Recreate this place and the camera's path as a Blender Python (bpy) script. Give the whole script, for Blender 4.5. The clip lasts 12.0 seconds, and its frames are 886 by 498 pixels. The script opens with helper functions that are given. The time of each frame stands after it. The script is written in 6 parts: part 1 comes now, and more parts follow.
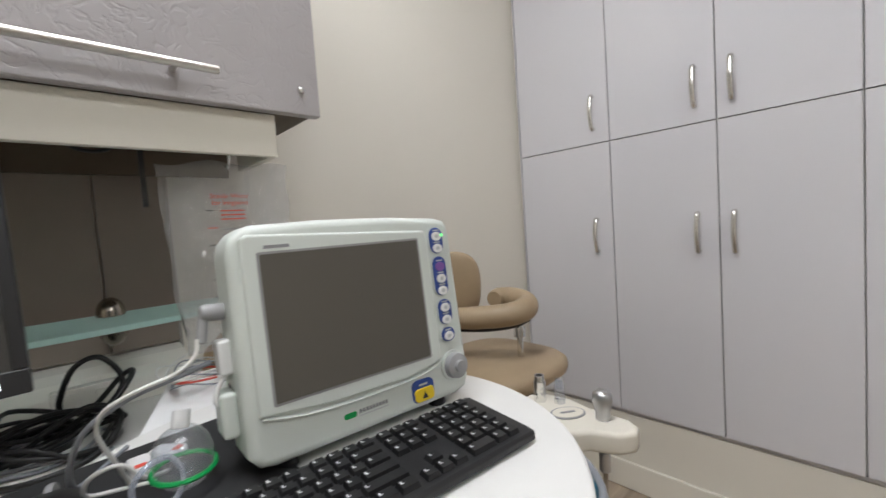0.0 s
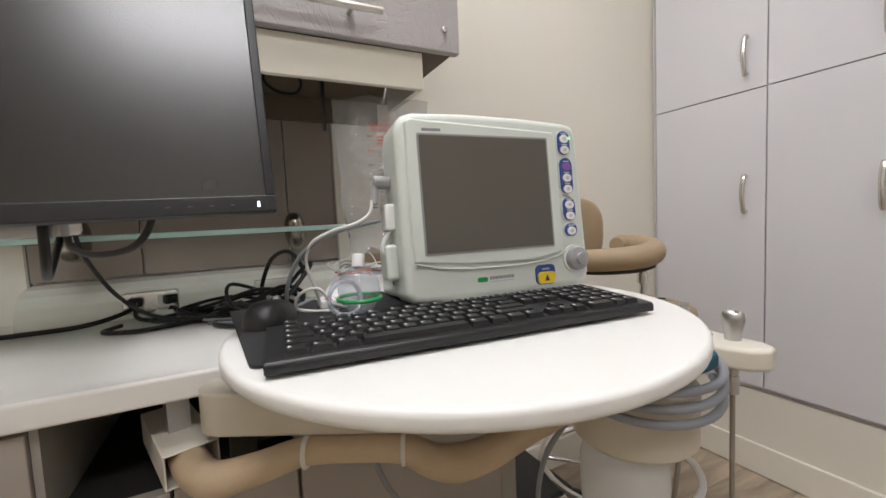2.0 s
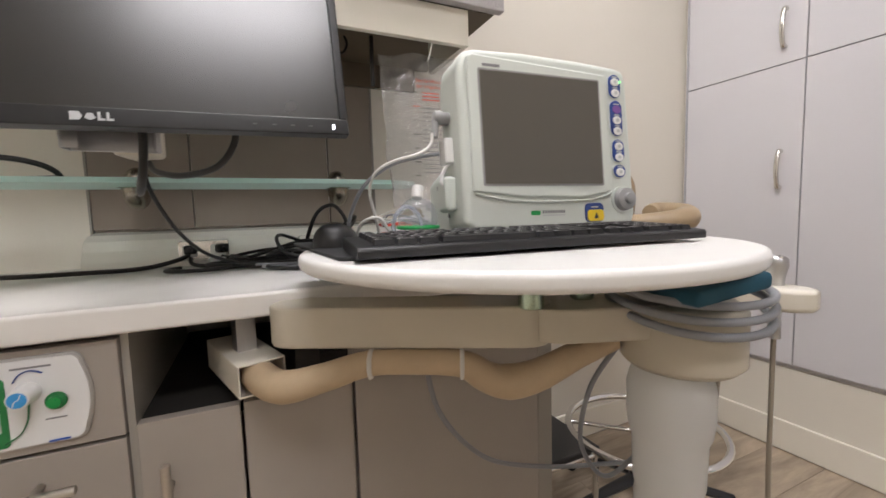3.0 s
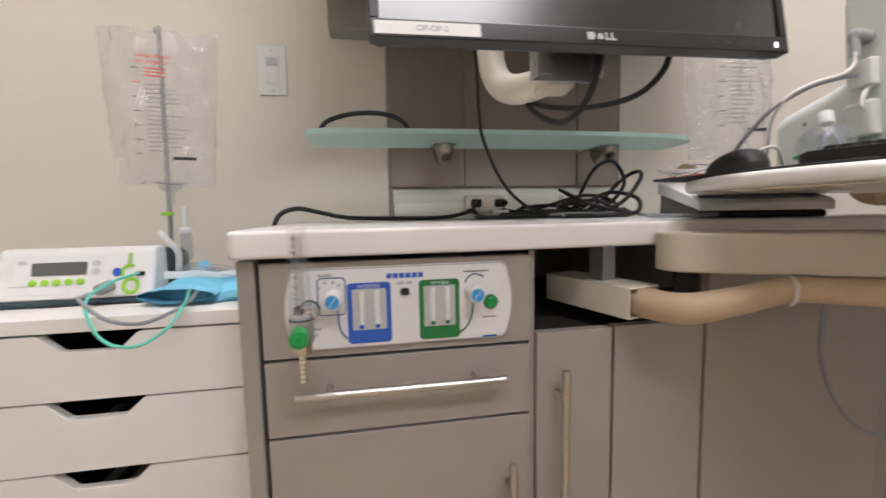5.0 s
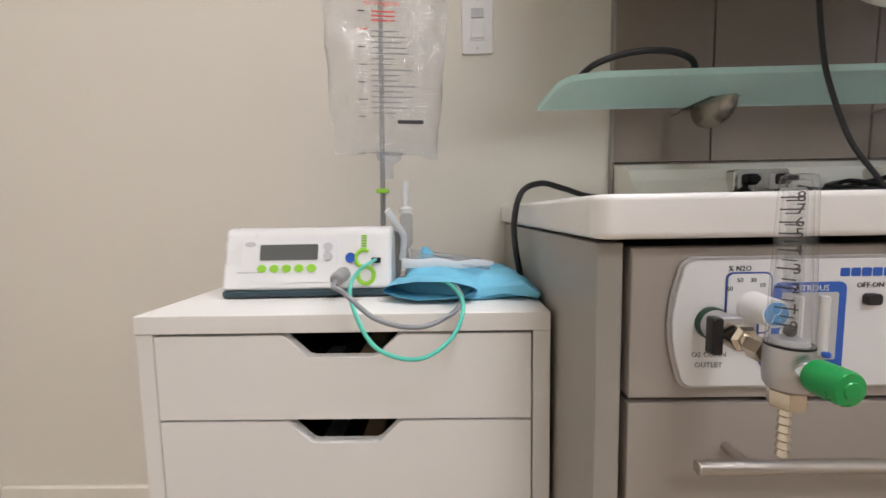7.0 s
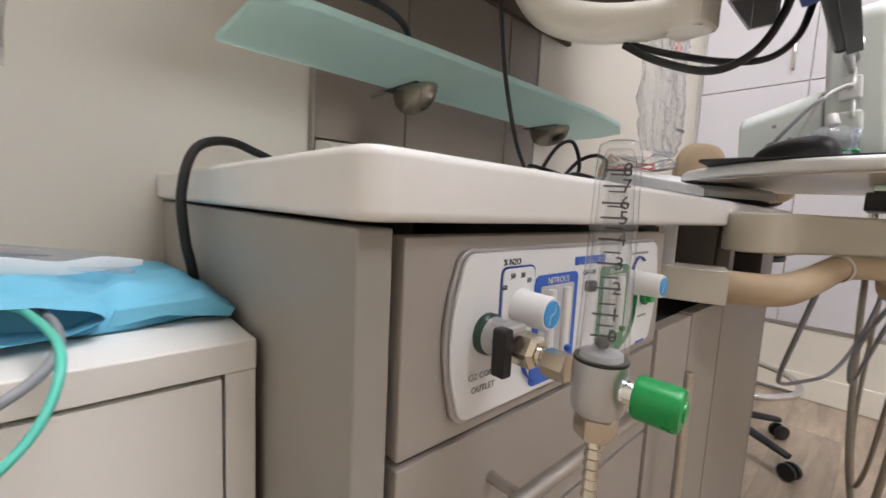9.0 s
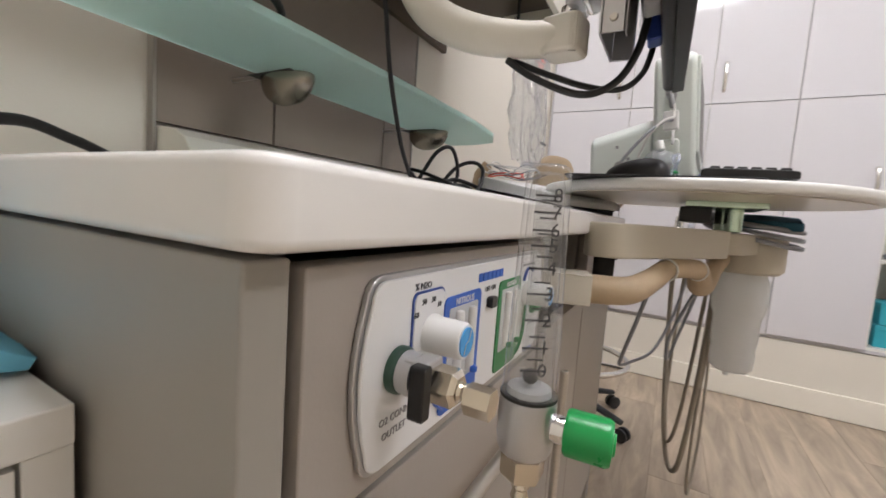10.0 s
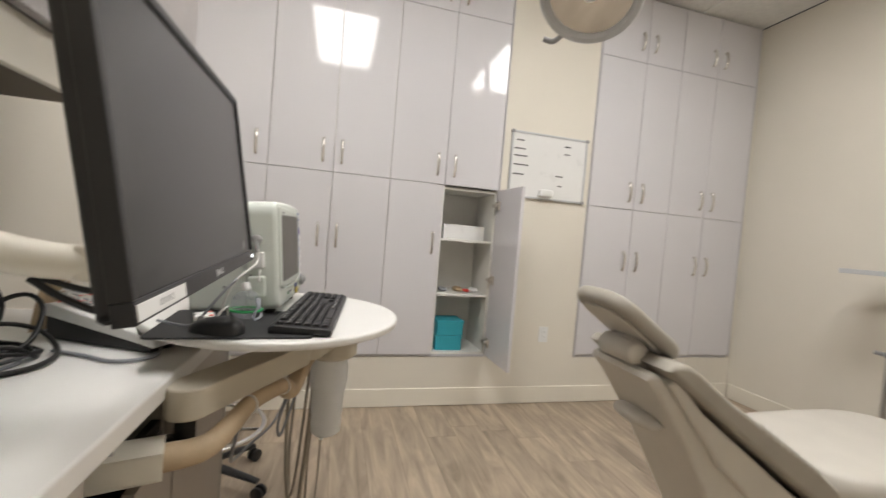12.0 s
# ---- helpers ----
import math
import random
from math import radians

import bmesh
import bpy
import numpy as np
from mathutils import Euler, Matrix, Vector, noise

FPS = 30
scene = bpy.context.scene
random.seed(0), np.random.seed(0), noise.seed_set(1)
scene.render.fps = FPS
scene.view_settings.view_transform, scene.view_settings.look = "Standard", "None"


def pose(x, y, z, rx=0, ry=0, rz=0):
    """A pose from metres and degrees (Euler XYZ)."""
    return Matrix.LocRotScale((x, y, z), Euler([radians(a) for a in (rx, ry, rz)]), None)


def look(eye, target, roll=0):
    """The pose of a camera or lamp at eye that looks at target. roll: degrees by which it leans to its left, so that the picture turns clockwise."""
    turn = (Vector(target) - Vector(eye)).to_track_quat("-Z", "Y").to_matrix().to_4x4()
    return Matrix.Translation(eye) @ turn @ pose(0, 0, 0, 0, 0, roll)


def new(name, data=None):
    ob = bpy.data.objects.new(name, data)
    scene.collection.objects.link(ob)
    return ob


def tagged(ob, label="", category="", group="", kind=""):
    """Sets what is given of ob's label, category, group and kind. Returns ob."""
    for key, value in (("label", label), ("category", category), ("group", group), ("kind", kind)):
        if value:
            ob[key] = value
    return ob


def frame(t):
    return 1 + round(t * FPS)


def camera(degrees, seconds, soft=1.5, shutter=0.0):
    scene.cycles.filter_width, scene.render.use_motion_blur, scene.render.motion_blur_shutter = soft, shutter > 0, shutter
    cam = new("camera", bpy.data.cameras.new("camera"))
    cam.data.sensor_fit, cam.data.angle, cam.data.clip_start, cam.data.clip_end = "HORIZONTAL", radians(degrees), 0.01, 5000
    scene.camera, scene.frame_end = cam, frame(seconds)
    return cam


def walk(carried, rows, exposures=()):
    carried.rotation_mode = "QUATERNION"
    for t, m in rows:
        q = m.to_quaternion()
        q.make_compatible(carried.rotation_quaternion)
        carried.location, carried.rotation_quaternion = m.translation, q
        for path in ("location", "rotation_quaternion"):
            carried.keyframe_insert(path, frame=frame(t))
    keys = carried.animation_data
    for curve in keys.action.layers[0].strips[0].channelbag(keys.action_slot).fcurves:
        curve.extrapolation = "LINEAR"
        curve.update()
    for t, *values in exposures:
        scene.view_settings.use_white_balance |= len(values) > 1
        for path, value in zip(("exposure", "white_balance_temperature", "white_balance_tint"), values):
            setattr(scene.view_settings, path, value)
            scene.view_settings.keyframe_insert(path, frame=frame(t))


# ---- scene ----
cam = camera(95.0, 12.0, shutter=0.3)
PATH = [
    (0, (0.792, -0.636, 1.223), (2.152, 0.825, 1.104), -4.0),
    (0.5, (0.751, -0.649, 1.211), (1.9, 0.984, 1.098), -3.7),
    (1, (0.733, -0.665, 1.176), (1.747, 1.055, 1.06), -3.4),
    (1.5, (0.72, -0.679, 1.122), (1.658, 1.083, 0.996), -3.0),
    (2, (0.715, -0.693, 1.084), (1.611, 1.089, 0.938), -2.6),
    (2.5, (0.693, -0.703, 1.039), (1.56, 1.091, 0.873), -2.1),
    (4.5, (0.33, -0.63, 0.91), (0.883, 1.283, 0.725), -1.0),
    (5, (0.21, -0.605, 0.904), (0.556, 1.356, 0.719), -1.1),
    (5.5, (0.099, -0.582, 0.906), (0.227, 1.405, 0.713), -1.2),
    (6, (-0.019, -0.535, 0.888), (-0.07, 1.455, 0.698), -1.2),
    (6.5, (-0.109, -0.445, 0.869), (-0.278, 1.539, 0.689), -1.5),
    (8.5, (-0.111, -0.227, 0.87), (0.976, 1.439, 0.664), 2.5),
    (9, (-0.088, -0.189, 0.853), (1.258, 1.275, 0.641), 2.8),
    (9.5, (-0.076, -0.161, 0.848), (1.477, 1.084, 0.652), 3.4),
    (10, (-0.077, -0.147, 0.864), (1.661, 0.826, 0.681), 4.1),
    (10.5, (-0.078, -0.12, 0.905), (1.815, 0.506, 0.755), 4.5),
    (11, (-0.087, -0.14, 0.991), (1.896, 0.098, 0.872), 4.7),
    (11.5, (-0.084, -0.21, 1.092), (1.909, -0.346, 0.999), 4.6),
    (12, (-0.167, -0.303, 1.188), (1.766, -0.811, 1.119), 4.7),
]
walk(cam, [(t, look(eye, target, roll)) for t, eye, target, roll in PATH],
     exposures=[(0, 0.95, 6100, 9), (2.0, 1.14, 6350, 11), (4.5, 1.46, 6450, 16), (5.5, 1.37, 6400, 16), (6.5, 1.36, 6300, 15), (8.5, 1.40, 6220, 14), (9.5, 1.45, 6220, 14), (10.5, 1.30, 6400, 12), (12, 1.08, 6620, 9)])

# ---- light ----
world = bpy.data.worlds.new("world")
scene.world = world
world.use_nodes = True
world.node_tree.nodes["Background"].inputs[0].default_value = (0.9, 0.95, 1.0, 1)
world.node_tree.nodes["Background"].inputs[1].default_value = 0.02
LAMP = 8.5

# plan, in metres
WALL_N, WALL_E, WALL_S, WALL_W = 0.61, 2.53, -3.62, -1.29
CEIL = 3.11
COUNTER_TOP, COUNTER_LOW = 0.882, 0.843
TABLE_TOP = 0.947
ZU = 0.7440


# ---- materials ----
def material(name, colour, rough=0.5, metal=0.0, vary=0.06, scale=8.0, bump=0.0, bump_scale=60.0,
             coat=0.0, stretch=(1, 1, 1), random_tone=0.0, transmission=0.0, ior=1.45, alpha=1.0, smudge=0.08):
    m = bpy.data.materials.new(name)
    m.use_nodes = True
    nt = m.node_tree
    bs = nt.nodes["Principled BSDF"]
    bs.inputs["Metallic"].default_value = metal
    bs.inputs["Coat Weight"].default_value = coat
    bs.inputs["Coat Roughness"].default_value = 0.06
    bs.inputs["Transmission Weight"].default_value = transmission
    bs.inputs["IOR"].default_value = ior
    bs.inputs["Alpha"].default_value = alpha
    co = nt.nodes.new("ShaderNodeTexCoord")
    mp = nt.nodes.new("ShaderNodeMapping")
    mp.inputs["Scale"].default_value = stretch
    nt.links.new(co.outputs["Object"], mp.inputs[0])
    big = nt.nodes.new("ShaderNodeTexNoise")
    big.inputs["Scale"].default_value = scale
    big.inputs["Detail"].default_value = 5
    nt.links.new(mp.outputs[0], big.inputs["Vector"])
    ramp = nt.nodes.new("ShaderNodeMapRange")
    ramp.inputs["From Min"].default_value, ramp.inputs["From Max"].default_value = 0.3, 0.7
    ramp.inputs["To Min"].default_value, ramp.inputs["To Max"].default_value = 1 - vary, 1 + vary
    nt.links.new(big.outputs[0], ramp.inputs["Value"])
    mul = nt.nodes.new("ShaderNodeVectorMath")
    mul.operation = "SCALE"
    mul.inputs[0].default_value = colour
    nt.links.new(ramp.outputs[0], mul.inputs["Scale"])
    last = mul.outputs[0]
    if random_tone:
        info = nt.nodes.new("ShaderNodeObjectInfo")
        rr = nt.nodes.new("ShaderNodeMapRange")
        rr.inputs["To Min"].default_value, rr.inputs["To Max"].default_value = 1 - random_tone, 1 + random_tone
        nt.links.new(info.outputs["Random"], rr.inputs["Value"])
        mul2 = nt.nodes.new("ShaderNodeVectorMath")
        mul2.operation = "SCALE"
        nt.links.new(last, mul2.inputs[0])
        nt.links.new(rr.outputs[0], mul2.inputs["Scale"])
        last = mul2.outputs[0]
    nt.links.new(last, bs.inputs["Base Color"])
    fine = nt.nodes.new("ShaderNodeTexNoise")
    fine.inputs["Scale"].default_value = bump_scale
    fine.inputs["Detail"].default_value = 4
    nt.links.new(mp.outputs[0], fine.inputs["Vector"])
    rg = nt.nodes.new("ShaderNodeMapRange")
    rg.inputs["To Min"].default_value = max(0.02, rough - smudge * rough)
    rg.inputs["To Max"].default_value = min(1.0, rough + smudge * rough)
    nt.links.new(big.outputs[0], rg.inputs["Value"])
    nt.links.new(rg.outputs[0], bs.inputs["Roughness"])
    if bump:
        bp = nt.nodes.new("ShaderNodeBump")
        bp.inputs["Strength"].default_value = bump
        bp.inputs["Distance"].default_value = 0.002
        nt.links.new(fine.outputs[0], bp.inputs["Height"])
        nt.links.new(bp.outputs[0], bs.inputs["Normal"])
    return m


def glow(name, colour, strength):
    m = bpy.data.materials.new(name)
    m.use_nodes = True
    bs = m.node_tree.nodes["Principled BSDF"]
    bs.inputs["Base Color"].default_value = (*colour, 1)
    bs.inputs["Emission Color"].default_value = (*colour, 1)
    bs.inputs["Emission Strength"].default_value = strength
    return m


def film(name, colour, rough, wrinkle, haze, edge=0.6, sheen=0.045, depth=0.004):
    """Thin clear plastic: see-through, with a sharp sheen and a little haze."""
    m = bpy.data.materials.new(name)
    m.use_nodes = True
    nt = m.node_tree
    nt.nodes.remove(nt.nodes["Principled BSDF"])
    co = nt.nodes.new("ShaderNodeTexCoord")
    crease = nt.nodes.new("ShaderNodeTexNoise")
    crease.inputs["Scale"].default_value = 22
    crease.inputs["Detail"].default_value = 4
    crease.inputs["Distortion"].default_value = 1.6
    nt.links.new(co.outputs["Object"], crease.inputs["Vector"])
    bp = nt.nodes.new("ShaderNodeBump")
    bp.inputs["Strength"].default_value = wrinkle
    bp.inputs["Distance"].default_value = depth
    nt.links.new(crease.outputs[0], bp.inputs["Height"])
    clear = nt.nodes.new("ShaderNodeBsdfTransparent")
    clear.inputs[0].default_value = (*colour, 1)
    dif = nt.nodes.new("ShaderNodeBsdfDiffuse")
    dif.inputs[0].default_value = (0.86, 0.86, 0.85, 1)
    thru = nt.nodes.new("ShaderNodeBsdfTranslucent")
    thru.inputs[0].default_value = (0.86, 0.86, 0.85, 1)
    milk = nt.nodes.new("ShaderNodeMixShader")
    nt.links.new(dif.outputs[0], milk.inputs[1])
    nt.links.new(thru.outputs[0], milk.inputs[2])
    shine = nt.nodes.new("ShaderNodeBsdfGlossy")
    shine.inputs["Roughness"].default_value = rough
    nt.links.new(bp.outputs[0], shine.inputs["Normal"])
    a = nt.nodes.new("ShaderNodeMixShader")
    a.inputs[0].default_value = haze
    nt.links.new(clear.outputs[0], a.inputs[1])
    nt.links.new(milk.outputs[0], a.inputs[2])
    lw = nt.nodes.new("ShaderNodeLayerWeight")
    lw.inputs["Blend"].default_value = 0.5
    nt.links.new(bp.outputs[0], lw.inputs["Normal"])
    pw = nt.nodes.new("ShaderNodeMath")
    pw.operation = "POWER"
    pw.inputs[1].default_value = 4.0
    nt.links.new(lw.outputs["Facing"], pw.inputs[0])
    fr = nt.nodes.new("ShaderNodeMath")
    fr.operation = "MULTIPLY_ADD"
    fr.inputs[1].default_value = edge
    fr.inputs[2].default_value = sheen
    nt.links.new(pw.outputs[0], fr.inputs[0])
    b = nt.nodes.new("ShaderNodeMixShader")
    nt.links.new(fr.outputs[0], b.inputs[0])
    nt.links.new(a.outputs[0], b.inputs[1])
    nt.links.new(shine.outputs[0], b.inputs[2])
    nt.links.new(b.outputs[0], nt.nodes["Material Output"].inputs[0])
    return m


def wood_floor():
    m = material("vinyl_plank", (0.385, 0.312, 0.236), 0.46, vary=0.36, scale=3.0, bump=0.10, bump_scale=40,
                 stretch=(0.8, 4.6, 1), random_tone=0.05)
    nt = m.node_tree
    mp = nt.nodes["Mapping"]
    info = nt.nodes["Object Info"]
    for nd in nt.nodes:
        if nd.bl_idname == "ShaderNodeTexNoise" and nd.inputs["Scale"].default_value < 10:
            nd.inputs["Distortion"].default_value = 0.7
            nd.inputs["Roughness"].default_value = 0.62
    mul = nt.nodes.new("ShaderNodeMath")
    mul.operation = "MULTIPLY"
    mul.inputs[1].default_value = 40.0
    nt.links.new(info.outputs["Random"], mul.inputs[0])
    comb = nt.nodes.new("ShaderNodeCombineXYZ")
    nt.links.new(mul.outputs[0], comb.inputs[2])
    nt.links.new(comb.outputs[0], mp.inputs["Location"])
    return m


def leaf_laminate():
    """Grey laminate pressed with a fine wrinkled relief."""
    m = material("wrinkled_laminate", (0.39, 0.365, 0.36), 0.42, vary=0.05, scale=6)
    nt = m.node_tree
    bs = nt.nodes["Principled BSDF"]
    co = nt.nodes["Texture Coordinate"]
    warp = nt.nodes.new("ShaderNodeTexNoise")
    warp.inputs["Scale"].default_value = 5
    warp.inputs["Detail"].default_value = 3
    mix = nt.nodes.new("ShaderNodeVectorMath")
    mix.operation = "MULTIPLY_ADD"
    mix.inputs[1].default_value = (0.45, 0.45, 0.45)
    nt.links.new(co.outputs["Object"], warp.inputs["Vector"])
    nt.links.new(warp.outputs["Color"], mix.inputs[0])
    nt.links.new(co.outputs["Object"], mix.inputs[2])
    ms = nt.nodes.new("ShaderNodeTexNoise")
    ms.inputs["Scale"].default_value = 25
    ms.inputs["Detail"].default_value = 3
    nt.links.new(mix.outputs[0], ms.inputs["Vector"])
    ridge = nt.nodes.new("ShaderNodeMath")
    ridge.operation = "SUBTRACT"
    ridge.inputs[1].default_value = 0.5
    nt.links.new(ms.outputs[0], ridge.inputs[0])
    ab = nt.nodes.new("ShaderNodeMath")
    ab.operation = "ABSOLUTE"
    nt.links.new(ridge.outputs[0], ab.inputs[0])
    cr = nt.nodes.new("ShaderNodeMapRange")
    cr.inputs["From Max"].default_value = 0.06
    nt.links.new(ab.outputs[0], cr.inputs["Value"])
    bp = nt.nodes.new("ShaderNodeBump")
    bp.inputs["Strength"].default_value = 0.36
    bp.inputs["Distance"].default_value = 0.002
    nt.links.new(cr.outputs[0], bp.inputs["Height"])
    nt.links.new(bp.outputs[0], bs.inputs["Normal"])
    return m


PAINT = material("wall_paint", (0.74, 0.70, 0.62), 0.75, vary=0.025, scale=1.5, bump=0.12, bump_scale=260)
PAINT_TRIM = material("trim_paint", (0.80, 0.76, 0.67), 0.45, vary=0.03, scale=3)
CEILING_TILE = material("ceiling_tile", (0.78, 0.77, 0.74), 0.9, vary=0.05, scale=30, bump=0.4, bump_scale=160)
GRID_METAL = material("grid_metal", (0.8, 0.8, 0.78), 0.5, vary=0.02)
GLOSS = material("gloss_white_lacquer", (0.66, 0.648, 0.675), 0.075, vary=0.012, scale=2, coat=0.2)
GLOSS_EDGE = material("gloss_edge", (0.55, 0.54, 0.56), 0.4, vary=0.02)
CARCASS = material("white_melamine", (0.75, 0.74, 0.70), 0.45, vary=0.02)
STEEL = material("brushed_steel", (0.58, 0.55, 0.51), 0.30, 1.0, vary=0.06, scale=30, stretch=(1, 1, 8))
CLAMP = material("bronze_nickel", (0.30, 0.27, 0.225), 0.26, 1.0, vary=0.05, scale=20)
CHROME = material("chrome", (0.78, 0.78, 0.77), 0.10, 1.0, vary=0.02)
SATIN = material("satin_nickel", (0.70, 0.68, 0.65), 0.22, 1.0, vary=0.03)
BRASS = material("nickel_plate", (0.66, 0.60, 0.50), 0.2, 1.0, vary=0.05)
TAUPE = material("taupe_laminate", (0.36, 0.325, 0.29), 0.40, vary=0.035, scale=5, bump=0.05, bump_scale=300, smudge=0.2)
TAUPE_EDGE = material("taupe_edge", (0.33, 0.31, 0.275), 0.5, vary=0.03)
PANEL_DARK = material("brown_wall_panel", (0.265, 0.222, 0.185), 0.4, vary=0.05, scale=5, smudge=0.2)
WRINKLE = leaf_laminate()
# near-black: shade painted into the cabinet and drawer insides; also the dark steel parts
DARK = material("cabinet_shadow_and_steel_black", (0.015, 0.014, 0.013), 0.8, vary=0.1)
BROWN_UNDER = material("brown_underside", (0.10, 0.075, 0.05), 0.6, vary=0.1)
COUNTER = material("white_solid_surface", (0.79, 0.775, 0.75), 0.22, vary=0.02, scale=10, smudge=0.06)
TABLE = material("white_table_laminate", (0.74, 0.73, 0.705), 0.32, vary=0.02, scale=12, smudge=0.06)
DRAWER_WHITE = material("white_foil", (0.78, 0.765, 0.73), 0.4, vary=0.02, scale=4)
BEIGE = material("beige_enamel", (0.53, 0.485, 0.395), 0.38, vary=0.03, scale=8, coat=0.1)
RACEWAY = material("cream_gloss_raceway", (0.80, 0.775, 0.70), 0.2, vary=0.02, scale=8, coat=0.2)
CREAM = material("cream_plastic", (0.70, 0.66, 0.57), 0.3, vary=0.03, scale=8)
TAN = material("tan_vinyl", (0.36, 0.27, 0.17), 0.45, vary=0.06, scale=12, bump=0.15, bump_scale=350)
TAN_HOSE = material("tan_hose_sleeve", (0.50, 0.385, 0.255), 0.55, vary=0.07, scale=25, bump=0.2, bump_scale=200)
MONITOR = material("pale_green_plastic", (0.66, 0.70, 0.655), 0.38, vary=0.015, scale=6, bump=0.04, bump_scale=500)
SCREEN_OFF = material("monitor_screen_off", (0.105, 0.095, 0.08), 0.35, vary=0.01)
DELL_SCREEN = material("matt_black_screen", (0.006, 0.0062, 0.0065), 0.27, vary=0.02, smudge=0.03, ior=1.8)
BLACK = material("black_plastic", (0.016, 0.016, 0.017), 0.38, vary=0.1, scale=20, bump=0.06, bump_scale=400)
KEYCAP = material("black_keycap", (0.012, 0.012, 0.013), 0.45, vary=0.1, scale=40)
KEY_GAP = material("keyboard_deck", (0.008, 0.008, 0.008), 0.5, vary=0.1)
PAD = material("black_mat", (0.02, 0.02, 0.021), 0.7, vary=0.1, scale=40)
CABLE_BLACK = material("black_cable", (0.012, 0.012, 0.012), 0.42, vary=0.1)
CABLE_GREY = material("grey_cable", (0.25, 0.26, 0.28), 0.45, vary=0.06)
HOSE_TAUPE = material("taupe_hose", (0.28, 0.24, 0.19), 0.5, vary=0.06)
CABLE_WHITE = material("white_cable", (0.70, 0.69, 0.66), 0.4, vary=0.03)
GREEN_TUBE = material("turquoise_tube", (0.10, 0.55, 0.43), 0.3, vary=0.04)
BLUE = material("panel_blue", (0.03, 0.12, 0.52), 0.35, vary=0.04)
NAVY = material("button_blue", (0.035, 0.075, 0.30), 0.35, vary=0.04)
SKY = material("disc_blue", (0.05, 0.33, 0.72), 0.3, vary=0.04)
GREEN = material("panel_green", (0.02, 0.20, 0.06), 0.35, vary=0.04)
KNOB_GREEN = material("knob_green", (0.01, 0.30, 0.07), 0.28, vary=0.05, scale=40)
LIME = material("lime_green", (0.30, 0.62, 0.05), 0.35, vary=0.04)
YELLOW = material("button_yellow", (0.80, 0.58, 0.03), 0.35, vary=0.03)
PURPLE = material("button_purple", (0.22, 0.10, 0.38), 0.35, vary=0.03)
RED = material("print_red", (0.70, 0.08, 0.05), 0.5, vary=0.03)
INK = material("print_black", (0.04, 0.04, 0.045), 0.5, vary=0.03)
INK_GREY = material("print_grey", (0.25, 0.25, 0.26), 0.5, vary=0.03)
WHITE_PLASTIC = material("white_plastic", (0.78, 0.78, 0.77), 0.28, vary=0.015)
PLATE = material("white_faceplate", (0.76, 0.765, 0.77), 0.3, vary=0.015)
GREY_PLASTIC = material("grey_plastic", (0.30, 0.30, 0.30), 0.4, vary=0.04)
LIGHT_GREY = material("light_grey_plastic", (0.52, 0.53, 0.54), 0.35, vary=0.03)
TEAL_DARK = material("dark_teal_plastic", (0.03, 0.06, 0.075), 0.3, vary=0.05)
LCD = material("lcd_grey", (0.11, 0.115, 0.11), 0.2, vary=0.02)
WRAP = material("blue_sterile_wrap", (0.17, 0.50, 0.68), 0.75, vary=0.06, scale=25, bump=0.3, bump_scale=120)
PAPER = material("paper_white", (0.80, 0.80, 0.79), 0.7, vary=0.02)
CARD_BLUE = material("cyan_card", (0.04, 0.38, 0.47), 0.5, vary=0.04)
BLUE_CLOTH = material("blue_cuff_fabric", (0.02, 0.09, 0.14), 0.8, vary=0.1, bump=0.3, bump_scale=300)
TAN_CARD = material("brown_card", (0.42, 0.31, 0.19), 0.7, vary=0.06)
UPHOLSTERY = material("grey_white_vinyl", (0.56, 0.53, 0.48), 0.42, vary=0.03, scale=10, bump=0.08, bump_scale=300)
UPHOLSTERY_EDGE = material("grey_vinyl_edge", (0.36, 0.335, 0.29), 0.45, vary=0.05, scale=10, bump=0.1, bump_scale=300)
SHELL = material("chair_shell_plastic", (0.60, 0.57, 0.515), 0.35, vary=0.02)
ALU = material("cast_aluminium", (0.55, 0.55, 0.56), 0.38, 1.0, vary=0.05)
ZINC = material("green_zinc_plate", (0.50, 0.62, 0.50), 0.25, 1.0, vary=0.06)
CANISTER = material("milky_polymer", (0.66, 0.68, 0.66), 0.3, vary=0.02, transmission=0.25)
FLOOR = wood_floor()
SUBFLOOR = material("plank_joint", (0.20, 0.155, 0.11), 0.8, vary=0.1)
GLASS_EDGE = material("frosted_green_glass", (0.68, 0.90, 0.84), 0.38, vary=0.02, transmission=0.6, ior=1.4)
CLEAR = material("clear_polycarbonate", (0.93, 0.94, 0.95), 0.04, vary=0.0, transmission=1.0, ior=1.35)
BAG_FILM = film("clear_bag_film", (0.955, 0.96, 0.965), 0.15, 1.0, 0.13, 0.95, 0.11, 0.010)
ACRYLIC = film("clear_acrylic", (0.982, 0.985, 0.987), 0.05, 0.0, 0.012, 0.9, 0.035)
MILKY = film("milky_polymer_wall", (0.80, 0.83, 0.81), 0.2, 0.0, 0.85, 0.4)
MASK_FILM = film("clear_mask_film", (0.90, 0.92, 0.96), 0.10, 0.4, 0.16)
TROFFER = glow("troffer_diffuser", (0.985, 0.968, 0.965), LAMP)
GREEN_DARK = material("dark_green_ring", (0.02, 0.06, 0.04), 0.35, vary=0.05)
LED_GREEN = glow("led_green", (0.1, 1.0, 0.15), 3.0)
LED_WHITE = glow("led_white", (0.9, 0.93, 1.0), 3.0)


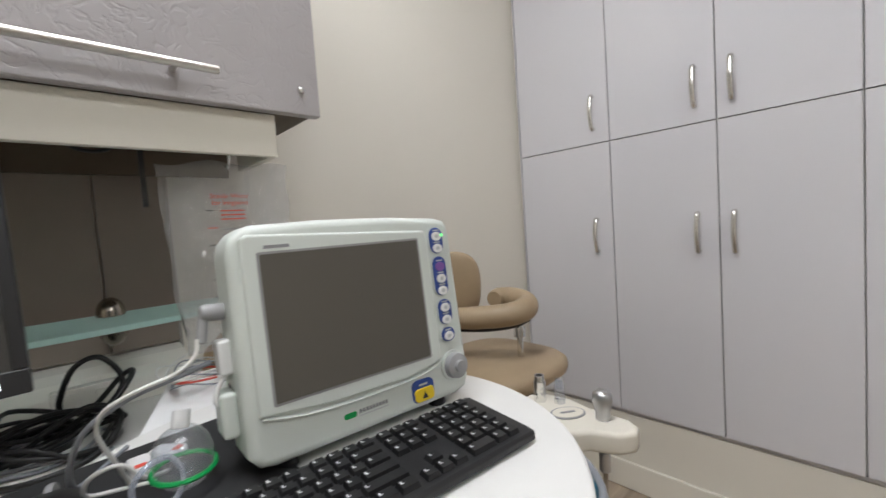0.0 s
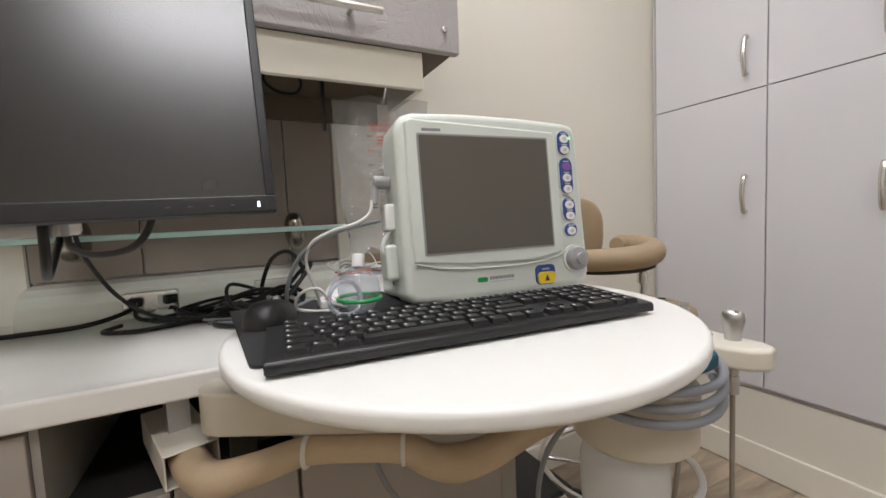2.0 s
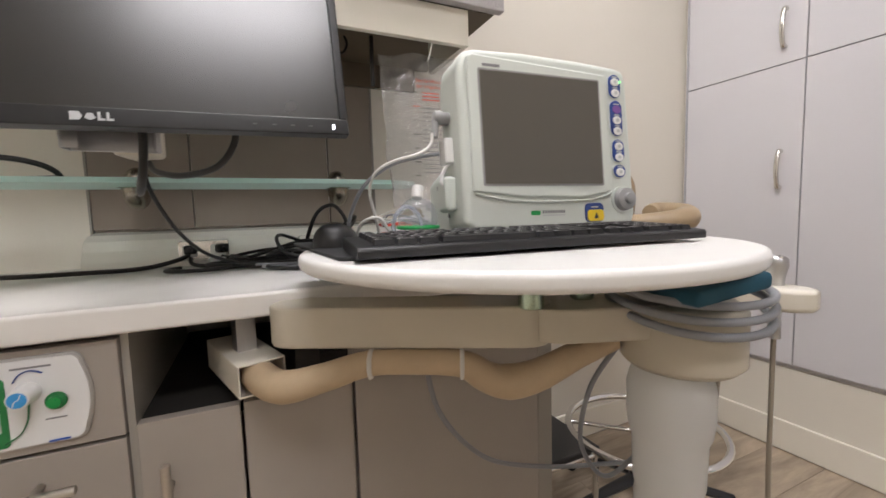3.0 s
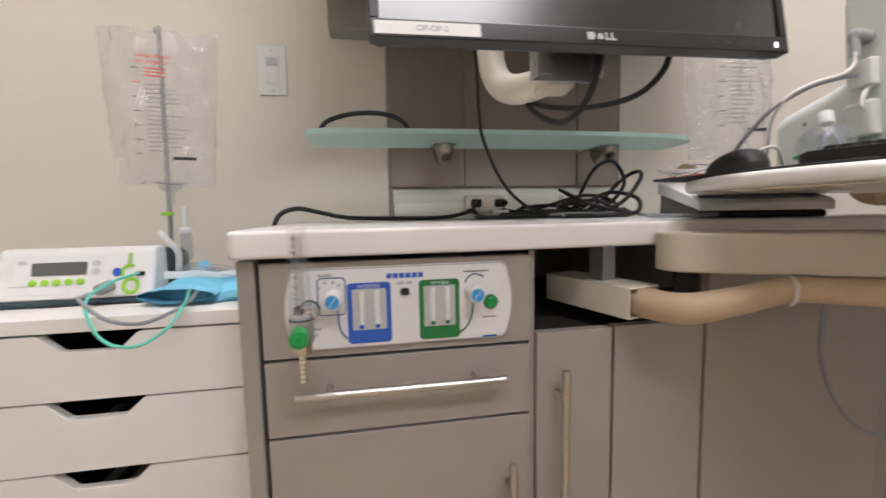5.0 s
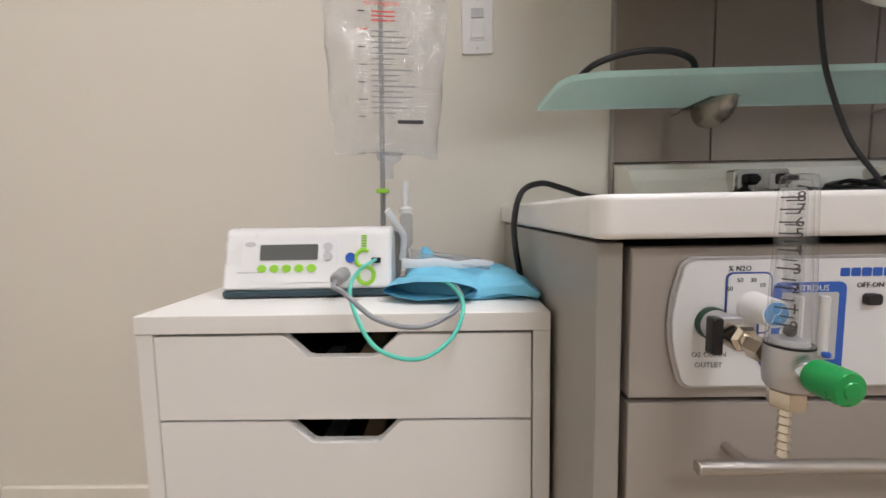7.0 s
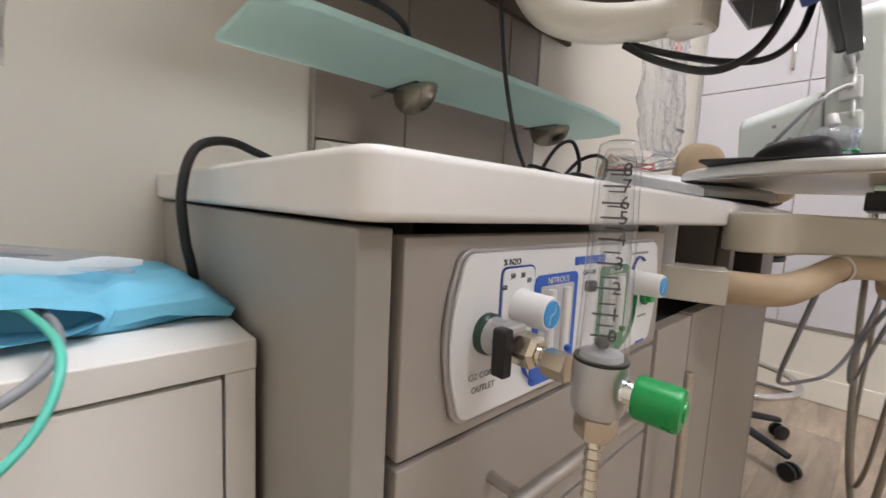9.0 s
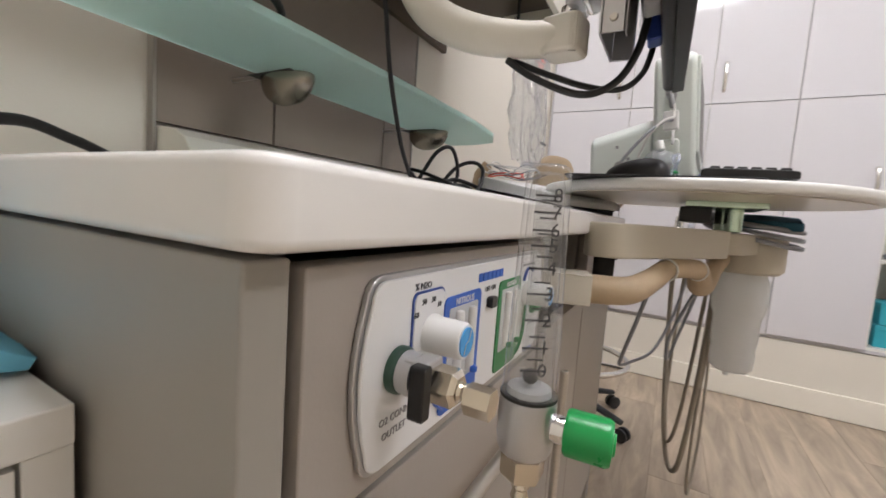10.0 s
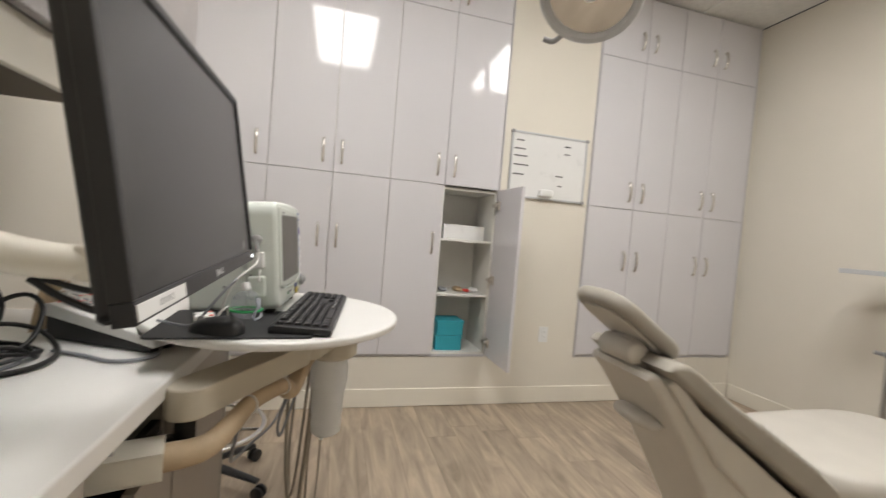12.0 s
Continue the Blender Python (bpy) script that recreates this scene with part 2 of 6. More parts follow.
# ---- mesh tools ----
def finish(name, bm, mat, smooth=40):
    me = bpy.data.meshes.new(name)
    bmesh.ops.recalc_face_normals(bm, faces=bm.faces)
    bm.normal_update()
    wanted = []
    limit = math.cos(radians(smooth + 12)) if smooth else 1
    areas = [f.calc_area() for f in bm.faces]
    bm.faces.index_update()
    for f in bm.faces:
        f.smooth = bool(smooth)
        if smooth:
            for l in f.loops:
                n = Vector((0, 0, 0))
                for g in l.vert.link_faces:
                    if g is f or g.normal.dot(f.normal) > limit:
                        n += g.normal * areas[g.index]
                wanted.append(n.normalized() if n.length > 1e-12 else f.normal.copy())
    bm.to_mesh(me)
    bm.free()
    if smooth:
        me.normals_split_custom_set(wanted)
    me.materials.append(mat)
    return me


def part(name, bm, mat, parent=None, label="", smooth=40):
    ob = new(name, finish(name, bm, mat, smooth))
    if parent is not None:
        ob.parent = parent
    if label:
        ob["label"] = label
    return ob


def thing(name, label, category, group="", m=None):
    ob = new(name)
    ob.empty_display_size = 0.05
    if m is not None:
        ob.matrix_basis = m
    return tagged(ob, label, category, group)


def box(x0, x1, y0, y1, z0, z1, bevel=0.0, seg=2, bm=None):
    bm2 = bmesh.new()
    bmesh.ops.create_cube(bm2, size=1.0)
    for v in bm2.verts:
        v.co = Vector((x0 + (v.co.x + 0.5) * (x1 - x0), y0 + (v.co.y + 0.5) * (y1 - y0), z0 + (v.co.z + 0.5) * (z1 - z0)))
    if bevel:
        bmesh.ops.bevel(bm2, geom=bm2.edges[:], offset=bevel, segments=seg, profile=0.5, affect="EDGES")
    return merge(bm, bm2)


def merge(bm, bm2, m=None):
    if m is not None:
        bmesh.ops.transform(bm2, matrix=m, verts=bm2.verts)
    if bm is None:
        return bm2
    me = bpy.data.meshes.new("tmp")
    bm2.to_mesh(me)
    bm2.free()
    bm.from_mesh(me)
    bpy.data.meshes.remove(me)
    return bm


def prism(points, h0, h1, axis="z", bevel=0.0, seg=2, bm=None, only_rim=False):
    """A flat outline pushed along an axis. axis y: points are (x, z); axis x: points are (y, z)."""
    put = {"z": lambda a, b, h: (a, b, h), "y": lambda a, b, h: (a, h, b), "x": lambda a, b, h: (h, a, b)}[axis]
    bm2 = bmesh.new()
    low = [bm2.verts.new(put(a, b, h0)) for a, b in points]
    top = [bm2.verts.new(put(a, b, h1)) for a, b in points]
    n = len(points)
    fl, ft = bm2.faces.new(low), bm2.faces.new(top[::-1])
    for i in range(n):
        bm2.faces.new((low[i], top[i], top[(i + 1) % n], low[(i + 1) % n]))
    bmesh.ops.recalc_face_normals(bm2, faces=bm2.faces)
    if bevel:
        edges = {e for f in (fl, ft) for e in f.edges} if only_rim else set(bm2.edges)
        bmesh.ops.bevel(bm2, geom=list(edges), offset=bevel, segments=seg, profile=0.5, affect="EDGES")
    return merge(bm, bm2)


def rounded(x0, x1, y0, y1, r, n=5):
    pts = []
    for cx, cy, a0 in ((x1 - r, y1 - r, 0), (x0 + r, y1 - r, 90), (x0 + r, y0 + r, 180), (x1 - r, y0 + r, 270)):
        for i in range(n + 1):
            a = radians(a0 + 90 * i / n)
            pts.append((cx + r * math.cos(a), cy + r * math.sin(a)))
    return pts


def oval(cx, cy, rx, ry, n=32, turn=0.0):
    c, s = math.cos(radians(turn)), math.sin(radians(turn))
    out = []
    for i in range(n):
        a = 2 * math.pi * i / n
        x, y = rx * math.cos(a), ry * math.sin(a)
        out.append((cx + c * x - s * y, cy + s * x + c * y))
    return out


def lathe(profile, base=(0, 0, 0), axis=(0, 0, 1), n=24, bm=None):
    """A turned body: profile rows (radius, height) along axis from base."""
    bm2 = bmesh.new()
    rings = []
    for r, h in profile:
        if r < 1e-6:
            rings.append([bm2.verts.new((0, 0, h))])
        else:
            rings.append([bm2.verts.new((r * math.cos(2 * math.pi * i / n), r * math.sin(2 * math.pi * i / n), h)) for i in range(n)])
    for a, b in zip(rings, rings[1:]):
        for i in range(n):
            j = (i + 1) % n
            if len(a) == 1 and len(b) == 1:
                continue
            if len(a) == 1:
                bm2.faces.new((a[0], b[i], b[j]))
            elif len(b) == 1:
                bm2.faces.new((a[i], b[0], a[j]))
            else:
                bm2.faces.new((a[i], a[j], b[j], b[i]))
    for ring in (rings[0], rings[-1]):
        if len(ring) > 2:
            bm2.faces.new(ring)
    q = Vector((0, 0, 1)).rotation_difference(Vector(axis))
    return merge(bm, bm2, Matrix.Translation(base) @ q.to_matrix().to_4x4())


def rod(a, b, r, bevel=0.0, n=16, bm=None):
    a, b = Vector(a), Vector(b)
    h = (b - a).length
    k = bevel or r * 0.15
    return lathe([(0, 0), (r - k, 0), (r, k), (r, h - k), (r - k, h), (0, h)], a, (b - a).normalized(), n, bm)


def smooth_path(points, steps=8):
    pts = [Vector(p) for p in points]
    out = []
    for i in range(len(pts) - 1):
        p0, p1, p2, p3 = pts[max(i - 1, 0)], pts[i], pts[i + 1], pts[min(i + 2, len(pts) - 1)]
        for k in range(steps):
            t = k / steps
            out.append(0.5 * (2 * p1 + (p2 - p0) * t + (2 * p0 - 5 * p1 + 4 * p2 - p3) * t * t + (3 * p1 - p0 - 3 * p2 + p3) * t ** 3))
    out.append(pts[-1])
    return out


def tube(points, r, n=10, steps=8, bm=None, radii=None, flat=1.0):
    """A round hose through the points; radii scales it along the way."""
    path = smooth_path(points, steps) if steps > 1 else [Vector(p) for p in points]
    bm2 = bmesh.new()
    rings, side = [], None
    for i, p in enumerate(path):
        d = (path[min(i + 1, len(path) - 1)] - path[max(i - 1, 0)]).normalized()
        if side is None:
            side = d.orthogonal().normalized()
            if abs(d.z) < 0.9:
                side = d.cross(Vector((0, 0, 1))).normalized()
        side = (side - d * side.dot(d)).normalized()
        up = d.cross(side)
        rr = r
        if radii:
            u = i / (len(path) - 1) * (len(radii) - 1)
            k = min(int(u), len(radii) - 2)
            rr = r * (radii[k] * (1 - u + k) + radii[k + 1] * (u - k))
        rings.append([bm2.verts.new(p + (side * math.cos(2 * math.pi * j / n) + up * math.sin(2 * math.pi * j / n) * flat) * rr) for j in range(n)])
    for a, b in zip(rings, rings[1:]):
        for j in range(n):
            bm2.faces.new((a[j], a[(j + 1) % n], b[(j + 1) % n], b[j]))
    bm2.faces.new(rings[0])
    bm2.faces.new(rings[-1])
    return merge(bm, bm2)


def blob(cx, cy, cz, rx, ry, rz, power=2.0, n=24, rings=14, bm=None):
    """A rounded cushion: a superellipsoid."""
    def sp(v, e):
        return math.copysign(abs(v) ** e, v)
    e = 2.0 / power
    prof = []
    bm2 = bmesh.new()
    for i in range(rings + 1):
        a = -math.pi / 2 + math.pi * i / rings
        row = []
        for j in range(n):
            b = 2 * math.pi * j / n
            row.append(bm2.verts.new((cx + rx * sp(math.cos(a), e) * sp(math.cos(b), e),
                                      cy + ry * sp(math.cos(a), e) * sp(math.sin(b), e), cz + rz * sp(math.sin(a), e))))
        prof.append(row)
    for a, b in zip(prof, prof[1:]):
        for j in range(n):
            bm2.faces.new((a[j], a[(j + 1) % n], b[(j + 1) % n], b[j]))
    bmesh.ops.remove_doubles(bm2, verts=bm2.verts, dist=1e-5)
    return merge(bm, bm2)


def letters(text, size, m, mat, parent, name="lettering", label="", depth=0.0004, align="CENTER"):
    cu = bpy.data.curves.new(name, "FONT")
    cu.body, cu.size, cu.align_x, cu.align_y, cu.extrude, cu.resolution_u = text, size, align, "CENTER", depth, 2
    tmp = new("tmp_text", cu)
    bpy.context.view_layer.update()
    me = bpy.data.meshes.new_from_object(tmp.evaluated_get(bpy.context.evaluated_depsgraph_get()))
    bpy.data.objects.remove(tmp)
    bpy.data.curves.remove(cu)
    me.transform(m)
    me.materials.clear()
    me.materials.append(mat)
    ob = new(name, me)
    ob.parent = parent
    if label:
        ob["label"] = label
    return ob


FACE_S = Matrix.Rotation(radians(90), 4, "X")          # writing that faces -y


def at_s(x, y, z):
    return Matrix.Translation((x, y, z)) @ FACE_S


def structure(name, bm, mat, label, category, smooth=40):
    return tagged(part(name, bm, mat, None, "", smooth), label, category, "", "structure")


# ---- large structure ----
T = 0.12
structure("wall_north", box(WALL_W - T, WALL_E + T, WALL_N, WALL_N + T, 0, CEIL), PAINT, "plain warm white painted wall behind the side counter", "wall")
structure("wall_west", box(WALL_W - T, WALL_W, WALL_S, WALL_N, 0, CEIL), PAINT, "plain warm white painted side wall", "wall")
structure("wall_south", box(WALL_W - T, WALL_E + T, WALL_S - T, WALL_S, 0, CEIL), PAINT, "plain warm white painted wall beside the dental chair", "wall")
# east wall with the two cupboard recesses
east = box(WALL_E, WALL_E + T, WALL_S, WALL_N, 0, 0.34)
for y0, y1, z0, z1 in ((-2.10, -1.385, 0.34, CEIL), (WALL_S, -3.585, 0.34, CEIL), (0.597, WALL_N, 0.34, CEIL)):
    box(WALL_E, WALL_E + T, y0, y1, z0, z1, bm=east)
box(WALL_E + 0.42, WALL_E + 0.46, WALL_S, WALL_N, 0.0, CEIL, bm=east)
structure("wall_east", east, PAINT, "warm white painted wall around built-in cupboards", "wall")

ceiling_bm = bmesh.new()
XT = [WALL_W, -1.15, -0.54, 0.07, 0.68, 1.40, 2.01, WALL_E + 0.46]
YT = [WALL_S, -2.98, -2.37, -1.76, -1.17, -0.57, 0.08, WALL_N]
LIT = {(0.07, -0.57), (0.68, -0.57), (0.07, -2.37), (0.68, -2.37)}
for xa, xb in zip(XT, XT[1:]):
    for ya, yb in zip(YT, YT[1:]):
        if (xa, ya) not in LIT:
            box(xa + 0.011, xb - 0.011, ya + 0.011, yb - 0.011, CEIL + 0.004, CEIL + 0.02, bm=ceiling_bm)
box(WALL_W - T, WALL_E + 0.5, WALL_S - T, WALL_N + T, CEIL + 0.09, CEIL + 0.12, bm=ceiling_bm)
structure("ceiling", ceiling_bm, CEILING_TILE, "white mineral tile suspended ceiling", "ceiling")
grid = bmesh.new()
for x in XT[1:-1]:
    for y0, y1 in ([(WALL_S, WALL_N)] if x != 0.68 else [(WALL_S, -2.37), (-1.76, -0.57), (0.08, WALL_N)]):
        box(x - 0.012, x + 0.012, y0, y1, CEIL - 0.002, CEIL + 0.012, bm=grid)
for y in YT[1:-1]:
    box(WALL_W, WALL_E + 0.4, y - 0.012, y + 0.012, CEIL - 0.004, CEIL + 0.010, bm=grid)
structure("ceiling_grid", grid, GRID_METAL, "white metal ceiling grid bars", "ceiling grid")


def troffer(x0, x1, y0, y1):
    e = thing("ceiling_light", "recessed white ceiling light panel switched on", "ceiling light", "ceiling lights", pose((x0 + x1) / 2, (y0 + y1) / 2, CEIL))
    hx, hy = (x1 - x0) / 2 - 0.014, (y1 - y0) / 2 - 0.014
    fr = bmesh.new()
    for a, b, c, d in ((-hx, hx, -hy, -hy + 0.025), (-hx, hx, hy - 0.025, hy), (-hx, -hx + 0.025, -hy + 0.025, hy - 0.025), (hx - 0.025, hx, -hy + 0.025, hy - 0.025)):
        box(a, b, c, d, 0.0, 0.05, bm=fr)
    part("frame", fr, GRID_METAL, e)
    part("diffuser", box(-hx + 0.027, hx - 0.027, -hy + 0.027, hy - 0.027, 0.012, 0.018), TROFFER, e, "glowing flat diffuser")


troffer(0.07, 1.40, -0.57, 0.08)
troffer(0.07, 1.40, -2.37, -1.76)


def baseboard(name, x0, x1, y0, y1, h):
    structure(name, box(x0, x1, y0, y1, 0.003, h, 0.004, 2), PAINT_TRIM, "painted white baseboard along the floor", "baseboard")


baseboard("baseboard", WALL_E - 0.016, WALL_E - 0.001, WALL_S + 0.02, WALL_N - 0.02, 0.125)
baseboard("baseboard", WALL_W + 0.02, -0.52, WALL_N - 0.016, WALL_N - 0.001, 0.185)
baseboard("baseboard", 1.27, WALL_E - 0.02, WALL_N - 0.016, WALL_N - 0.001, 0.125)
baseboard("baseboard", WALL_W + 0.001, WALL_W + 0.016, WALL_S + 0.02, WALL_N - 0.001, 0.185)
baseboard("baseboard", WALL_W + 0.02, WALL_E - 0.02, WALL_S + 0.001, WALL_S + 0.016, 0.125)


# ---- built-in cupboards on the east wall ----
def bow_handle(parent, y, z0, z1, x=0.0):
    h = z1 - z0
    pts = [(x - 0.002, y, z0 + 0.012), (x - 0.016, y, z0 + 0.010), (x - 0.026, y, z0 + 0.25 * h), (x - 0.031, y, z0 + 0.5 * h),
           (x - 0.026, y, z0 + 0.75 * h), (x - 0.016, y, z1 - 0.010), (x - 0.002, y, z1 - 0.012)]
    return part("handle", tube(pts, 0.0088, n=8, steps=5, flat=0.9), SATIN, parent, "satin steel bow handle")


def cupboard_door(parent, y0, y1, z0, z1, hy=None, hz=(0, 0), m=None, label=""):
    """A lacquered slab; local x 0 is the wall plane, the slab stands out to -x."""
    d = part("door", box(-0.014, 0.006, y0 + 0.0022, y1 - 0.0022, z0 + 0.002, z1 - 0.002, 0.0015, 2), GLOSS, parent, label)
    if m is not None:
        d.matrix_basis = m
    if hy is not None:
        bow_handle(d, hy, hz[0], hz[1], -0.014)
    return d


Z1, Z2, Z3, ZT = 0.360, 1.528, 2.680, CEIL - 0.012
LEFT = [0.590, 0.137, -0.249, -0.612, -0.985, -1.378]
UP, LOWH = (1.578, 1.738), (1.048, 1.208)
HY = [0.205, -0.183, -0.297, -0.923, -1.040]
R = [-2.105, -2.497, -2.825, -3.172, -3.580]
RH = [-2.44, -2.553, -3.115, -3.228]
bank_a = thing("built_in_cupboard", "glossy white built-in cupboards with one lower door open", "cupboard", "", pose(WALL_E, 0, 0))
bank_b = thing("built_in_cupboard", "glossy white built-in cupboards with all doors shut", "cupboard", "", pose(WALL_E, 0, 0))
for k in range(5):
    y1, y0 = LEFT[k], LEFT[k + 1]
    cupboard_door(bank_a, y0, y1, Z2, Z3, HY[k], UP)
    cupboard_door(bank_a, y0, y1, Z3, ZT, HY[k], (2.73, 2.87))
    if k < 4:
        cupboard_door(bank_a, y0, y1, Z1, Z2, HY[k], LOWH)
open_door = cupboard_door(bank_a, 0.0, 0.378, Z1, Z2, m=pose(-0.012, -1.376, 0, 0, 0, 92), label="white door standing wide open")
for hz in (0.46, 0.90, 1.42):
    hb = box(0.006, 0.02, 0.015, 0.07, hz - 0.03, hz + 0.03, 0.004)
    lathe([(0, 0), (0.017, 0), (0.017, 0.006), (0, 0.008)], (0.02, 0.043, hz), (1, 0, 0), 16, hb)
    box(0.02, 0.04, 0.0, 0.05, hz - 0.012, hz + 0.012, 0.003, bm=hb)
    part("hinge", hb, STEEL, open_door, "nickel concealed hinge")
for k in range(4):
    for z0, z1, hz in ((0.365, 1.497, (1.02, 1.18)), (1.497, 2.62, (1.55, 1.71)), (2.62, ZT, (2.70, 2.84))):
        cupboard_door(bank_b, R[k + 1], R[k], z0, z1, RH[k], hz)
# carcasses
for y0, y1, c in ((-1.38, 0.59, bank_a), (-3.582, -2.103, bank_b)):
    part("back", box(0.36, 0.375, y0, y1, 0.345, CEIL), CARCASS, c)
    for y in ([y0 + 0.009, y1 - 0.009] + (LEFT[1:5] if y1 > 0 else R[1:4])):
        part("upright", box(0.007, 0.36, y - 0.009, y + 0.009, 0.345, CEIL), CARCASS, c)
    part("base", box(0.007, 0.36, y0 + 0.018, y1 - 0.018, 0.345, 0.372), CARCASS, c)
    part("reveal", box(-0.0005, 0.006, y0, y1, 0.344, 0.3585), GLOSS_EDGE, c)
    part("edge_strip", box(-0.016, 0.005, y0 - 0.006, y0 - 0.0005, 0.36, CEIL - 0.01), GLOSS_EDGE, c)
    part("edge_strip", box(-0.016, 0.005, y1 + 0.0005, y1 + 0.006, 0.36, CEIL - 0.01), GLOSS_EDGE, c)
    if y1 > 0:
        for z in (0.776, 1.158, 1.512):
            part("shelf", box(0.012, 0.36, -1.36, -0.996, z - 0.009, z + 0.009, 0.001), CARCASS, c)
        for ya, yb in zip([0.58] + LEFT[1:4], LEFT[1:5]):
            part("shelf", box(0.012, 0.36, yb + 0.011, ya - 0.011, 1.512 - 0.009, 1.512 + 0.009), CARCASS, c)

# things in the open cupboard
tray = thing("storage_tray", "white plastic tray on the upper cupboard shelf", "tray", "", pose(WALL_E + 0.15, -1.17, 1.1675))
tb = box(-0.10, 0.10, -0.15, 0.15, 0, 0.006, 0.002)
for a, b, c, d in ((-0.10, -0.094, -0.15, 0.15), (0.094, 0.10, -0.15, 0.15), (-0.094, 0.094, -0.15, -0.144), (-0.094, 0.094, 0.144, 0.15)):
    box(a, b, c, d, 0.004, 0.10, 0.001, bm=tb)
part("tray_shell", tb, WHITE_PLASTIC, tray)
for i, z in enumerate((0.3735, 0.4805)):
    cb = thing("storage_box", "turquoise cardboard box stacked in the cupboard", "box", "turquoise boxes", pose(WALL_E + 0.14, -1.12 - 0.004 * i, z, 0, 0, 2 * i))
    part("box_body", box(-0.09, 0.09, -0.095, 0.095, 0, 0.082, 0.002), CARD_BLUE, cb)
    part("lid", box(-0.094, 0.094, -0.099, 0.099, 0.082, 0.105, 0.002), CARD_BLUE, cb)
for i, (dy, mt, s) in enumerate(((-1.06, CABLE_GREY, 0.9), (-1.18, TAN_CARD, 1.1), (-1.24, RED, 0.7), (-1.30, PAPER, 1.0))):
    pk = thing("supply_packet", "small crumpled packet of dental supplies on a shelf", "packet", "supply packets", pose(WALL_E + 0.12 + 0.02 * (i % 2), dy, 0.7855))
    pb = blob(0, 0, 0.016 * s, 0.05 * s, 0.032 * s, 0.016 * s, 2.6, 14, 8)
    for v in pb.verts:
        v.co += v.normal * 0.006 * noise.noise(v.co * 60 + Vector((i, 0, 0))) if v.co.z > 0.006 else Vector((0, 0, 0))
    part("packet_body", pb, mt, pk)

# whiteboard
wb = thing("whiteboard", "small white dry-wipe board in a grey frame on the wall", "whiteboard", "", pose(WALL_E - 0.001, -1.747, 1.5))
part("board", box(-0.012, -0.001, -0.292, 0.292, 0.012, 0.456), WHITE_PLASTIC, wb)
for a, b, c, d in ((-0.303, 0.303, 0.0, 0.014), (-0.303, 0.303, 0.454, 0.468), (-0.303, -0.290, 0.014, 0.454), (0.290, 0.303, 0.014, 0.454)):
    part("frame_bar", box(-0.018, -0.001, a, b, c, d, 0.002), LIGHT_GREY, wb)
for a, c in ((0.297, 0.007), (-0.297, 0.007), (0.297, 0.461), (-0.297, 0.461)):
    part("frame_corner", box(-0.020, -0.0008, a - 0.014, a + 0.010, c - 0.010, c + 0.012, 0.002), GREY_PLASTIC, wb)
for y, z, w in ((0.235, 0.405, 0.06), (0.235, 0.345, 0.085), (0.225, 0.295, 0.10), (0.22, 0.232, 0.115), (0.235, 0.165, 0.085), (-0.14, 0.40, 0.05), (-0.14, 0.345, 0.045), (-0.09, 0.18, 0.06), (-0.10, 0.11, 0.03)):
    part("handwriting", box(-0.0135, -0.0122, y - w / 2, y + w / 2, z - 0.004, z + 0.004), INK, wb)
er = tagged(part("board_eraser", blob(WALL_E - 0.037, -1.73, 1.545, 0.022, 0.055, 0.028, 3.5), WHITE_PLASTIC), "white whiteboard eraser held on the board", "eraser")

# outlet and switch
def wall_plate(name, label, cat, m, w, h, paddle=True):
    e = thing(name, label, cat, "", m)
    part("cover_plate", prism(rounded(-w / 2, w / 2, -h / 2, h / 2, 0.004), -0.006, -0.0005, "y", 0.0012), WHITE_PLASTIC, e)
    if paddle:
        part("bezel", prism(rounded(-0.018, 0.018, -0.036, 0.036, 0.002), -0.0085, -0.006, "y"), WHITE_PLASTIC, e)
        part("sensor_lens", prism(rounded(-0.014, 0.014, 0.012, 0.033, 0.002), -0.0115, -0.0085, "y", 0.001), LIGHT_GREY, e, "grey sensor lens")
        part("paddle", prism(rounded(-0.0145, 0.0145, -0.032, 0.009, 0.002), -0.011, -0.0085, "y", 0.001), WHITE_PLASTIC, e)
    else:
        for dz in (0.019, -0.019):
            part("socket", prism(rounded(-0.016, 0.016, dz - 0.014, dz + 0.014, 0.004), -0.008, -0.006, "y"), WHITE_PLASTIC, e)
            for dx in (-0.006, 0.006):
                part("slot", box(dx - 0.001, dx + 0.001, -0.0084, -0.0078, dz - 0.003, dz + 0.005), INK, e)
    for dz in (h / 2 - 0.012, -h / 2 + 0.012):
        part("screw", lathe([(0, 0), (0.0026, 0), (0.0026, 0.001), (0, 0.0014)], (0, -0.0055, dz), (0, -1, 0), 8), LIGHT_GREY, e)


wall_plate("light_switch", "white wall switch plate with motion sensor", "light switch", pose(-0.039, WALL_N, 1.295), 0.071, 0.130)
wall_plate("wall_outlet", "white duplex wall outlet plate", "outlet", pose(WALL_E, -1.83, 0.513, 0, 0, -90), 0.072, 0.115, False)


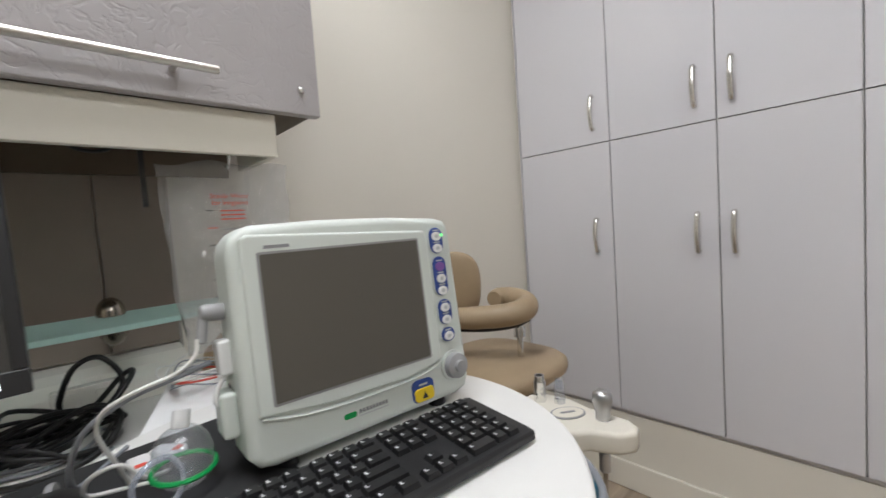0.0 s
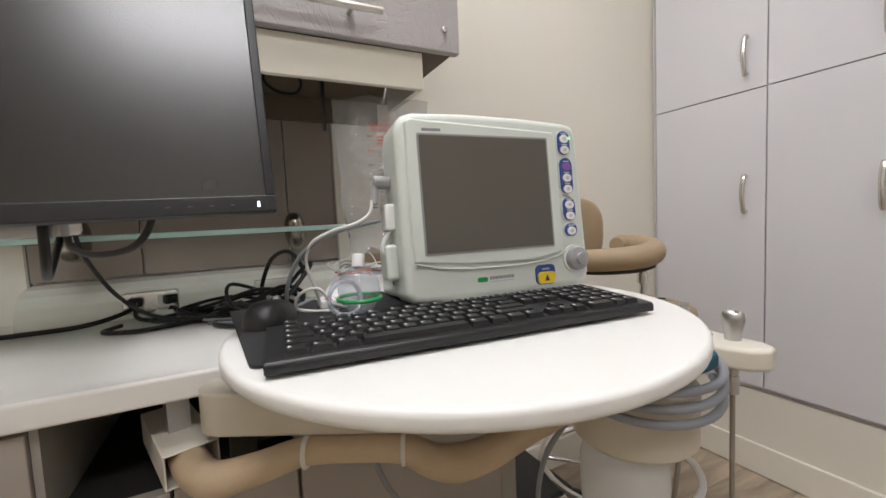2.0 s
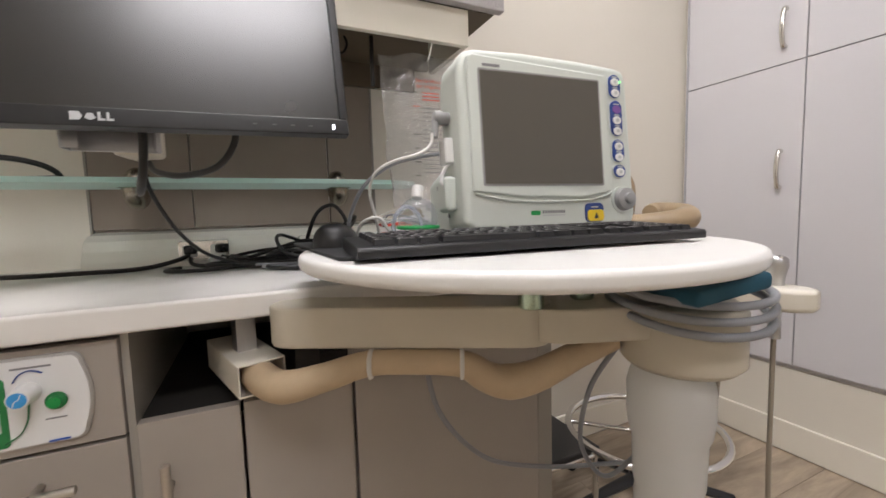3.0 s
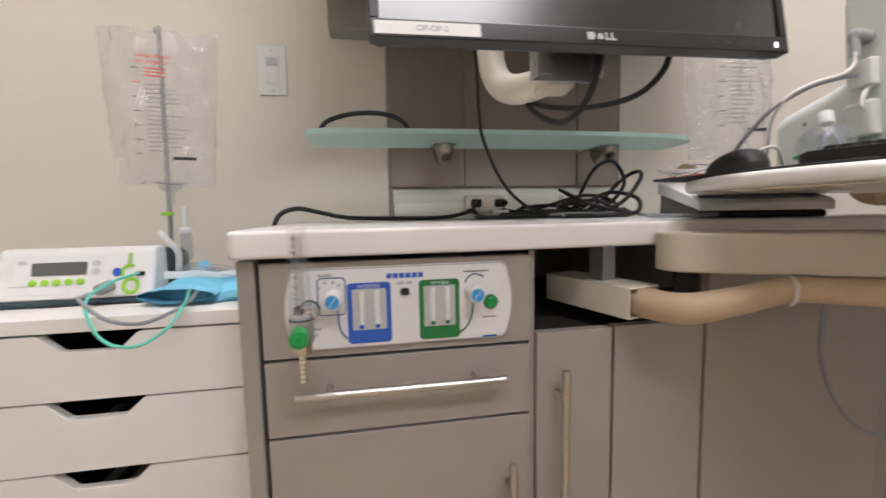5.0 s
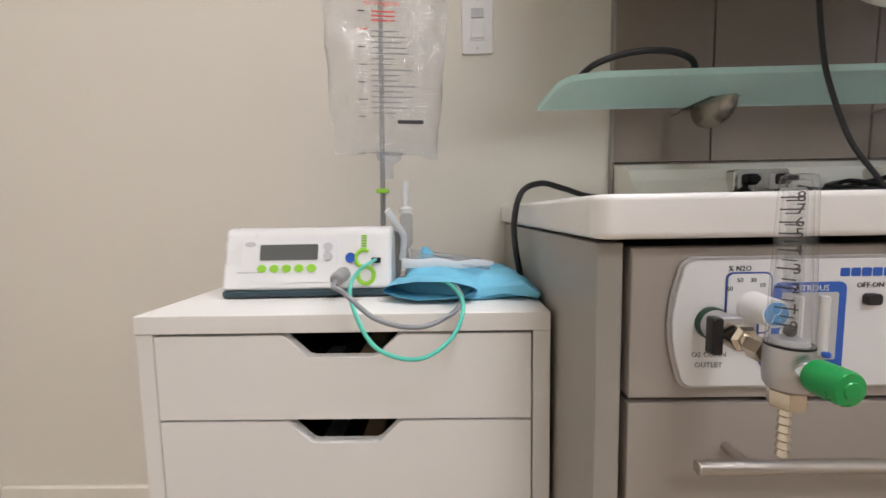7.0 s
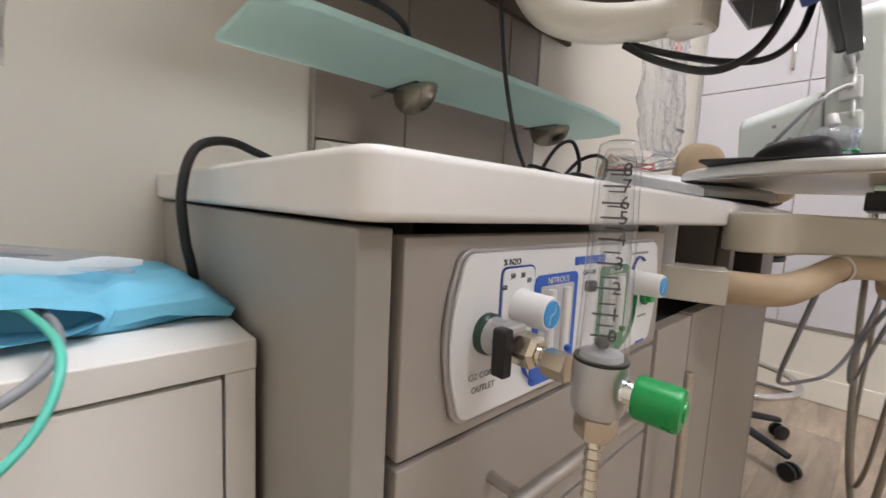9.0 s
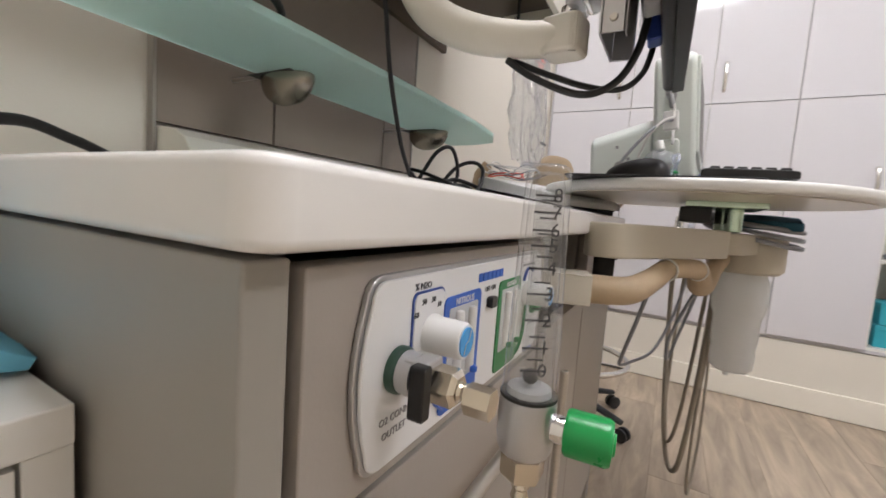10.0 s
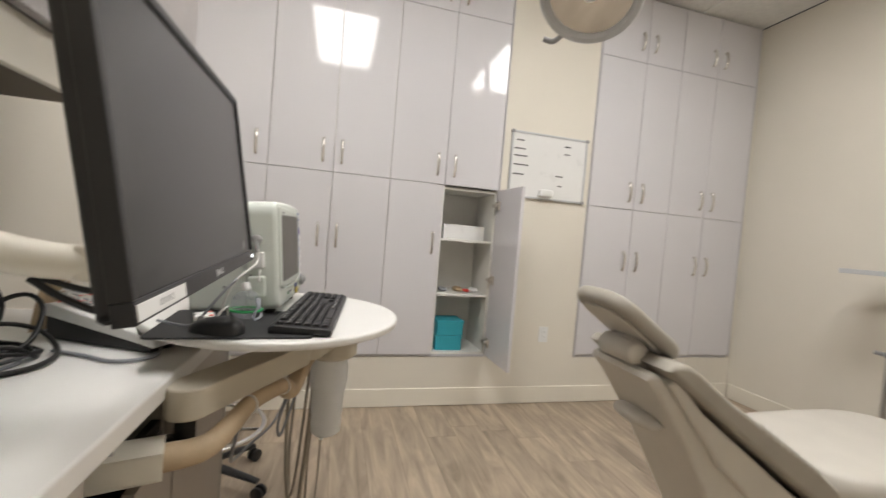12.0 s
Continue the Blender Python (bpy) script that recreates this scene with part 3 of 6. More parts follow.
# ---- side counter run on the north wall ----
YB = WALL_N - 0.002
run = thing("base_cabinet", "taupe laminate base cabinet under the counter", "cabinet", "", pose(0, 0, 0))
part("side_panel", box(0.022, 0.046, -0.002, YB, 0.02, COUNTER_LOW - 0.004, 0.002), TAUPE_EDGE, run)
part("side_panel", box(1.176, 1.215, -0.002, YB, 0.02, COUNTER_LOW - 0.004, 0.002), TAUPE_EDGE, run)
part("divider", box(0.4555, 0.4650, 0.004, 0.5, 0.02, COUNTER_LOW - 0.004), TAUPE_EDGE, run)
part("back_panel", box(0.046, 1.176, 0.55, YB, 0.02, COUNTER_LOW - 0.004), TAUPE_EDGE, run)
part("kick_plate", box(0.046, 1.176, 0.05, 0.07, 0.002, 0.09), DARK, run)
part("bottom_panel", box(0.046, 1.176, 0.02, 0.55, 0.09, 0.108), TAUPE_EDGE, run)
# shelf in the open bay, its shade put into a near-black colour
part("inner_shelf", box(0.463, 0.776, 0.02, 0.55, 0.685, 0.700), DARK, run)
part("inner_side", box(0.776, 0.792, 0.02, 0.55, 0.11, COUNTER_LOW - 0.004), TAUPE_EDGE, run)
FRONT = [("drawer_front", 0.0525, 0.4540, 0.6950, 0.834), ("drawer_front", 0.0525, 0.4540, 0.5770, 0.6900),
         ("door", 0.0525, 0.4540, 0.10, 0.5725), ("door", 0.4665, 0.5995, 0.10, 0.706), ("door", 0.6045, 0.7745, 0.10, 0.708), ("door", 0.7805, 1.1745, 0.10, 0.832)]
faces = [part(n, box(a, b, -0.004, 0.016, c, d, 0.0015, 2), TAUPE, run) for n, a, b, c, d in FRONT]


def bar_pull(parent, a, b, out=(0, -1, 0), r=0.0062, inset=0.045):
    a, b, out = Vector(a), Vector(b), Vector(out)
    d = (b - a).normalized()
    bm = rod(a + out * 0.032, b + out * 0.032, r, 0.001, 14)
    for p in (a + d * inset, b - d * inset):
        rod(p, p + out * 0.030, r * 0.75, 0.0005, 10, bm)
    return part("bar_handle", bm, STEEL, parent, "brushed steel bar handle")


bar_pull(faces[1], (0.098, -0.003, 0.648), (0.404, -0.003, 0.648))
bar_pull(faces[2], (0.416, -0.003, 0.508), (0.416, -0.003, 0.20))
bar_pull(faces[3], (0.502, -0.003, 0.652), (0.502, -0.003, 0.36))

corner = [(0.014 + 0.018 * (1 - math.cos(radians(15 * k))), -0.021 + 0.018 * (1 - math.sin(radians(15 * k)))) for k in range(7)]
top = prism(corner + [(1.238, -0.021), (1.238, YB), (0.014, YB)], COUNTER_LOW, COUNTER_TOP, "z", 0.006, 3, only_rim=True)
tagged(part("countertop", top, COUNTER), "white solid-surface countertop with rounded edge", "countertop")

# brown panelled splash with cream power raceway
sp = thing("wall_panelling", "dark taupe laminate wall panels above the counter", "wall panel", "", pose(0, 0, 0))
for a, b in ((0.272, 0.490), (0.494, 0.850), (0.854, 0.990)):
    part("panel", box(a, b, 0.592, YB, 0.976, 1.62, 0.001), PANEL_DARK, sp)
part("edge_strip", box(0.266, 0.271, 0.590, YB, 0.884, 1.62), TAUPE_EDGE, sp, "grey edge strip")
part("edge_strip", box(0.991, 0.996, 0.590, YB, 0.884, 1.62), TAUPE_EDGE, sp, "grey edge strip")
rw = thing("power_raceway", "cream plastic power raceway at the back of the counter", "raceway", "", pose(0, 0, COUNTER_TOP + 0.0005))
prof = [(0.595, 0.0), (0.482, 0.0), (0.485, 0.02), (0.494, 0.045), (0.513, 0.068), (0.545, 0.082), (0.595, 0.088)]
part("raceway_body", prism(prof, 0.273, 0.989, "x", 0.002, 2), RACEWAY, rw)
for x in (0.52, 0.80):
    part("socket_plate", prism(rounded(x - 0.055, x + 0.055, 0.012, 0.062, 0.006), 0.470, 0.496, "y", 0.002), SATIN if x < 0.6 else RACEWAY, rw, "recessed socket plate")
    for dx in (-0.03, 0.03):
        part("socket", prism(rounded(x + dx - 0.016, x + dx + 0.016, 0.022, 0.052, 0.005), 0.466, 0.471, "y", 0.001), WHITE_PLASTIC if x < 0.6 else RACEWAY, rw)

# frosted shelf
sh = thing("glass_shelf", "frosted green glass shelf on two steel clamps", "shelf", "", pose(0, 0, 1.072))
outline = [(0.073, 0.490), (0.075, 0.335), (0.088, 0.304), (0.128, 0.288), (0.30, 0.283), (0.55, 0.280), (0.80, 0.283), (0.95, 0.298), (1.035, 0.335), (1.062, 0.41), (1.062, 0.490)]
part("glass", prism(outline, 0.0, 0.011, "z", 0.002, 2, only_rim=True), GLASS_EDGE, sh, "frosted green glass with polished edge").visible_shadow = False
for x in (0.400, 0.852):
    cl = blob(x, 0.443, -0.002, 0.026, 0.058, 0.047, 2.2, 28, 16)
    for v in cl.verts:
        v.co.z = min(v.co.z, -0.0008)
        v.co.y = min(v.co.y, 0.592)
    part("clamp_lower", cl, CLAMP, sh, "rounded satin steel clamp")
    cu = blob(x, 0.462, 0.012, 0.025, 0.040, 0.036, 2.2, 24, 12)
    for v in cu.verts:
        v.co.z = max(v.co.z, 0.0115)
        v.co.y = min(v.co.y, 0.592)
    part("clamp_upper", cu, CLAMP, sh)
    part("wall_stem", rod((x, 0.48, 0.0055), (x, 0.5915, 0.0055), 0.0035, 0.0005, 12), STEEL, sh)
    part("gasket", box(x - 0.027, x + 0.027, 0.405, 0.51, -0.0007, -0.0001), CABLE_BLACK, sh)

# ---- wall cabinet and valance ----
wc = thing("wall_cabinet", "grey wrinkle-textured laminate wall cabinet", "cabinet", "", pose(0, 0, 0))
part("cabinet_body", box(0.118, 1.190, 0.158, YB, 1.470, 2.30, 0.002), TAUPE, wc)
part("door", box(0.112, 1.197, 0.135, 0.157, 1.457, 2.30, 0.003, 2), WRINKLE, wc, "grey door pressed with a wrinkled texture")
bar_pull(wc, (0.20, 0.135, 1.502), (1.005, 0.135, 1.502), r=0.0068, inset=0.06)
part("lock", lathe([(0, 0), (0.007, 0), (0.007, 0.006), (0.005, 0.008), (0, 0.008)], (1.158, 0.135, 1.504), (0, -1, 0), 16), CHROME, wc, "small round lock")
vl = thing("valance", "cream lighting valance box under the wall cabinet", "valance", "", pose(0, 0, 0))
part("front_board", box(0.06, 1.112, 0.156, 0.172, 1.376, 1.4560, 0.002), CREAM, vl)
part("end_board", box(1.098, 1.112, 0.173, 0.36, 1.376, 1.4560, 0.001), CREAM, vl)
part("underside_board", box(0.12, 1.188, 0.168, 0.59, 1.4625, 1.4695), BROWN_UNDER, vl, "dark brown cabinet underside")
part("label_plate", prism(rounded(0.36, 0.46, 1.388, 1.443, 0.008), 0.1515, 0.1558, "y", 0.0008), PAPER, vl, "small white label with green print")
part("label_print", box(0.385, 0.435, 0.1510, 0.1515, 1.417, 1.429), KNOB_GREEN, vl)
part("label_print", box(0.395, 0.425, 0.1510, 0.1515, 1.401, 1.406), INK_GREY, vl)
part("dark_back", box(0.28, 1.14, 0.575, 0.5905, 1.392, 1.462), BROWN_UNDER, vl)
us = thing("power_strip", "black power strip fixed under the wall cabinet", "power strip", "", pose(0, 0, 0))
part("strip_body", box(0.44, 0.98, 0.196, 0.236, 1.436, 1.4620, 0.004), BLACK, us)
for k in range(6):
    part("strip_mark", box(0.50 + 0.075 * k, 0.512 + 0.075 * k, 0.208, 0.216, 1.4352, 1.4360), WHITE_PLASTIC, us)
chase = tagged(part("cabinet_filler", box(0.118, 0.268, 0.535, YB, 1.387, 1.4695, 0.002), TAUPE_EDGE), "taupe filler block under the wall cabinet", "filler")

# ---- white drawer unit ----
du = thing("drawer_unit", "white drawer unit with cut-out grips", "drawer unit", "", pose(0, 0, 0))
DX0, DX1, DY0, DY1 = -0.514, 0.015, 0.132, 0.575
part("top_panel", box(DX0, DX1, DY0, DY1, 0.7195, 0.7435, 0.0015), DRAWER_WHITE, du)
part("side_panel", box(DX0, DX0 + 0.022, DY0 + 0.002, DY1, 0.003, 0.719, 0.001), DRAWER_WHITE, du)
part("side_panel", box(DX1 - 0.022, DX1, DY0 + 0.002, DY1, 0.003, 0.719, 0.001), DRAWER_WHITE, du)
part("back_panel", box(DX0 + 0.022, DX1 - 0.022, DY1 - 0.012, DY1, 0.003, 0.719), DRAWER_WHITE, du)
ZD = [0.7180, 0.604, 0.482, 0.360, 0.238, 0.116, 0.03]
for za, zb in zip(ZD, ZD[1:]):
    a, b, c = DX0 + 0.0245, DX1 - 0.0245, (DX0 + DX1) / 2
    t, u = za - 0.002, zb + 0.0015
    pts = [(a, u), (b, u), (b, t), (c + 0.076, t), (c + 0.071, t - 0.002), (c + 0.045, t - 0.027), (c + 0.038, t - 0.029), (c - 0.038, t - 0.029), (c - 0.045, t - 0.027), (c - 0.071, t - 0.002), (c - 0.076, t), (a, t)]
    dr = part("drawer", prism(pts, DY0 + 0.001, DY0 + 0.017, "y"), DRAWER_WHITE, du)
    # near-black drawer floor: the shade behind the cut-out grip is in its colour
    part("drawer_tray", box(a + 0.01, b - 0.01, DY0 + 0.02, DY1 - 0.02, u + 0.005, u + 0.012), DARK, dr)
    for k in range(4):
        xx = c - 0.06 + 0.035 * k
        part("drawer_content", box(xx, xx + 0.03, DY0 + 0.05, DY0 + 0.16, u + 0.0125, u + 0.045 + 0.012 * (k % 3), 0.003), (GREY_PLASTIC, DARK, TAN_CARD, INK_GREY)[k], dr)

# ---- oxygen and nitrous flow panel set into the top drawer ----
pl = thing("gas_flow_panel", "white gas flow panel with blue and green gauge windows", "medical panel", "", pose(0, -0.0045, 0))


def bowed(x0, x1, z0, z1, rad, bow):
    """A rounded plate whose two short ends bulge outwards."""
    pts = rounded(x0, x1, z0, z1, rad, 6)
    half = (z1 - z0) / 2
    for k in (18, 6):
        side = 1 if k == 18 else -1
        mid = []
        for i in range(1, 6):
            f = -1 + i / 3
            mid.append(((x1 if side > 0 else x0) + side * bow * (1 - f * f), (z0 + z1) / 2 + side * f * (half - rad)))
        at = 28 if side > 0 else 14
        pts[at:at] = mid
    return pts


pl_out = bowed(0.0945, 0.4140, 0.7090, 0.8230, 0.012, 0.008)
part("bezel", prism(bowed(0.0915, 0.4170, 0.7060, 0.8260, 0.014, 0.008), -0.004, 0.0, "y", 0.001), ALU, pl, "thin silver bezel")
part("face_plate", prism(pl_out, -0.007, -0.004, "y", 0.001), PLATE, pl)


def gauge(x0, x1, z0, z1, mat, tail):
    part("gauge_frame", prism(rounded(x0, x1, z0, z1, 0.006), -0.0082, -0.007, "y", 0.0004), mat, pl, "coloured gauge surround")
    part("gauge_tail", tube([(p[0], -0.0076, p[1]) for p in tail], 0.0032, 8, 6, flat=0.25), mat, pl)
    part("gauge_window", prism(rounded(x0 + 0.007, x1 - 0.007, z0 + 0.020, z1 - 0.009, 0.002), -0.0086, -0.0082, "y"), LIGHT_GREY, pl, "pale gauge window")
    for k in (0.32, 0.68):
        xx = x0 + (x1 - x0) * k
        part("gauge_tube", rod((xx, -0.010, z0 + 0.024), (xx, -0.010, z1 - 0.012), 0.004, 0.001, 10), WHITE_PLASTIC, pl)
        part("float", rod((xx, -0.0145, z0 + 0.024), (xx, -0.0145, z0 + 0.029), 0.0035, 0.001, 8), mat, pl)


gauge(0.1725, 0.2355, 0.7135, 0.803, BLUE, [(0.176, 0.7195), (0.165, 0.729), (0.160, 0.745), (0.159, 0.768)])
gauge(0.277, 0.3385, 0.7125, 0.803, GREEN, [(0.334, 0.7185), (0.348, 0.727), (0.357, 0.744), (0.360, 0.768)])
letters("NITROUS", 0.0075, at_s(0.2040, -0.0086, 0.7975), PLATE, pl, depth=0.0002)
letters("OXYGEN", 0.0065, at_s(0.3078, -0.0086, 0.7978), PLATE, pl, depth=0.0002)
letters("OFF ON", 0.0065, at_s(0.256, -0.0074, 0.7995), INK, pl, depth=0.0002)
letters("% N2O", 0.0065, at_s(0.143, -0.0074, 0.8155), INK, pl, depth=0.0002)
letters("O2 CONN", 0.0066, at_s(0.119, -0.0074, 0.7385), INK_GREY, pl, depth=0.0002)
letters("OUTLET", 0.0066, at_s(0.119, -0.0074, 0.729), INK_GREY, pl, depth=0.0002)
for k, (bx, bw) in enumerate(((0.2335, 0.0078), (0.2428, 0.0078), (0.2521, 0.0078), (0.2614, 0.0078), (0.2707, 0.0078), (0.2800, 0.0078))):
    part("brand_bar", prism(rounded(bx - bw / 2, bx + bw / 2, 0.8075, 0.8150, 0.001, 2), -0.0076, -0.007, "y"), BLUE, pl)
part("print_bar", box(0.345, 0.385, -0.0076, -0.007, 0.8115, 0.8140), INK_GREY, pl)
part("print_bar", box(0.375, 0.397, -0.0076, -0.007, 0.7095, 0.7120), BLUE, pl)
part("print_bar", box(0.374, 0.396, -0.0076, -0.007, 0.7400, 0.7420), INK_GREY, pl)
part("rocker_switch", prism(rounded(0.2495, 0.2625, 0.7825, 0.7925, 0.003), -0.013, -0.007, "y", 0.001), BLACK, pl, "black rocker switch")
# dial plate and the two white knobs
part("dial_plate", prism(rounded(0.1325, 0.1695, 0.759, 0.811, 0.005), -0.009, -0.007, "y", 0.0005), PLATE, pl)
part("dial_border", prism(rounded(0.1310, 0.1710, 0.7575, 0.8125, 0.006), -0.008, -0.0071, "y"), NAVY, pl)
for txt, xx, zz in (("50", 0.142, 0.8055), ("30", 0.1535, 0.8055), ("60", 0.1335, 0.798), ("10", 0.1615, 0.801), ("65", 0.133, 0.771)):
    letters(txt, 0.0055, at_s(xx, -0.0093, zz), INK, pl, depth=0.0002)
part("dial_arc", tube([(0.347, -0.0078, 0.796), (0.353, -0.0078, 0.805), (0.364, -0.0078, 0.809), (0.376, -0.0078, 0.804)], 0.0022, 8, 5, flat=0.4), NAVY, pl)


def flow_knob(x, z):
    kb = part("knob", lathe([(0, 0), (0.0138, 0), (0.0138, 0.004), (0.0128, 0.006), (0.0122, 0.026), (0.0112, 0.028), (0, 0.028)], (x, -0.007, z), (0, -1, 0), 28), WHITE_PLASTIC, pl, "white ribbed knob")
    part("knob_disc", lathe([(0, 0), (0.0096, 0), (0.0096, 0.0008), (0, 0.0010)], (x, -0.035, z), (0, -1, 0), 28), SKY, kb, "bright blue disc")
    part("knob_mark", tube([(x - 0.004, -0.0361, z - 0.007), (x - 0.002, -0.0361, z - 0.001), (x + 0.002, -0.0361, z + 0.001), (x + 0.004, -0.0361, z + 0.007)], 0.0007, 6, 5, flat=0.4), WHITE_PLASTIC, kb)


flow_knob(0.154, 0.782)
flow_knob(0.360, 0.781)
part("flush_button_ring", lathe([(0, 0), (0.0115, 0), (0.0115, 0.003), (0.0095, 0.005), (0, 0.005)], (0.387, -0.007, 0.7645), (0, -1, 0), 24), GREEN, pl)
part("flush_button", lathe([(0, 0), (0.008, 0), (0.0075, 0.005), (0, 0.006)], (0.387, -0.012, 0.7645), (0, -1, 0), 24), KNOB_GREEN, pl, "round green push button")
part("outlet_ring", lathe([(0, 0), (0.0145, 0), (0.0145, 0.004), (0.0125, 0.006), (0, 0.006)], (0.120, -0.007, 0.7675), (0, -1, 0), 28), GREEN_DARK, pl, "dark green outlet ring")
part("outlet_socket", lathe([(0, 0), (0.013, 0), (0.0125, 0.009), (0.009, 0.010), (0.009, 0.004), (0, 0.004)], (0.120, -0.013, 0.7675), (0, -1, 0), 24), ALU, pl, "metal outlet socket")

# flowmeter plugged into the outlet
fm = thing("oxygen_flowmeter", "clear oxygen flowmeter with green knob plugged into the panel", "flowmeter", "", pose(0, 0, 0.004))
FX, FY = 0.1215, -0.092
part("coupler", box(FX - 0.010, FX + 0.009, -0.037, -0.020, 0.752, 0.775, 0.002), ALU, fm, "grey metal quick coupler")
part("latch", prism(rounded(FX - 0.018, FX - 0.009, 0.744, 0.775, 0.002), -0.040, -0.030, "y", 0.001), BLACK, fm, "black release latch")
part("hex_nut", lathe([(0, 0), (0.0115, 0.0), (0.0115, 0.014), (0.0085, 0.017), (0, 0.017)], (FX + 0.001, -0.036, 0.761), (0, -1, 0), 6), BRASS, fm, "nickel hex nut", 20)
part("stem", lathe([(0.005, 0), (0.006, 0.001), (0.005, 0.003), (0.006, 0.005), (0.005, 0.007), (0.005, 0.01)], (FX + 0.001, -0.052, 0.760), (0, -1, 0), 14), BRASS, fm)
part("hex_nut", lathe([(0, 0), (0.0090, 0.0), (0.0090, 0.015), (0, 0.015)], (FX + 0.001, -0.058, 0.758), (0, -1, 0), 6), BRASS, fm, "nickel hex nut", 20)
part("valve_body", lathe([(0, 0), (0.0125, 0), (0.0140, 0.003), (0.0146, 0.010), (0.0146, 0.026), (0.0140, 0.029), (0, 0.029)], (FX, FY, 0.741), (0, 0, 1), 28), ALU, fm, "cast aluminium valve body")
part("gasket", lathe([(0, 0), (0.0145, 0), (0.0145, 0.0016), (0, 0.0016)], (FX, FY, 0.7702), (0, 0, 1), 28), CABLE_BLACK, fm)
outer = lathe([(0.0118, 0), (0.0142, 0), (0.0137, 0.004), (0.0108, 0.108), (0.0099, 0.1125), (0.0073, 0.114), (0.0, 0.114), (0.0, 0.111), (0.0063, 0.110), (0.0083, 0.104), (0.0118, 0)], (FX, FY, 0.772), (0, 0, 1), 24)
part("clear_tube", outer, ACRYLIC, fm, "clear tapered plastic tube")
part("inner_tube", lathe([(0.0042, 0), (0.0054, 0), (0.0054, 0.100), (0.0042, 0.100), (0.0042, 0)], (FX, FY, 0.7745), (0, 0, 1), 14), ACRYLIC, fm)
part("ball", blob(FX, FY, 0.780, 0.0040, 0.0040, 0.0040, 2, 14, 8), BLACK, fm, "small black float ball")
part("seat", lathe([(0, 0), (0.0115, 0), (0.0108, 0.003), (0.006, 0.0035), (0, 0.0035)], (FX, FY, 0.7718), (0, 0, 1), 24), LIGHT_GREY, fm)
sv = Vector((-0.83, -0.56, 0)).normalized()
sx = Vector((-sv.y, sv.x, 0)) * -1
for k, zz in enumerate((0.0105, 0.022, 0.036, 0.049, 0.0615, 0.0725, 0.080, 0.0885, 0.0965)):
    rr = 0.0060
    p = Vector((FX, FY, 0.7745 + zz)) + sv * rr
    mrot = Matrix((( -sx.x, 0, sv.x, p.x), (-sx.y, 0, sv.y, p.y), (0, 1, 0, p.z), (0, 0, 0, 1)))
    letters(str(k), 0.0098, mrot @ Matrix.Translation((0.0035, 0, 0)), INK, fm, depth=0.0002)
    part("scale_mark", box(-0.0065, 0.0065, -0.0005, 0.0005, -0.0002, 0.0002), INK, fm).matrix_basis = mrot @ Matrix.Translation((-0.001, 0, -0.0002))
    if k < 8:
        part("scale_mark", box(-0.0045, 0.0035, -0.0004, 0.0004, -0.0002, 0.0002), INK, fm).matrix_basis = Matrix.Translation((0, 0, 0.0058)) @ mrot
part("knob_neck", rod((FX, FY - 0.012, 0.757), (FX + 0.001, FY - 0.020, 0.757), 0.0070, 0.001, 16), CHROME, fm)
prof2 = [(0.0, 0.0), (0.0104, 0.0), (0.0113, 0.0015), (0.0113, 0.0195), (0.0102, 0.0215), (0.0055, 0.022), (0.005, 0.0230), (0, 0.0230)]
kn = lathe(prof2, (FX + 0.001, FY - 0.0195, 0.757), (0.10, -1, -0.03), 48)
kc = Vector((FX + 0.001, FY - 0.0195, 0.757))
ax = Vector((0.10, -1, -0.03)).normalized()
for i, v in enumerate(kn.verts):
    rel = v.co - kc
    rad = rel - ax * rel.dot(ax)
    if rad.length > 0.0107 and i % 2:
        v.co -= rad.normalized() * 0.0005
part("green_knob", kn, KNOB_GREEN, fm, "ribbed green control knob")
part("hex_nut", lathe([(0, 0), (0.0105, 0), (0.0115, 0.002), (0.0115, 0.012), (0.009, 0.014), (0, 0.014)], (FX, FY, 0.7268), (0, 0, 1), 6), BRASS, fm, "nickel hex nut", 20)
barb = [(0.0, 0.0), (0.0035, 0.0)]
for k in range(6):
    barb += [(0.0048, 0.001 + k * 0.006), (0.0036, 0.0055 + k * 0.006)]
part("hose_barb", lathe(barb + [(0.004, 0.037), (0, 0.037)], (FX, FY, 0.690), (0, 0, 1), 14), BRASS, fm, "barbed hose connector")


# ---- round bracket table, arm and chairside unit ----
TC = (1.0, -0.17)
rt = thing("round_table", "round white laminate bracket tabletop", "table", "", pose(TC[0], TC[1], 0))
part("tabletop", prism(oval(0, 0, 0.315, 0.315, 72), TABLE_TOP - 0.020, TABLE_TOP, "z", 0.007, 3, only_rim=True), TABLE, rt)
part("underside", prism(oval(0, 0, 0.298, 0.298, 64), TABLE_TOP - 0.0222, TABLE_TOP - 0.0205, "z"), CREAM, rt, "cream laminate underside")
mt = thing("table_mount", "plated metal mounting plate under the round table", "mount", "", pose(1.02, -0.235, 0))
part("plate", box(-0.10, 0.09, -0.07, 0.07, 0.9130, 0.9245, 0.001), ZINC, mt, "greenish zinc plated steel plate")
for dx, dy in ((-0.05, -0.02), (0.05, -0.01)):
    part("spacer", rod((dx, dy, 0.864), (dx, dy, 0.9135), 0.017, 0.002, 20), ZINC, mt)
part("control_box", box(-0.07, 0.10, 0.02, 0.08, 0.880, 0.9130, 0.003), BLACK, mt)

arm = thing("support_arm", "beige enamelled swivel arm carrying the chairside unit", "arm", "", pose(0, 0, 0))


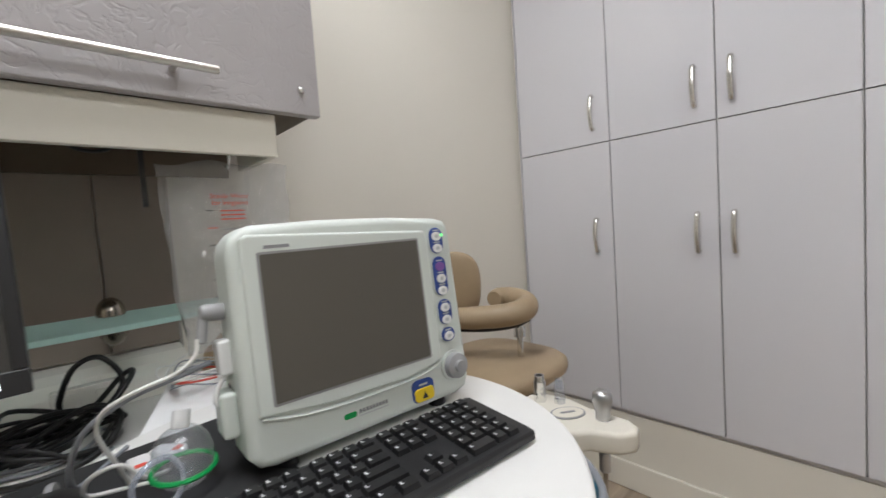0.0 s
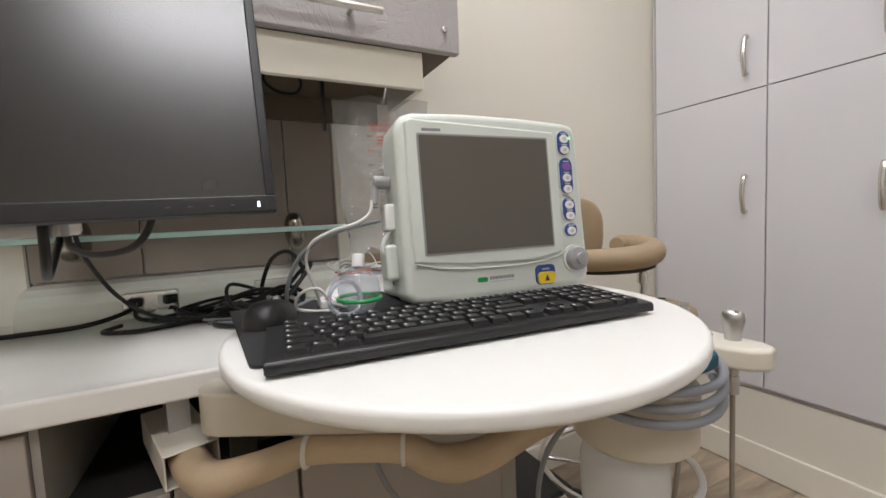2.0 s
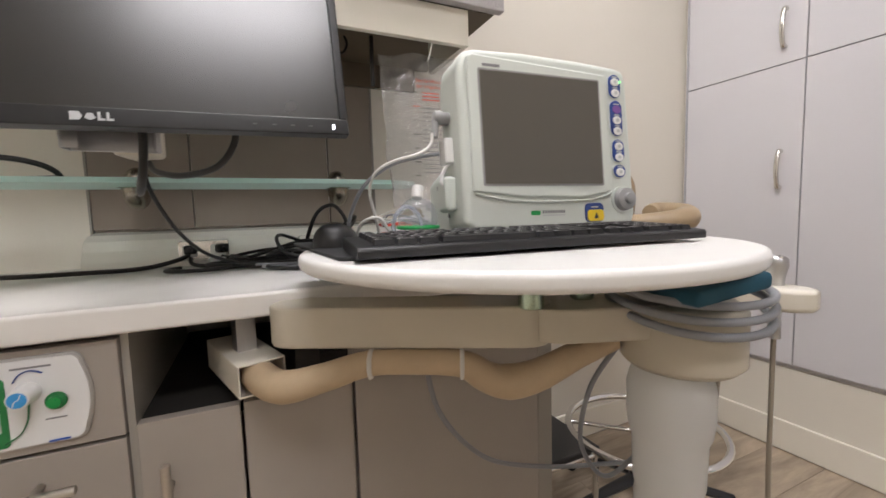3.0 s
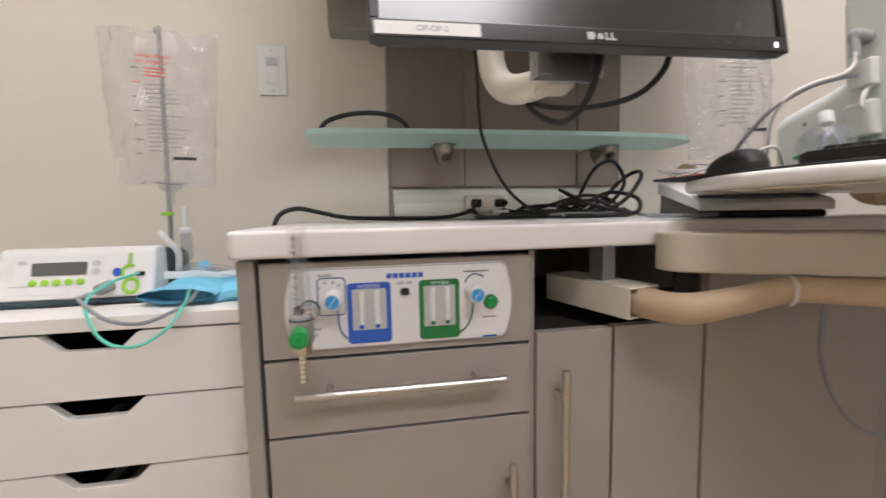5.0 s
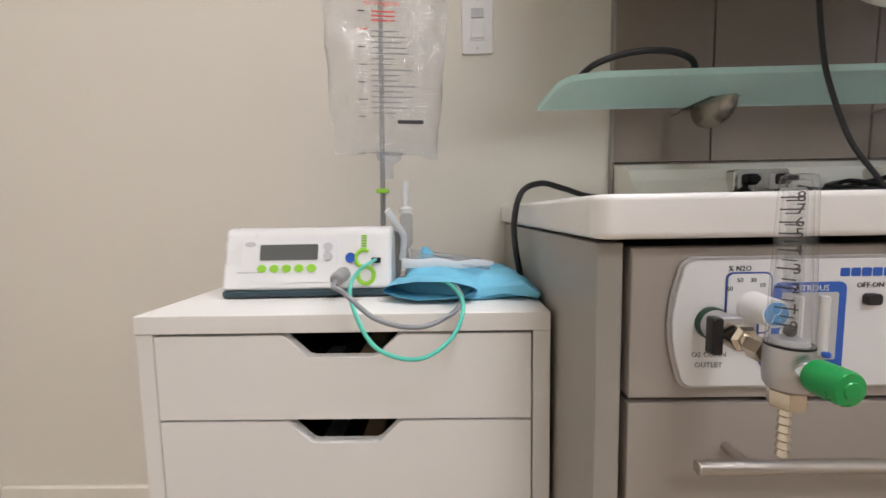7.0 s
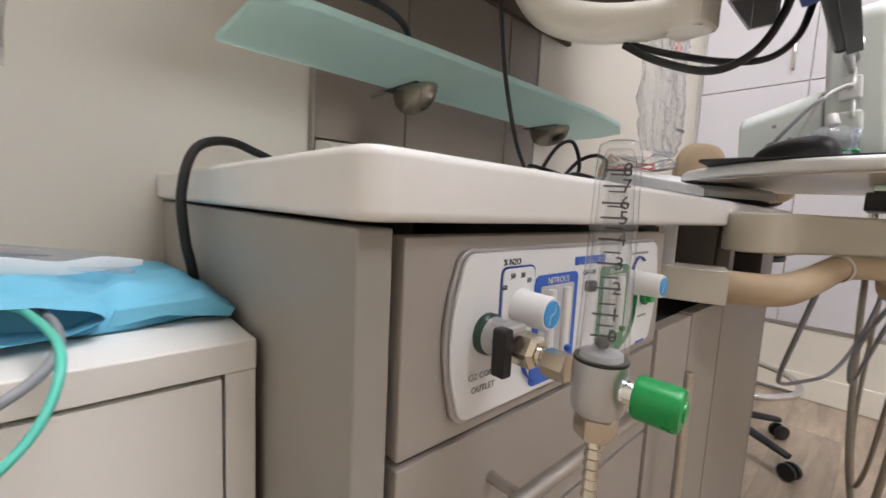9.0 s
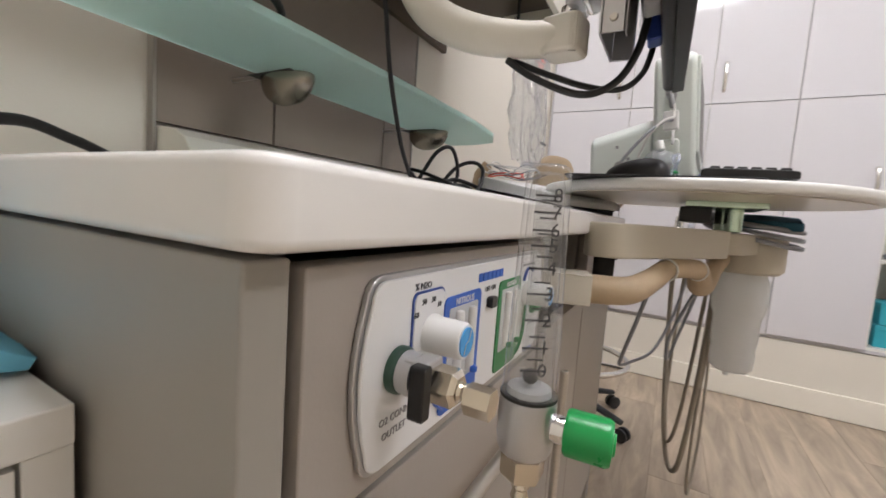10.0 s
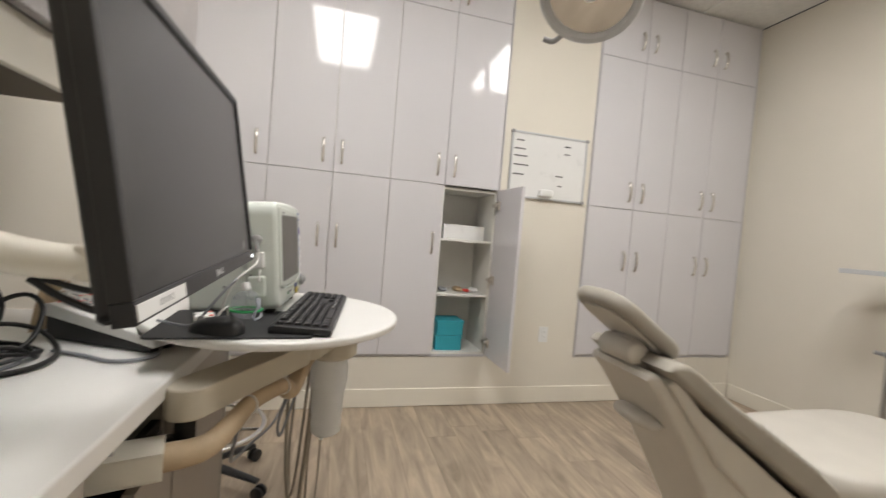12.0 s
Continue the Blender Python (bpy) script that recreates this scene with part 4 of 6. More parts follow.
def link(a, b, w, z0, z1, name="arm_link"):
    a, b = Vector(a), Vector(b)
    d = (b - a).normalized()
    s = Vector((-d.y, d.x))
    pts = []
    ang = math.atan2(d.y, d.x)
    for c, off in ((b, -90), (a, 90)):
        for i in range(9):
            t = ang + radians(off + 180 * i / 8)
            pts.append((c.x + w * math.cos(t), c.y + w * math.sin(t)))
    return part(name, prism(pts, z0, z1, "z", 0.004, 2, only_rim=True), BEIGE, arm)


link((0.690, -0.050), (0.985, -0.215), 0.040, 0.806, 0.866)
link((1.030, -0.238), (1.19, -0.300), 0.050, 0.814, 0.862)
part("pivot_post", rod((0.700, -0.045, 0.735), (0.700, -0.045, 0.806), 0.018, 0.001, 20), DARK, arm)
part("hub", rod((1.195, -0.312, 0.766), (1.195, -0.312, 0.860), 0.082, 0.010, 36), BEIGE, arm)
part("post_bracket", box(0.690, 0.775, 0.022, 0.040, 0.735, 0.760, 0.002, bm=box(0.690, 0.710, -0.045, 0.022, 0.735, 0.760, 0.002)), DARK, arm, "dark steel fixing bracket")

can = thing("suction_canister", "milky white suction canister hanging under the arm", "canister", "", pose(1.178, -0.310, 0))
part("canister_body", lathe([(0, 0.515), (0.036, 0.515), (0.046, 0.524), (0.048, 0.560), (0.046, 0.575), (0.049, 0.588), (0.051, 0.655), (0.056, 0.668), (0.059, 0.690), (0.059, 0.735), (0.055, 0.752), (0.048, 0.7655), (0, 0.7655)], (0, 0, 0), (0, 0, 1), 36), MILKY, can)
for a in (40, 160, 280):
    part("foot_lug", rod((0.03 * math.cos(radians(a)), 0.03 * math.sin(radians(a)), 0.506), (0.03 * math.cos(radians(a)), 0.03 * math.sin(radians(a)), 0.517), 0.006, 0.001, 8), CANISTER, can)

# open hose tray and the tan sleeved hose
ht = thing("hose_tray", "beige open-ended hose box in the cabinet opening", "hose box", "", pose(0.635, -0.034, 0.7290, 0, 0, 17))
hb = bmesh.new()
for a, b, c, d in ((-0.035, 0.035, 0.0, 0.003), (-0.035, 0.035, 0.047, 0.050), (-0.035, -0.032, 0.003, 0.047), (0.032, 0.035, 0.003, 0.047)):
    box(a, b, 0.0, 0.19, c, d, 0.0008, 1, bm=hb)
part("box_shell", hb, CREAM, ht)
part("bracket", box(-0.015, 0.015, 0.07, 0.10, 0.050, 0.1135), ALU, ht)
hs = thing("sleeved_hose", "tan fabric sleeved hose tied under the arm", "hose", "", pose(0, 0, 0))
part("hose", tube([(0.590, 0.13, 0.753), (0.612, 0.05, 0.753), (0.634, -0.035, 0.753), (0.662, -0.092, 0.755), (0.715, -0.122, 0.770), (0.772, -0.143, 0.786), (0.835, -0.172, 0.787), (0.892, -0.199, 0.782), (0.930, -0.206, 0.757), (0.965, -0.212, 0.746), (1.010, -0.222, 0.752), (1.065, -0.238, 0.776), (1.12, -0.258, 0.800)],
                  0.0215, 16, 8, radii=[1.05, 1.1, 1.15, 1.1, 0.95, 0.85, 0.85, 0.9, 1.05, 1.2, 1.1, 0.95, 0.85]), TAN_HOSE, hs)
for p in ((0.776, -0.145, 0.786), (0.892, -0.199, 0.782)):
    d = Vector((0.9, -0.45, 0)).normalized()
    s = Vector((-d.y, d.x, 0))
    ring = [Vector(p) + (s * math.cos(2 * math.pi * k / 16) + Vector((0, 0, 1)) * math.sin(2 * math.pi * k / 16)) * 0.0195 for k in range(17)]
    part("cable_tie", tube(ring, 0.0022, 6, 1, flat=1.6), CABLE_WHITE, hs, "white cable tie")

# instrument holder
hd = thing("instrument_holder", "cream chairside holder with suction and syringe handpieces", "instrument holder", "", pose(-0.012, 0, 0.004))
hp = [(1.20, -0.235), (1.36, -0.150), (1.45, -0.122), (1.505, -0.126), (1.528, -0.155), (1.534, -0.205), (1.522, -0.250), (1.520, -0.295), (1.520, -0.330), (1.506, -0.352), (1.482, -0.356), (1.456, -0.338), (1.438, -0.295), (1.405, -0.272), (1.33, -0.275), (1.22, -0.365)]
part("holder_body", prism(hp, 0.806, 0.846, "z", 0.009, 3, only_rim=True), CREAM, hd)
part("badge", prism(oval(1.471, -0.234, 0.034, 0.024, 28, -35), 0.846, 0.8485, "z", 0.0008, 1, only_rim=True), GREY_PLASTIC, hd, "grey oval badge")
part("badge_face", prism(oval(1.471, -0.234, 0.030, 0.020, 28, -35), 0.8485, 0.8492, "z"), CREAM, hd)
part("badge_bar", box(-0.014, 0.014, -0.003, 0.003, 0.8492, 0.8498), INK_GREY, hd).matrix_basis = pose(1.471, -0.234, 0, 0, 0, -35)


def handpiece(x, y, z0, z1, r, kind):
    e = thing("handpiece", "metal dental handpiece standing in the holder", "handpiece", "handpieces", pose(x, y, 0))
    if kind == "syringe":
        part("grip", lathe([(0, z0), (0.009, z0), (0.012, z0 + 0.03), (0.013, z1 - 0.04), (0.018, z1 - 0.018), (0.017, z1 - 0.006), (0.010, z1), (0, z1)], (0, 0, 0), (0, 0, 1), 20), ALU, e)
        for dy in (-0.007, 0.007):
            part("button", lathe([(0, 0), (0.005, 0), (0.005, 0.004), (0, 0.006)], (dy * 0.7, dy, z1 - 0.0045), (0, 0, 1), 12), CHROME, e, "small chrome button")
    else:
        part("barrel", lathe([(0, z0), (r, z0), (r, z1 - 0.012), (r * 0.8, z1 - 0.010), (r * 0.8, z1), (r * 0.6, z1), (r * 0.6, z1 - 0.02), (0, z1 - 0.02)], (0, 0, 0), (0, 0, 1), 20), CHROME if kind == "hve" else MASK_FILM, e)
        part("lever", box(-r - 0.006, -r + 0.002, -0.003, 0.003, z1 - 0.045, z1 - 0.035, 0.001), CHROME, e)
    part("tail", rod((0, 0, 0.752), (0, 0, z0), r * 0.8, 0.001, 14), ALU, e)


handpiece(1.476, -0.162, 0.804, 0.903, 0.0125, "hve")
handpiece(1.492, -0.198, 0.804, 0.898, 0.0105, "saliva")
handpiece(1.480, -0.293, 0.786, 0.903, 0.013, "syringe")


def hose(points, r, mat, label, cat="hose", group="", steps=8):
    return tagged(part("hose" if cat == "hose" else "cable", tube(points, r, 10, steps), mat), label, cat, group)


hose([(1.476, -0.162, 0.755), (1.460, -0.165, 0.60), (1.372, -0.180, 0.32), (1.36, -0.20, 0.16), (1.31, -0.22, 0.13), (1.265, -0.235, 0.20), (1.25, -0.25, 0.40), (1.255, -0.26, 0.62), (1.255, -0.262, 0.768)], 0.0072, HOSE_TAUPE, "thick taupe suction hose hanging in a loop", group="hanging hoses")
hose([(1.492, -0.198, 0.755), (1.482, -0.19, 0.55), (1.435, -0.185, 0.33), (1.40, -0.195, 0.21), (1.35, -0.205, 0.20), (1.30, -0.22, 0.30), (1.275, -0.235, 0.50), (1.265, -0.25, 0.768)], 0.0050, HOSE_TAUPE, "thin taupe suction hose hanging in a loop", group="hanging hoses")
hose([(1.480, -0.293, 0.755), (1.482, -0.293, 0.50), (1.485, -0.295, 0.22), (1.43, -0.285, 0.075), (1.36, -0.27, 0.045), (1.30, -0.26, 0.15), (1.265, -0.26, 0.40), (1.245, -0.27, 0.60), (1.24, -0.275, 0.768)], 0.0042, HOSE_TAUPE, "thin taupe syringe hose hanging in a loop", group="hanging hoses")
hose([(1.13, -0.26, 0.79), (1.12, -0.21, 0.70), (1.14, -0.17, 0.58), (1.20, -0.17, 0.50), (1.27, -0.19, 0.55), (1.29, -0.22, 0.66), (1.26, -0.25, 0.77)], 0.0042, CABLE_GREY, "grey cable looped under the arm", group="hanging hoses")
hose([(0.86, -0.13, 0.79), (0.90, -0.10, 0.66), (1.00, -0.07, 0.54), (1.12, -0.06, 0.48), (1.25, -0.08, 0.455), (1.36, -0.13, 0.47), (1.42, -0.17, 0.56), (1.415, -0.20, 0.70), (1.40, -0.21, 0.812)], 0.0045, CABLE_GREY, "grey hose swagged from the arm to the holder", group="hanging hoses")
coil = []
for k in range(3):
    for i in range(12):
        a = 2 * math.pi * i / 12
        coil.append((1.195 + (0.106 + 0.005 * (k % 2)) * math.cos(a), -0.318 + 0.100 * math.sin(a), 0.893 - 0.014 * k - 0.0011 * i - 0.026 * math.cos(a - 4.3) * (0.4 + 0.6 * k / 3)))
hose([(1.10, -0.20, 0.91)] + coil, 0.0055, CABLE_GREY, "grey blood pressure hose coiled around the hub", group="", steps=3)
cuff = prism([(1.10, -0.40), (1.22, -0.415), (1.262, -0.36), (1.26, -0.26), (1.18, -0.22), (1.11, -0.26)], 0.884, 0.905, "z", 0.006, 2)
for v in cuff.verts:
    v.co.z += 0.010 * (v.co.x - 1.18) / 0.08
tagged(part("pressure_cuff", cuff, BLUE_CLOTH), "dark blue folded blood pressure cuff under the table", "cuff")

# ---- patient monitor on the round table ----
pm = thing("patient_monitor", "pale grey-green patient monitor with dark screen", "patient monitor", "", pose(1.078, -0.177, TABLE_TOP + 0.0006, -5.0, 0, -4.3) @ Matrix.Scale(0.957, 4))
W, H, WL = 0.170, 0.307, 0.168
front = [(-WL + 0.012, 0.020), (-WL + 0.03, 0.0165), (W - 0.03, 0.0165), (W - 0.008, 0.022), (W, 0.04), (W - 0.002, 0.15), (W - 0.005, H - 0.034), (W - 0.008, H - 0.020), (W - 0.014, H - 0.011), (W - 0.030, H - 0.007), (0.06, H - 0.002), (-0.05, H), (-WL + 0.03, H - 0.003), (-WL + 0.014, H - 0.008), (-WL + 0.004, H - 0.020), (-WL, H - 0.04), (-WL, 0.035)]
part("front_shell", prism(front, -0.012, 0.072, "y", 0.012, 3, only_rim=True), MONITOR, pm)
rear = [(-0.150, 0.018), (0.155, 0.018), (0.150, 0.150), (0.13, 0.172), (-0.12, 0.172), (-0.147, 0.150)]
rb = prism(rear, 0.072, 0.215, "y", 0.012, 3)
for v in rb.verts:
    if v.co.y > 0.15 and v.co.z > 0.10:
        v.co.z -= 0.025
part("rear_shell", rb, MONITOR, pm)
raised = [(-WL + 0.014, 0.080), (-0.06, 0.070), (0.05, 0.068), (0.100, 0.075), (0.112, 0.081), (0.113, 0.100), (0.112, H - 0.034), (0.107, H - 0.026), (-0.05, H - 0.019), (-WL + 0.022, H - 0.015), (-WL + 0.014, H - 0.022)]
part("screen_surround", prism(raised, -0.018, -0.010, "y", 0.004, 3, only_rim=True), MONITOR, pm)
part("screen_recess", prism(rounded(-0.137, 0.094, 0.088, 0.270, 0.003), -0.0188, -0.0175, "y"), GREY_PLASTIC, pm)
part("screen", prism(rounded(-0.134, 0.091, 0.091, 0.267, 0.002), -0.0194, -0.0188, "y"), SCREEN_OFF, pm, "dark switched-off display")
part("lower_ridge", tube([(-WL + 0.018, -0.0135, 0.077), (-0.10, -0.0135, 0.067), (-0.03, -0.0135, 0.063), (0.05, -0.0135, 0.064), (0.095, -0.0135, 0.070), (0.112, -0.0135, 0.078)], 0.004, 8, 6, flat=0.5), MONITOR, pm)


def pill(x, z0, z1, buttons):
    b = part("button_pad", prism(rounded(x - 0.0125, x + 0.0125, z0, z1, min(0.0123, (z1 - z0) / 2 - 0.0003), 6), -0.0165, -0.011, "y", 0.001), NAVY, pm, "dark blue button cluster")
    part("cluster_rim", prism(rounded(x - 0.0145, x + 0.0145, z0 - 0.002, z1 + 0.002, min(0.0143, (z1 - z0) / 2 + 0.0017), 6), -0.0138, -0.011, "y", 0.001), MONITOR, b)
    for z, mt_ in buttons:
        part("button", prism(oval(x - 0.0005, z, 0.0092, 0.0072, 18), -0.0185, -0.0165, "y", 0.0006, 1, only_rim=True), mt_, b)
        part("button_icon", prism(oval(x - 0.0005, z, 0.0035, 0.0030, 10), -0.0188, -0.0185, "y"), LIGHT_GREY if mt_ is not PURPLE else PURPLE, b)
        part("button_caption", box(x - 0.006, x + 0.006, -0.0170, -0.0165, z + 0.0085, z + 0.0105), LIGHT_GREY, b)


pill(0.1315, 0.243, 0.284, ((0.270, WHITE_PLASTIC), (0.251, WHITE_PLASTIC)))
pill(0.1320, 0.176, 0.238, ((0.222, PURPLE), (0.203, WHITE_PLASTIC), (0.184, WHITE_PLASTIC)))
pill(0.1325, 0.130, 0.170, ((0.157, WHITE_PLASTIC), (0.138, WHITE_PLASTIC)))
pill(0.1330, 0.103, 0.125, ((0.112, WHITE_PLASTIC),))
part("power_led", box(0.1405, 0.1430, -0.0175, -0.0165, 0.270, 0.273), LED_GREEN, pm, "lit green power light")
part("knob_ring", lathe([(0, 0), (0.024, 0), (0.024, 0.003), (0.021, 0.004), (0, 0.004)], (0.137, -0.012, 0.064), (0, -1, 0), 32), MONITOR, pm)
part("rotary_knob", lathe([(0, 0), (0.0205, 0), (0.019, 0.010), (0.010, 0.013), (0.009, 0.018), (0, 0.019)], (0.137, -0.016, 0.064), (0, -1, 0), 32), GREY_PLASTIC, pm, "grey rotary knob")
part("alarm_surround", prism(rounded(0.055, 0.094, 0.026, 0.059, 0.009), -0.0145, -0.011, "y", 0.001), NAVY, pm)
part("alarm_button", prism(rounded(0.0575, 0.0915, 0.0275, 0.047, 0.006), -0.0175, -0.0145, "y", 0.001), YELLOW, pm, "yellow alarm silence button")
part("alarm_icon", prism([(0.0695, 0.0320), (0.0795, 0.0320), (0.0745, 0.0420)], -0.0180, -0.0175, "y"), INK, pm)
part("alarm_caption", box(0.067, 0.082, -0.0150, -0.0145, 0.0505, 0.0530), LIGHT_GREY, pm)
part("brand_mark", prism(rounded(-0.052, -0.034, 0.041, 0.0485, 0.003), -0.0126, -0.0118, "y"), KNOB_GREEN, pm)
for k in range(9):
    part("brand_bar", box(-0.030 + 0.0050 * k, -0.0263 + 0.0050 * k, -0.0124, -0.0118, 0.0435, 0.0485), INK_GREY, pm)
part("brand_bar", box(-0.030, 0.014, -0.0124, -0.0118, 0.0395, 0.0412), LIGHT_GREY, pm)
part("name_bar", box(-0.128, -0.098, -0.0186, -0.0178, 0.2735, 0.2775), INK_GREY, pm)
for dx, dy in ((-0.12, 0.02), (0.12, 0.02), (-0.12, 0.18), (0.12, 0.18)):
    part("foot", rod((dx, dy, 0.0), (dx, dy, 0.022), 0.014, 0.002, 14), BLACK, pm, "black rubber foot")
# sockets and plugs on its side
sx0 = -WL
part("grey_plug", rod((sx0 + 0.002, 0.035, 0.205), (sx0 - 0.026, 0.035, 0.207), 0.0105, 0.003, 18), GREY_PLASTIC, pm, "grey connector plug")
part("grey_plug_neck", rod((sx0 - 0.022, 0.035, 0.205), (sx0 - 0.028, 0.030, 0.172), 0.0060, 0.002, 12), GREY_PLASTIC, pm)
part("white_socket", box(sx0 - 0.014, sx0 + 0.003, 0.020, 0.050, 0.130, 0.172, 0.004), WHITE_PLASTIC, pm, "white angled socket")
part("water_trap", box(sx0 - 0.018, sx0 + 0.002, 0.018, 0.060, 0.055, 0.110, 0.006), MONITOR, pm)
part("clip", tube([(sx0 - 0.006, 0.03, 0.13), (sx0 - 0.016, 0.03, 0.118), (sx0 - 0.020, 0.03, 0.100), (sx0 - 0.008, 0.03, 0.096)], 0.003, 8, 5), WHITE_PLASTIC, pm)
for k in range(6):
    part("screw_port", lathe([(0, 0), (0.004, 0), (0.004, 0.001), (0, 0.0012)], (sx0 + 0.018 if k > 2 else sx0, 0.10 + 0.025 * (k - 3) if k > 2 else 0.055, 0.05 + 0.03 * (k % 3)), (-1, 0, 0), 12), GREY_PLASTIC, pm)

# ---- keyboard, mouse and mat ----
tagged(part("desk_mat", prism(rounded(-0.13, 0.13, -0.155, 0.155, 0.012), 0.0, 0.0045, "z", 0.001), PAD), "thin black desk mat on the round table", "desk mat").matrix_basis = pose(0.835, -0.105, TABLE_TOP + 0.0003, 0, 0, 4)
kbd = thing("keyboard", "black full-size computer keyboard with white legends", "keyboard", "", pose(0.966, -0.262, TABLE_TOP + 0.0050, 0.4, 0, -5.0))
L, D = 0.470, 0.130
kprof = [(-D / 2, 0.0), (D / 2, 0.0), (D / 2, 0.013), (D / 2 - 0.010, 0.0165), (-D / 2 + 0.014, 0.013), (-D / 2 + 0.002, 0.0115), (-D / 2, 0.008)]
part("keyboard_case", prism(kprof, -L / 2, L / 2, "x", 0.0015, 2), BLACK, kbd)
U = 0.0189
key_meshes = {}


def keycap(w):
    if w not in key_meshes:
        ww, hh = w * U / 2 - 0.0012, U / 2 - 0.0012
        bm = bmesh.new()
        lo = [bm.verts.new(p) for p in ((-ww, -hh, 0), (ww, -hh, 0), (ww, hh, 0), (-ww, hh, 0))]
        hi = [bm.verts.new((p[0] * (1 - 0.0016 / ww), p[1] * (1 - 0.0018 / hh), 0.0058)) for p in ((-ww, -hh), (ww, -hh), (ww, hh), (-ww, hh))]
        bm.faces.new(hi)
        for i in range(4):
            bm.faces.new((lo[i], lo[(i + 1) % 4], hi[(i + 1) % 4], hi[i]))
        key_meshes[w] = finish("key", bm, KEYCAP, 0)
        bars = bmesh.new()
        q = min(0.0019, ww * 0.3)
        box(-ww + 0.0032, -ww + 0.0032 + 2 * q, 0.0002, 0.0012, 0.0058, 0.00595, bm=bars)
        box(-ww + 0.0032, -ww + 0.0032 + q, 0.0012, 0.0044, 0.0058, 0.00595, bm=bars)
        key_meshes[(w, "m")] = finish("legend", bars, PLATE, 0)
    return key_meshes[w], key_meshes[(w, "m")]


ROWS = [[(0, 1), (2, 1), (3, 1), (4, 1), (5, 1), (6.5, 1), (7.5, 1), (8.5, 1), (9.5, 1), (11, 1), (12, 1), (13, 1), (14, 1), (15.3, 1), (16.3, 1), (17.3, 1), (18.6, 1), (19.6, 1), (20.6, 1), (21.6, 1)],
        [(i, 1) for i in range(13)] + [(13, 2), (15.3, 1), (16.3, 1), (17.3, 1), (18.6, 1), (19.6, 1), (20.6, 1), (21.6, 1)],
        [(0, 1.5)] + [(1.5 + i, 1) for i in range(12)] + [(13.5, 1.5), (15.3, 1), (16.3, 1), (17.3, 1), (18.6, 1), (19.6, 1), (20.6, 1), (21.6, 1)],
        [(0, 1.75)] + [(1.75 + i, 1) for i in range(11)] + [(12.75, 2.25), (18.6, 1), (19.6, 1), (20.6, 1), (21.6, 1)],
        [(0, 2.25)] + [(2.25 + i, 1) for i in range(10)] + [(12.25, 2.75), (16.3, 1), (18.6, 1), (19.6, 1), (20.6, 1), (21.6, 1)],
        [(0, 1.25), (1.25, 1.25), (2.5, 1.25), (3.75, 6.25), (10, 1.25), (11.25, 1.25), (12.5, 1.25), (13.75, 1.25), (15.3, 1), (16.3, 1), (17.3, 1), (18.6, 2), (20.6, 1), (21.6, 1)]]
tilt = math.atan2(0.0035, D - 0.024)
for r, row in enumerate(ROWS):
    yy = D / 2 - 0.019 - r * 0.0188
    for x, w in row:
        km, lm = keycap(w)
        ko = new("key", km)
        ko.parent = kbd
        ko.matrix_basis = Matrix.Translation((-L / 2 + 0.017 + (x + w / 2) * U * 1.02, yy, 0.0128 + (yy + D / 2 - 0.014) * math.tan(tilt))) @ Matrix.Rotation(tilt, 4, "X")
        if w < 6:
            lo_ = new("legend", lm)
            lo_.parent = ko
ms = thing("computer_mouse", "black wireless computer mouse on the mat", "mouse", "", pose(0.748, -0.078, TABLE_TOP + 0.0052, 0, 0, -20))
mb = blob(0, 0, 0.0, 0.032, 0.056, 0.031, 2.4, 28, 18)
for v in mb.verts:
    v.co.z = max(v.co.z, 0.0)
    if v.co.z > 0:
        v.co.z *= 1.0 - 0.25 * (v.co.y / 0.056)
part("mouse_body", mb, BLACK, ms)
part("scroll_wheel", lathe([(0, 0), (0.009, 0), (0.010, 0.002), (0.010, 0.005), (0.009, 0.007), (0, 0.007)], (-0.0035, 0.034, 0.0200), (1, 0, 0), 16), GREY_PLASTIC, ms)

# ---- computer display on its wall arm ----
dm = thing("computer_monitor", "black widescreen computer monitor on a swing arm", "computer monitor", "", pose(0.489, -0.141, 1.0975, -9.0, -1.35, 1.2))
part("rear_case", prism(rounded(-0.268, 0.268, 0.004, 0.322, 0.006), 0.012, 0.030, "y", 0.006, 2), BLACK, dm)
part("rear_hump", prism(rounded(-0.17, 0.17, 0.05, 0.26, 0.03), 0.030, 0.052, "y", 0.010, 2), BLACK, dm)
for a, b, c, d in ((-0.273, 0.273, 0.0, 0.021), (-0.273, 0.273, 0.316, 0.328), (-0.273, -0.262, 0.021, 0.316), (0.262, 0.273, 0.021, 0.316)):
    part("bezel", box(a, b, -0.002, 0.016, c, d, 0.0015), BLACK, dm)
part("screen", box(-0.262, 0.262, 0.0015, 0.006, 0.021, 0.316), DELL_SCREEN, dm, "matt black switched-off screen")
part("asset_label", box(-0.268, -0.150, -0.0028, -0.002, 0.003, 0.0175), PAPER, dm, "white paper label strip")
letters("OP-OP-2", 0.0095, at_s(-0.205, -0.0029, 0.0100), INK_GREY, dm, depth=0.0001)
part("logo_bar", prism([(-0.0185, 0.0060), (-0.0105, 0.0060), (-0.0080, 0.0105), (-0.0105, 0.0150), (-0.0185, 0.0150)], -0.0027, -0.0019, "y"), LIGHT_GREY, dm)
part("logo_bar", prism([(-0.0062, 0.0085), (-0.0015, 0.0060), (0.0032, 0.0085), (0.0010, 0.0135), (-0.0040, 0.0135)], -0.0027, -0.0019, "y"), LIGHT_GREY, dm)
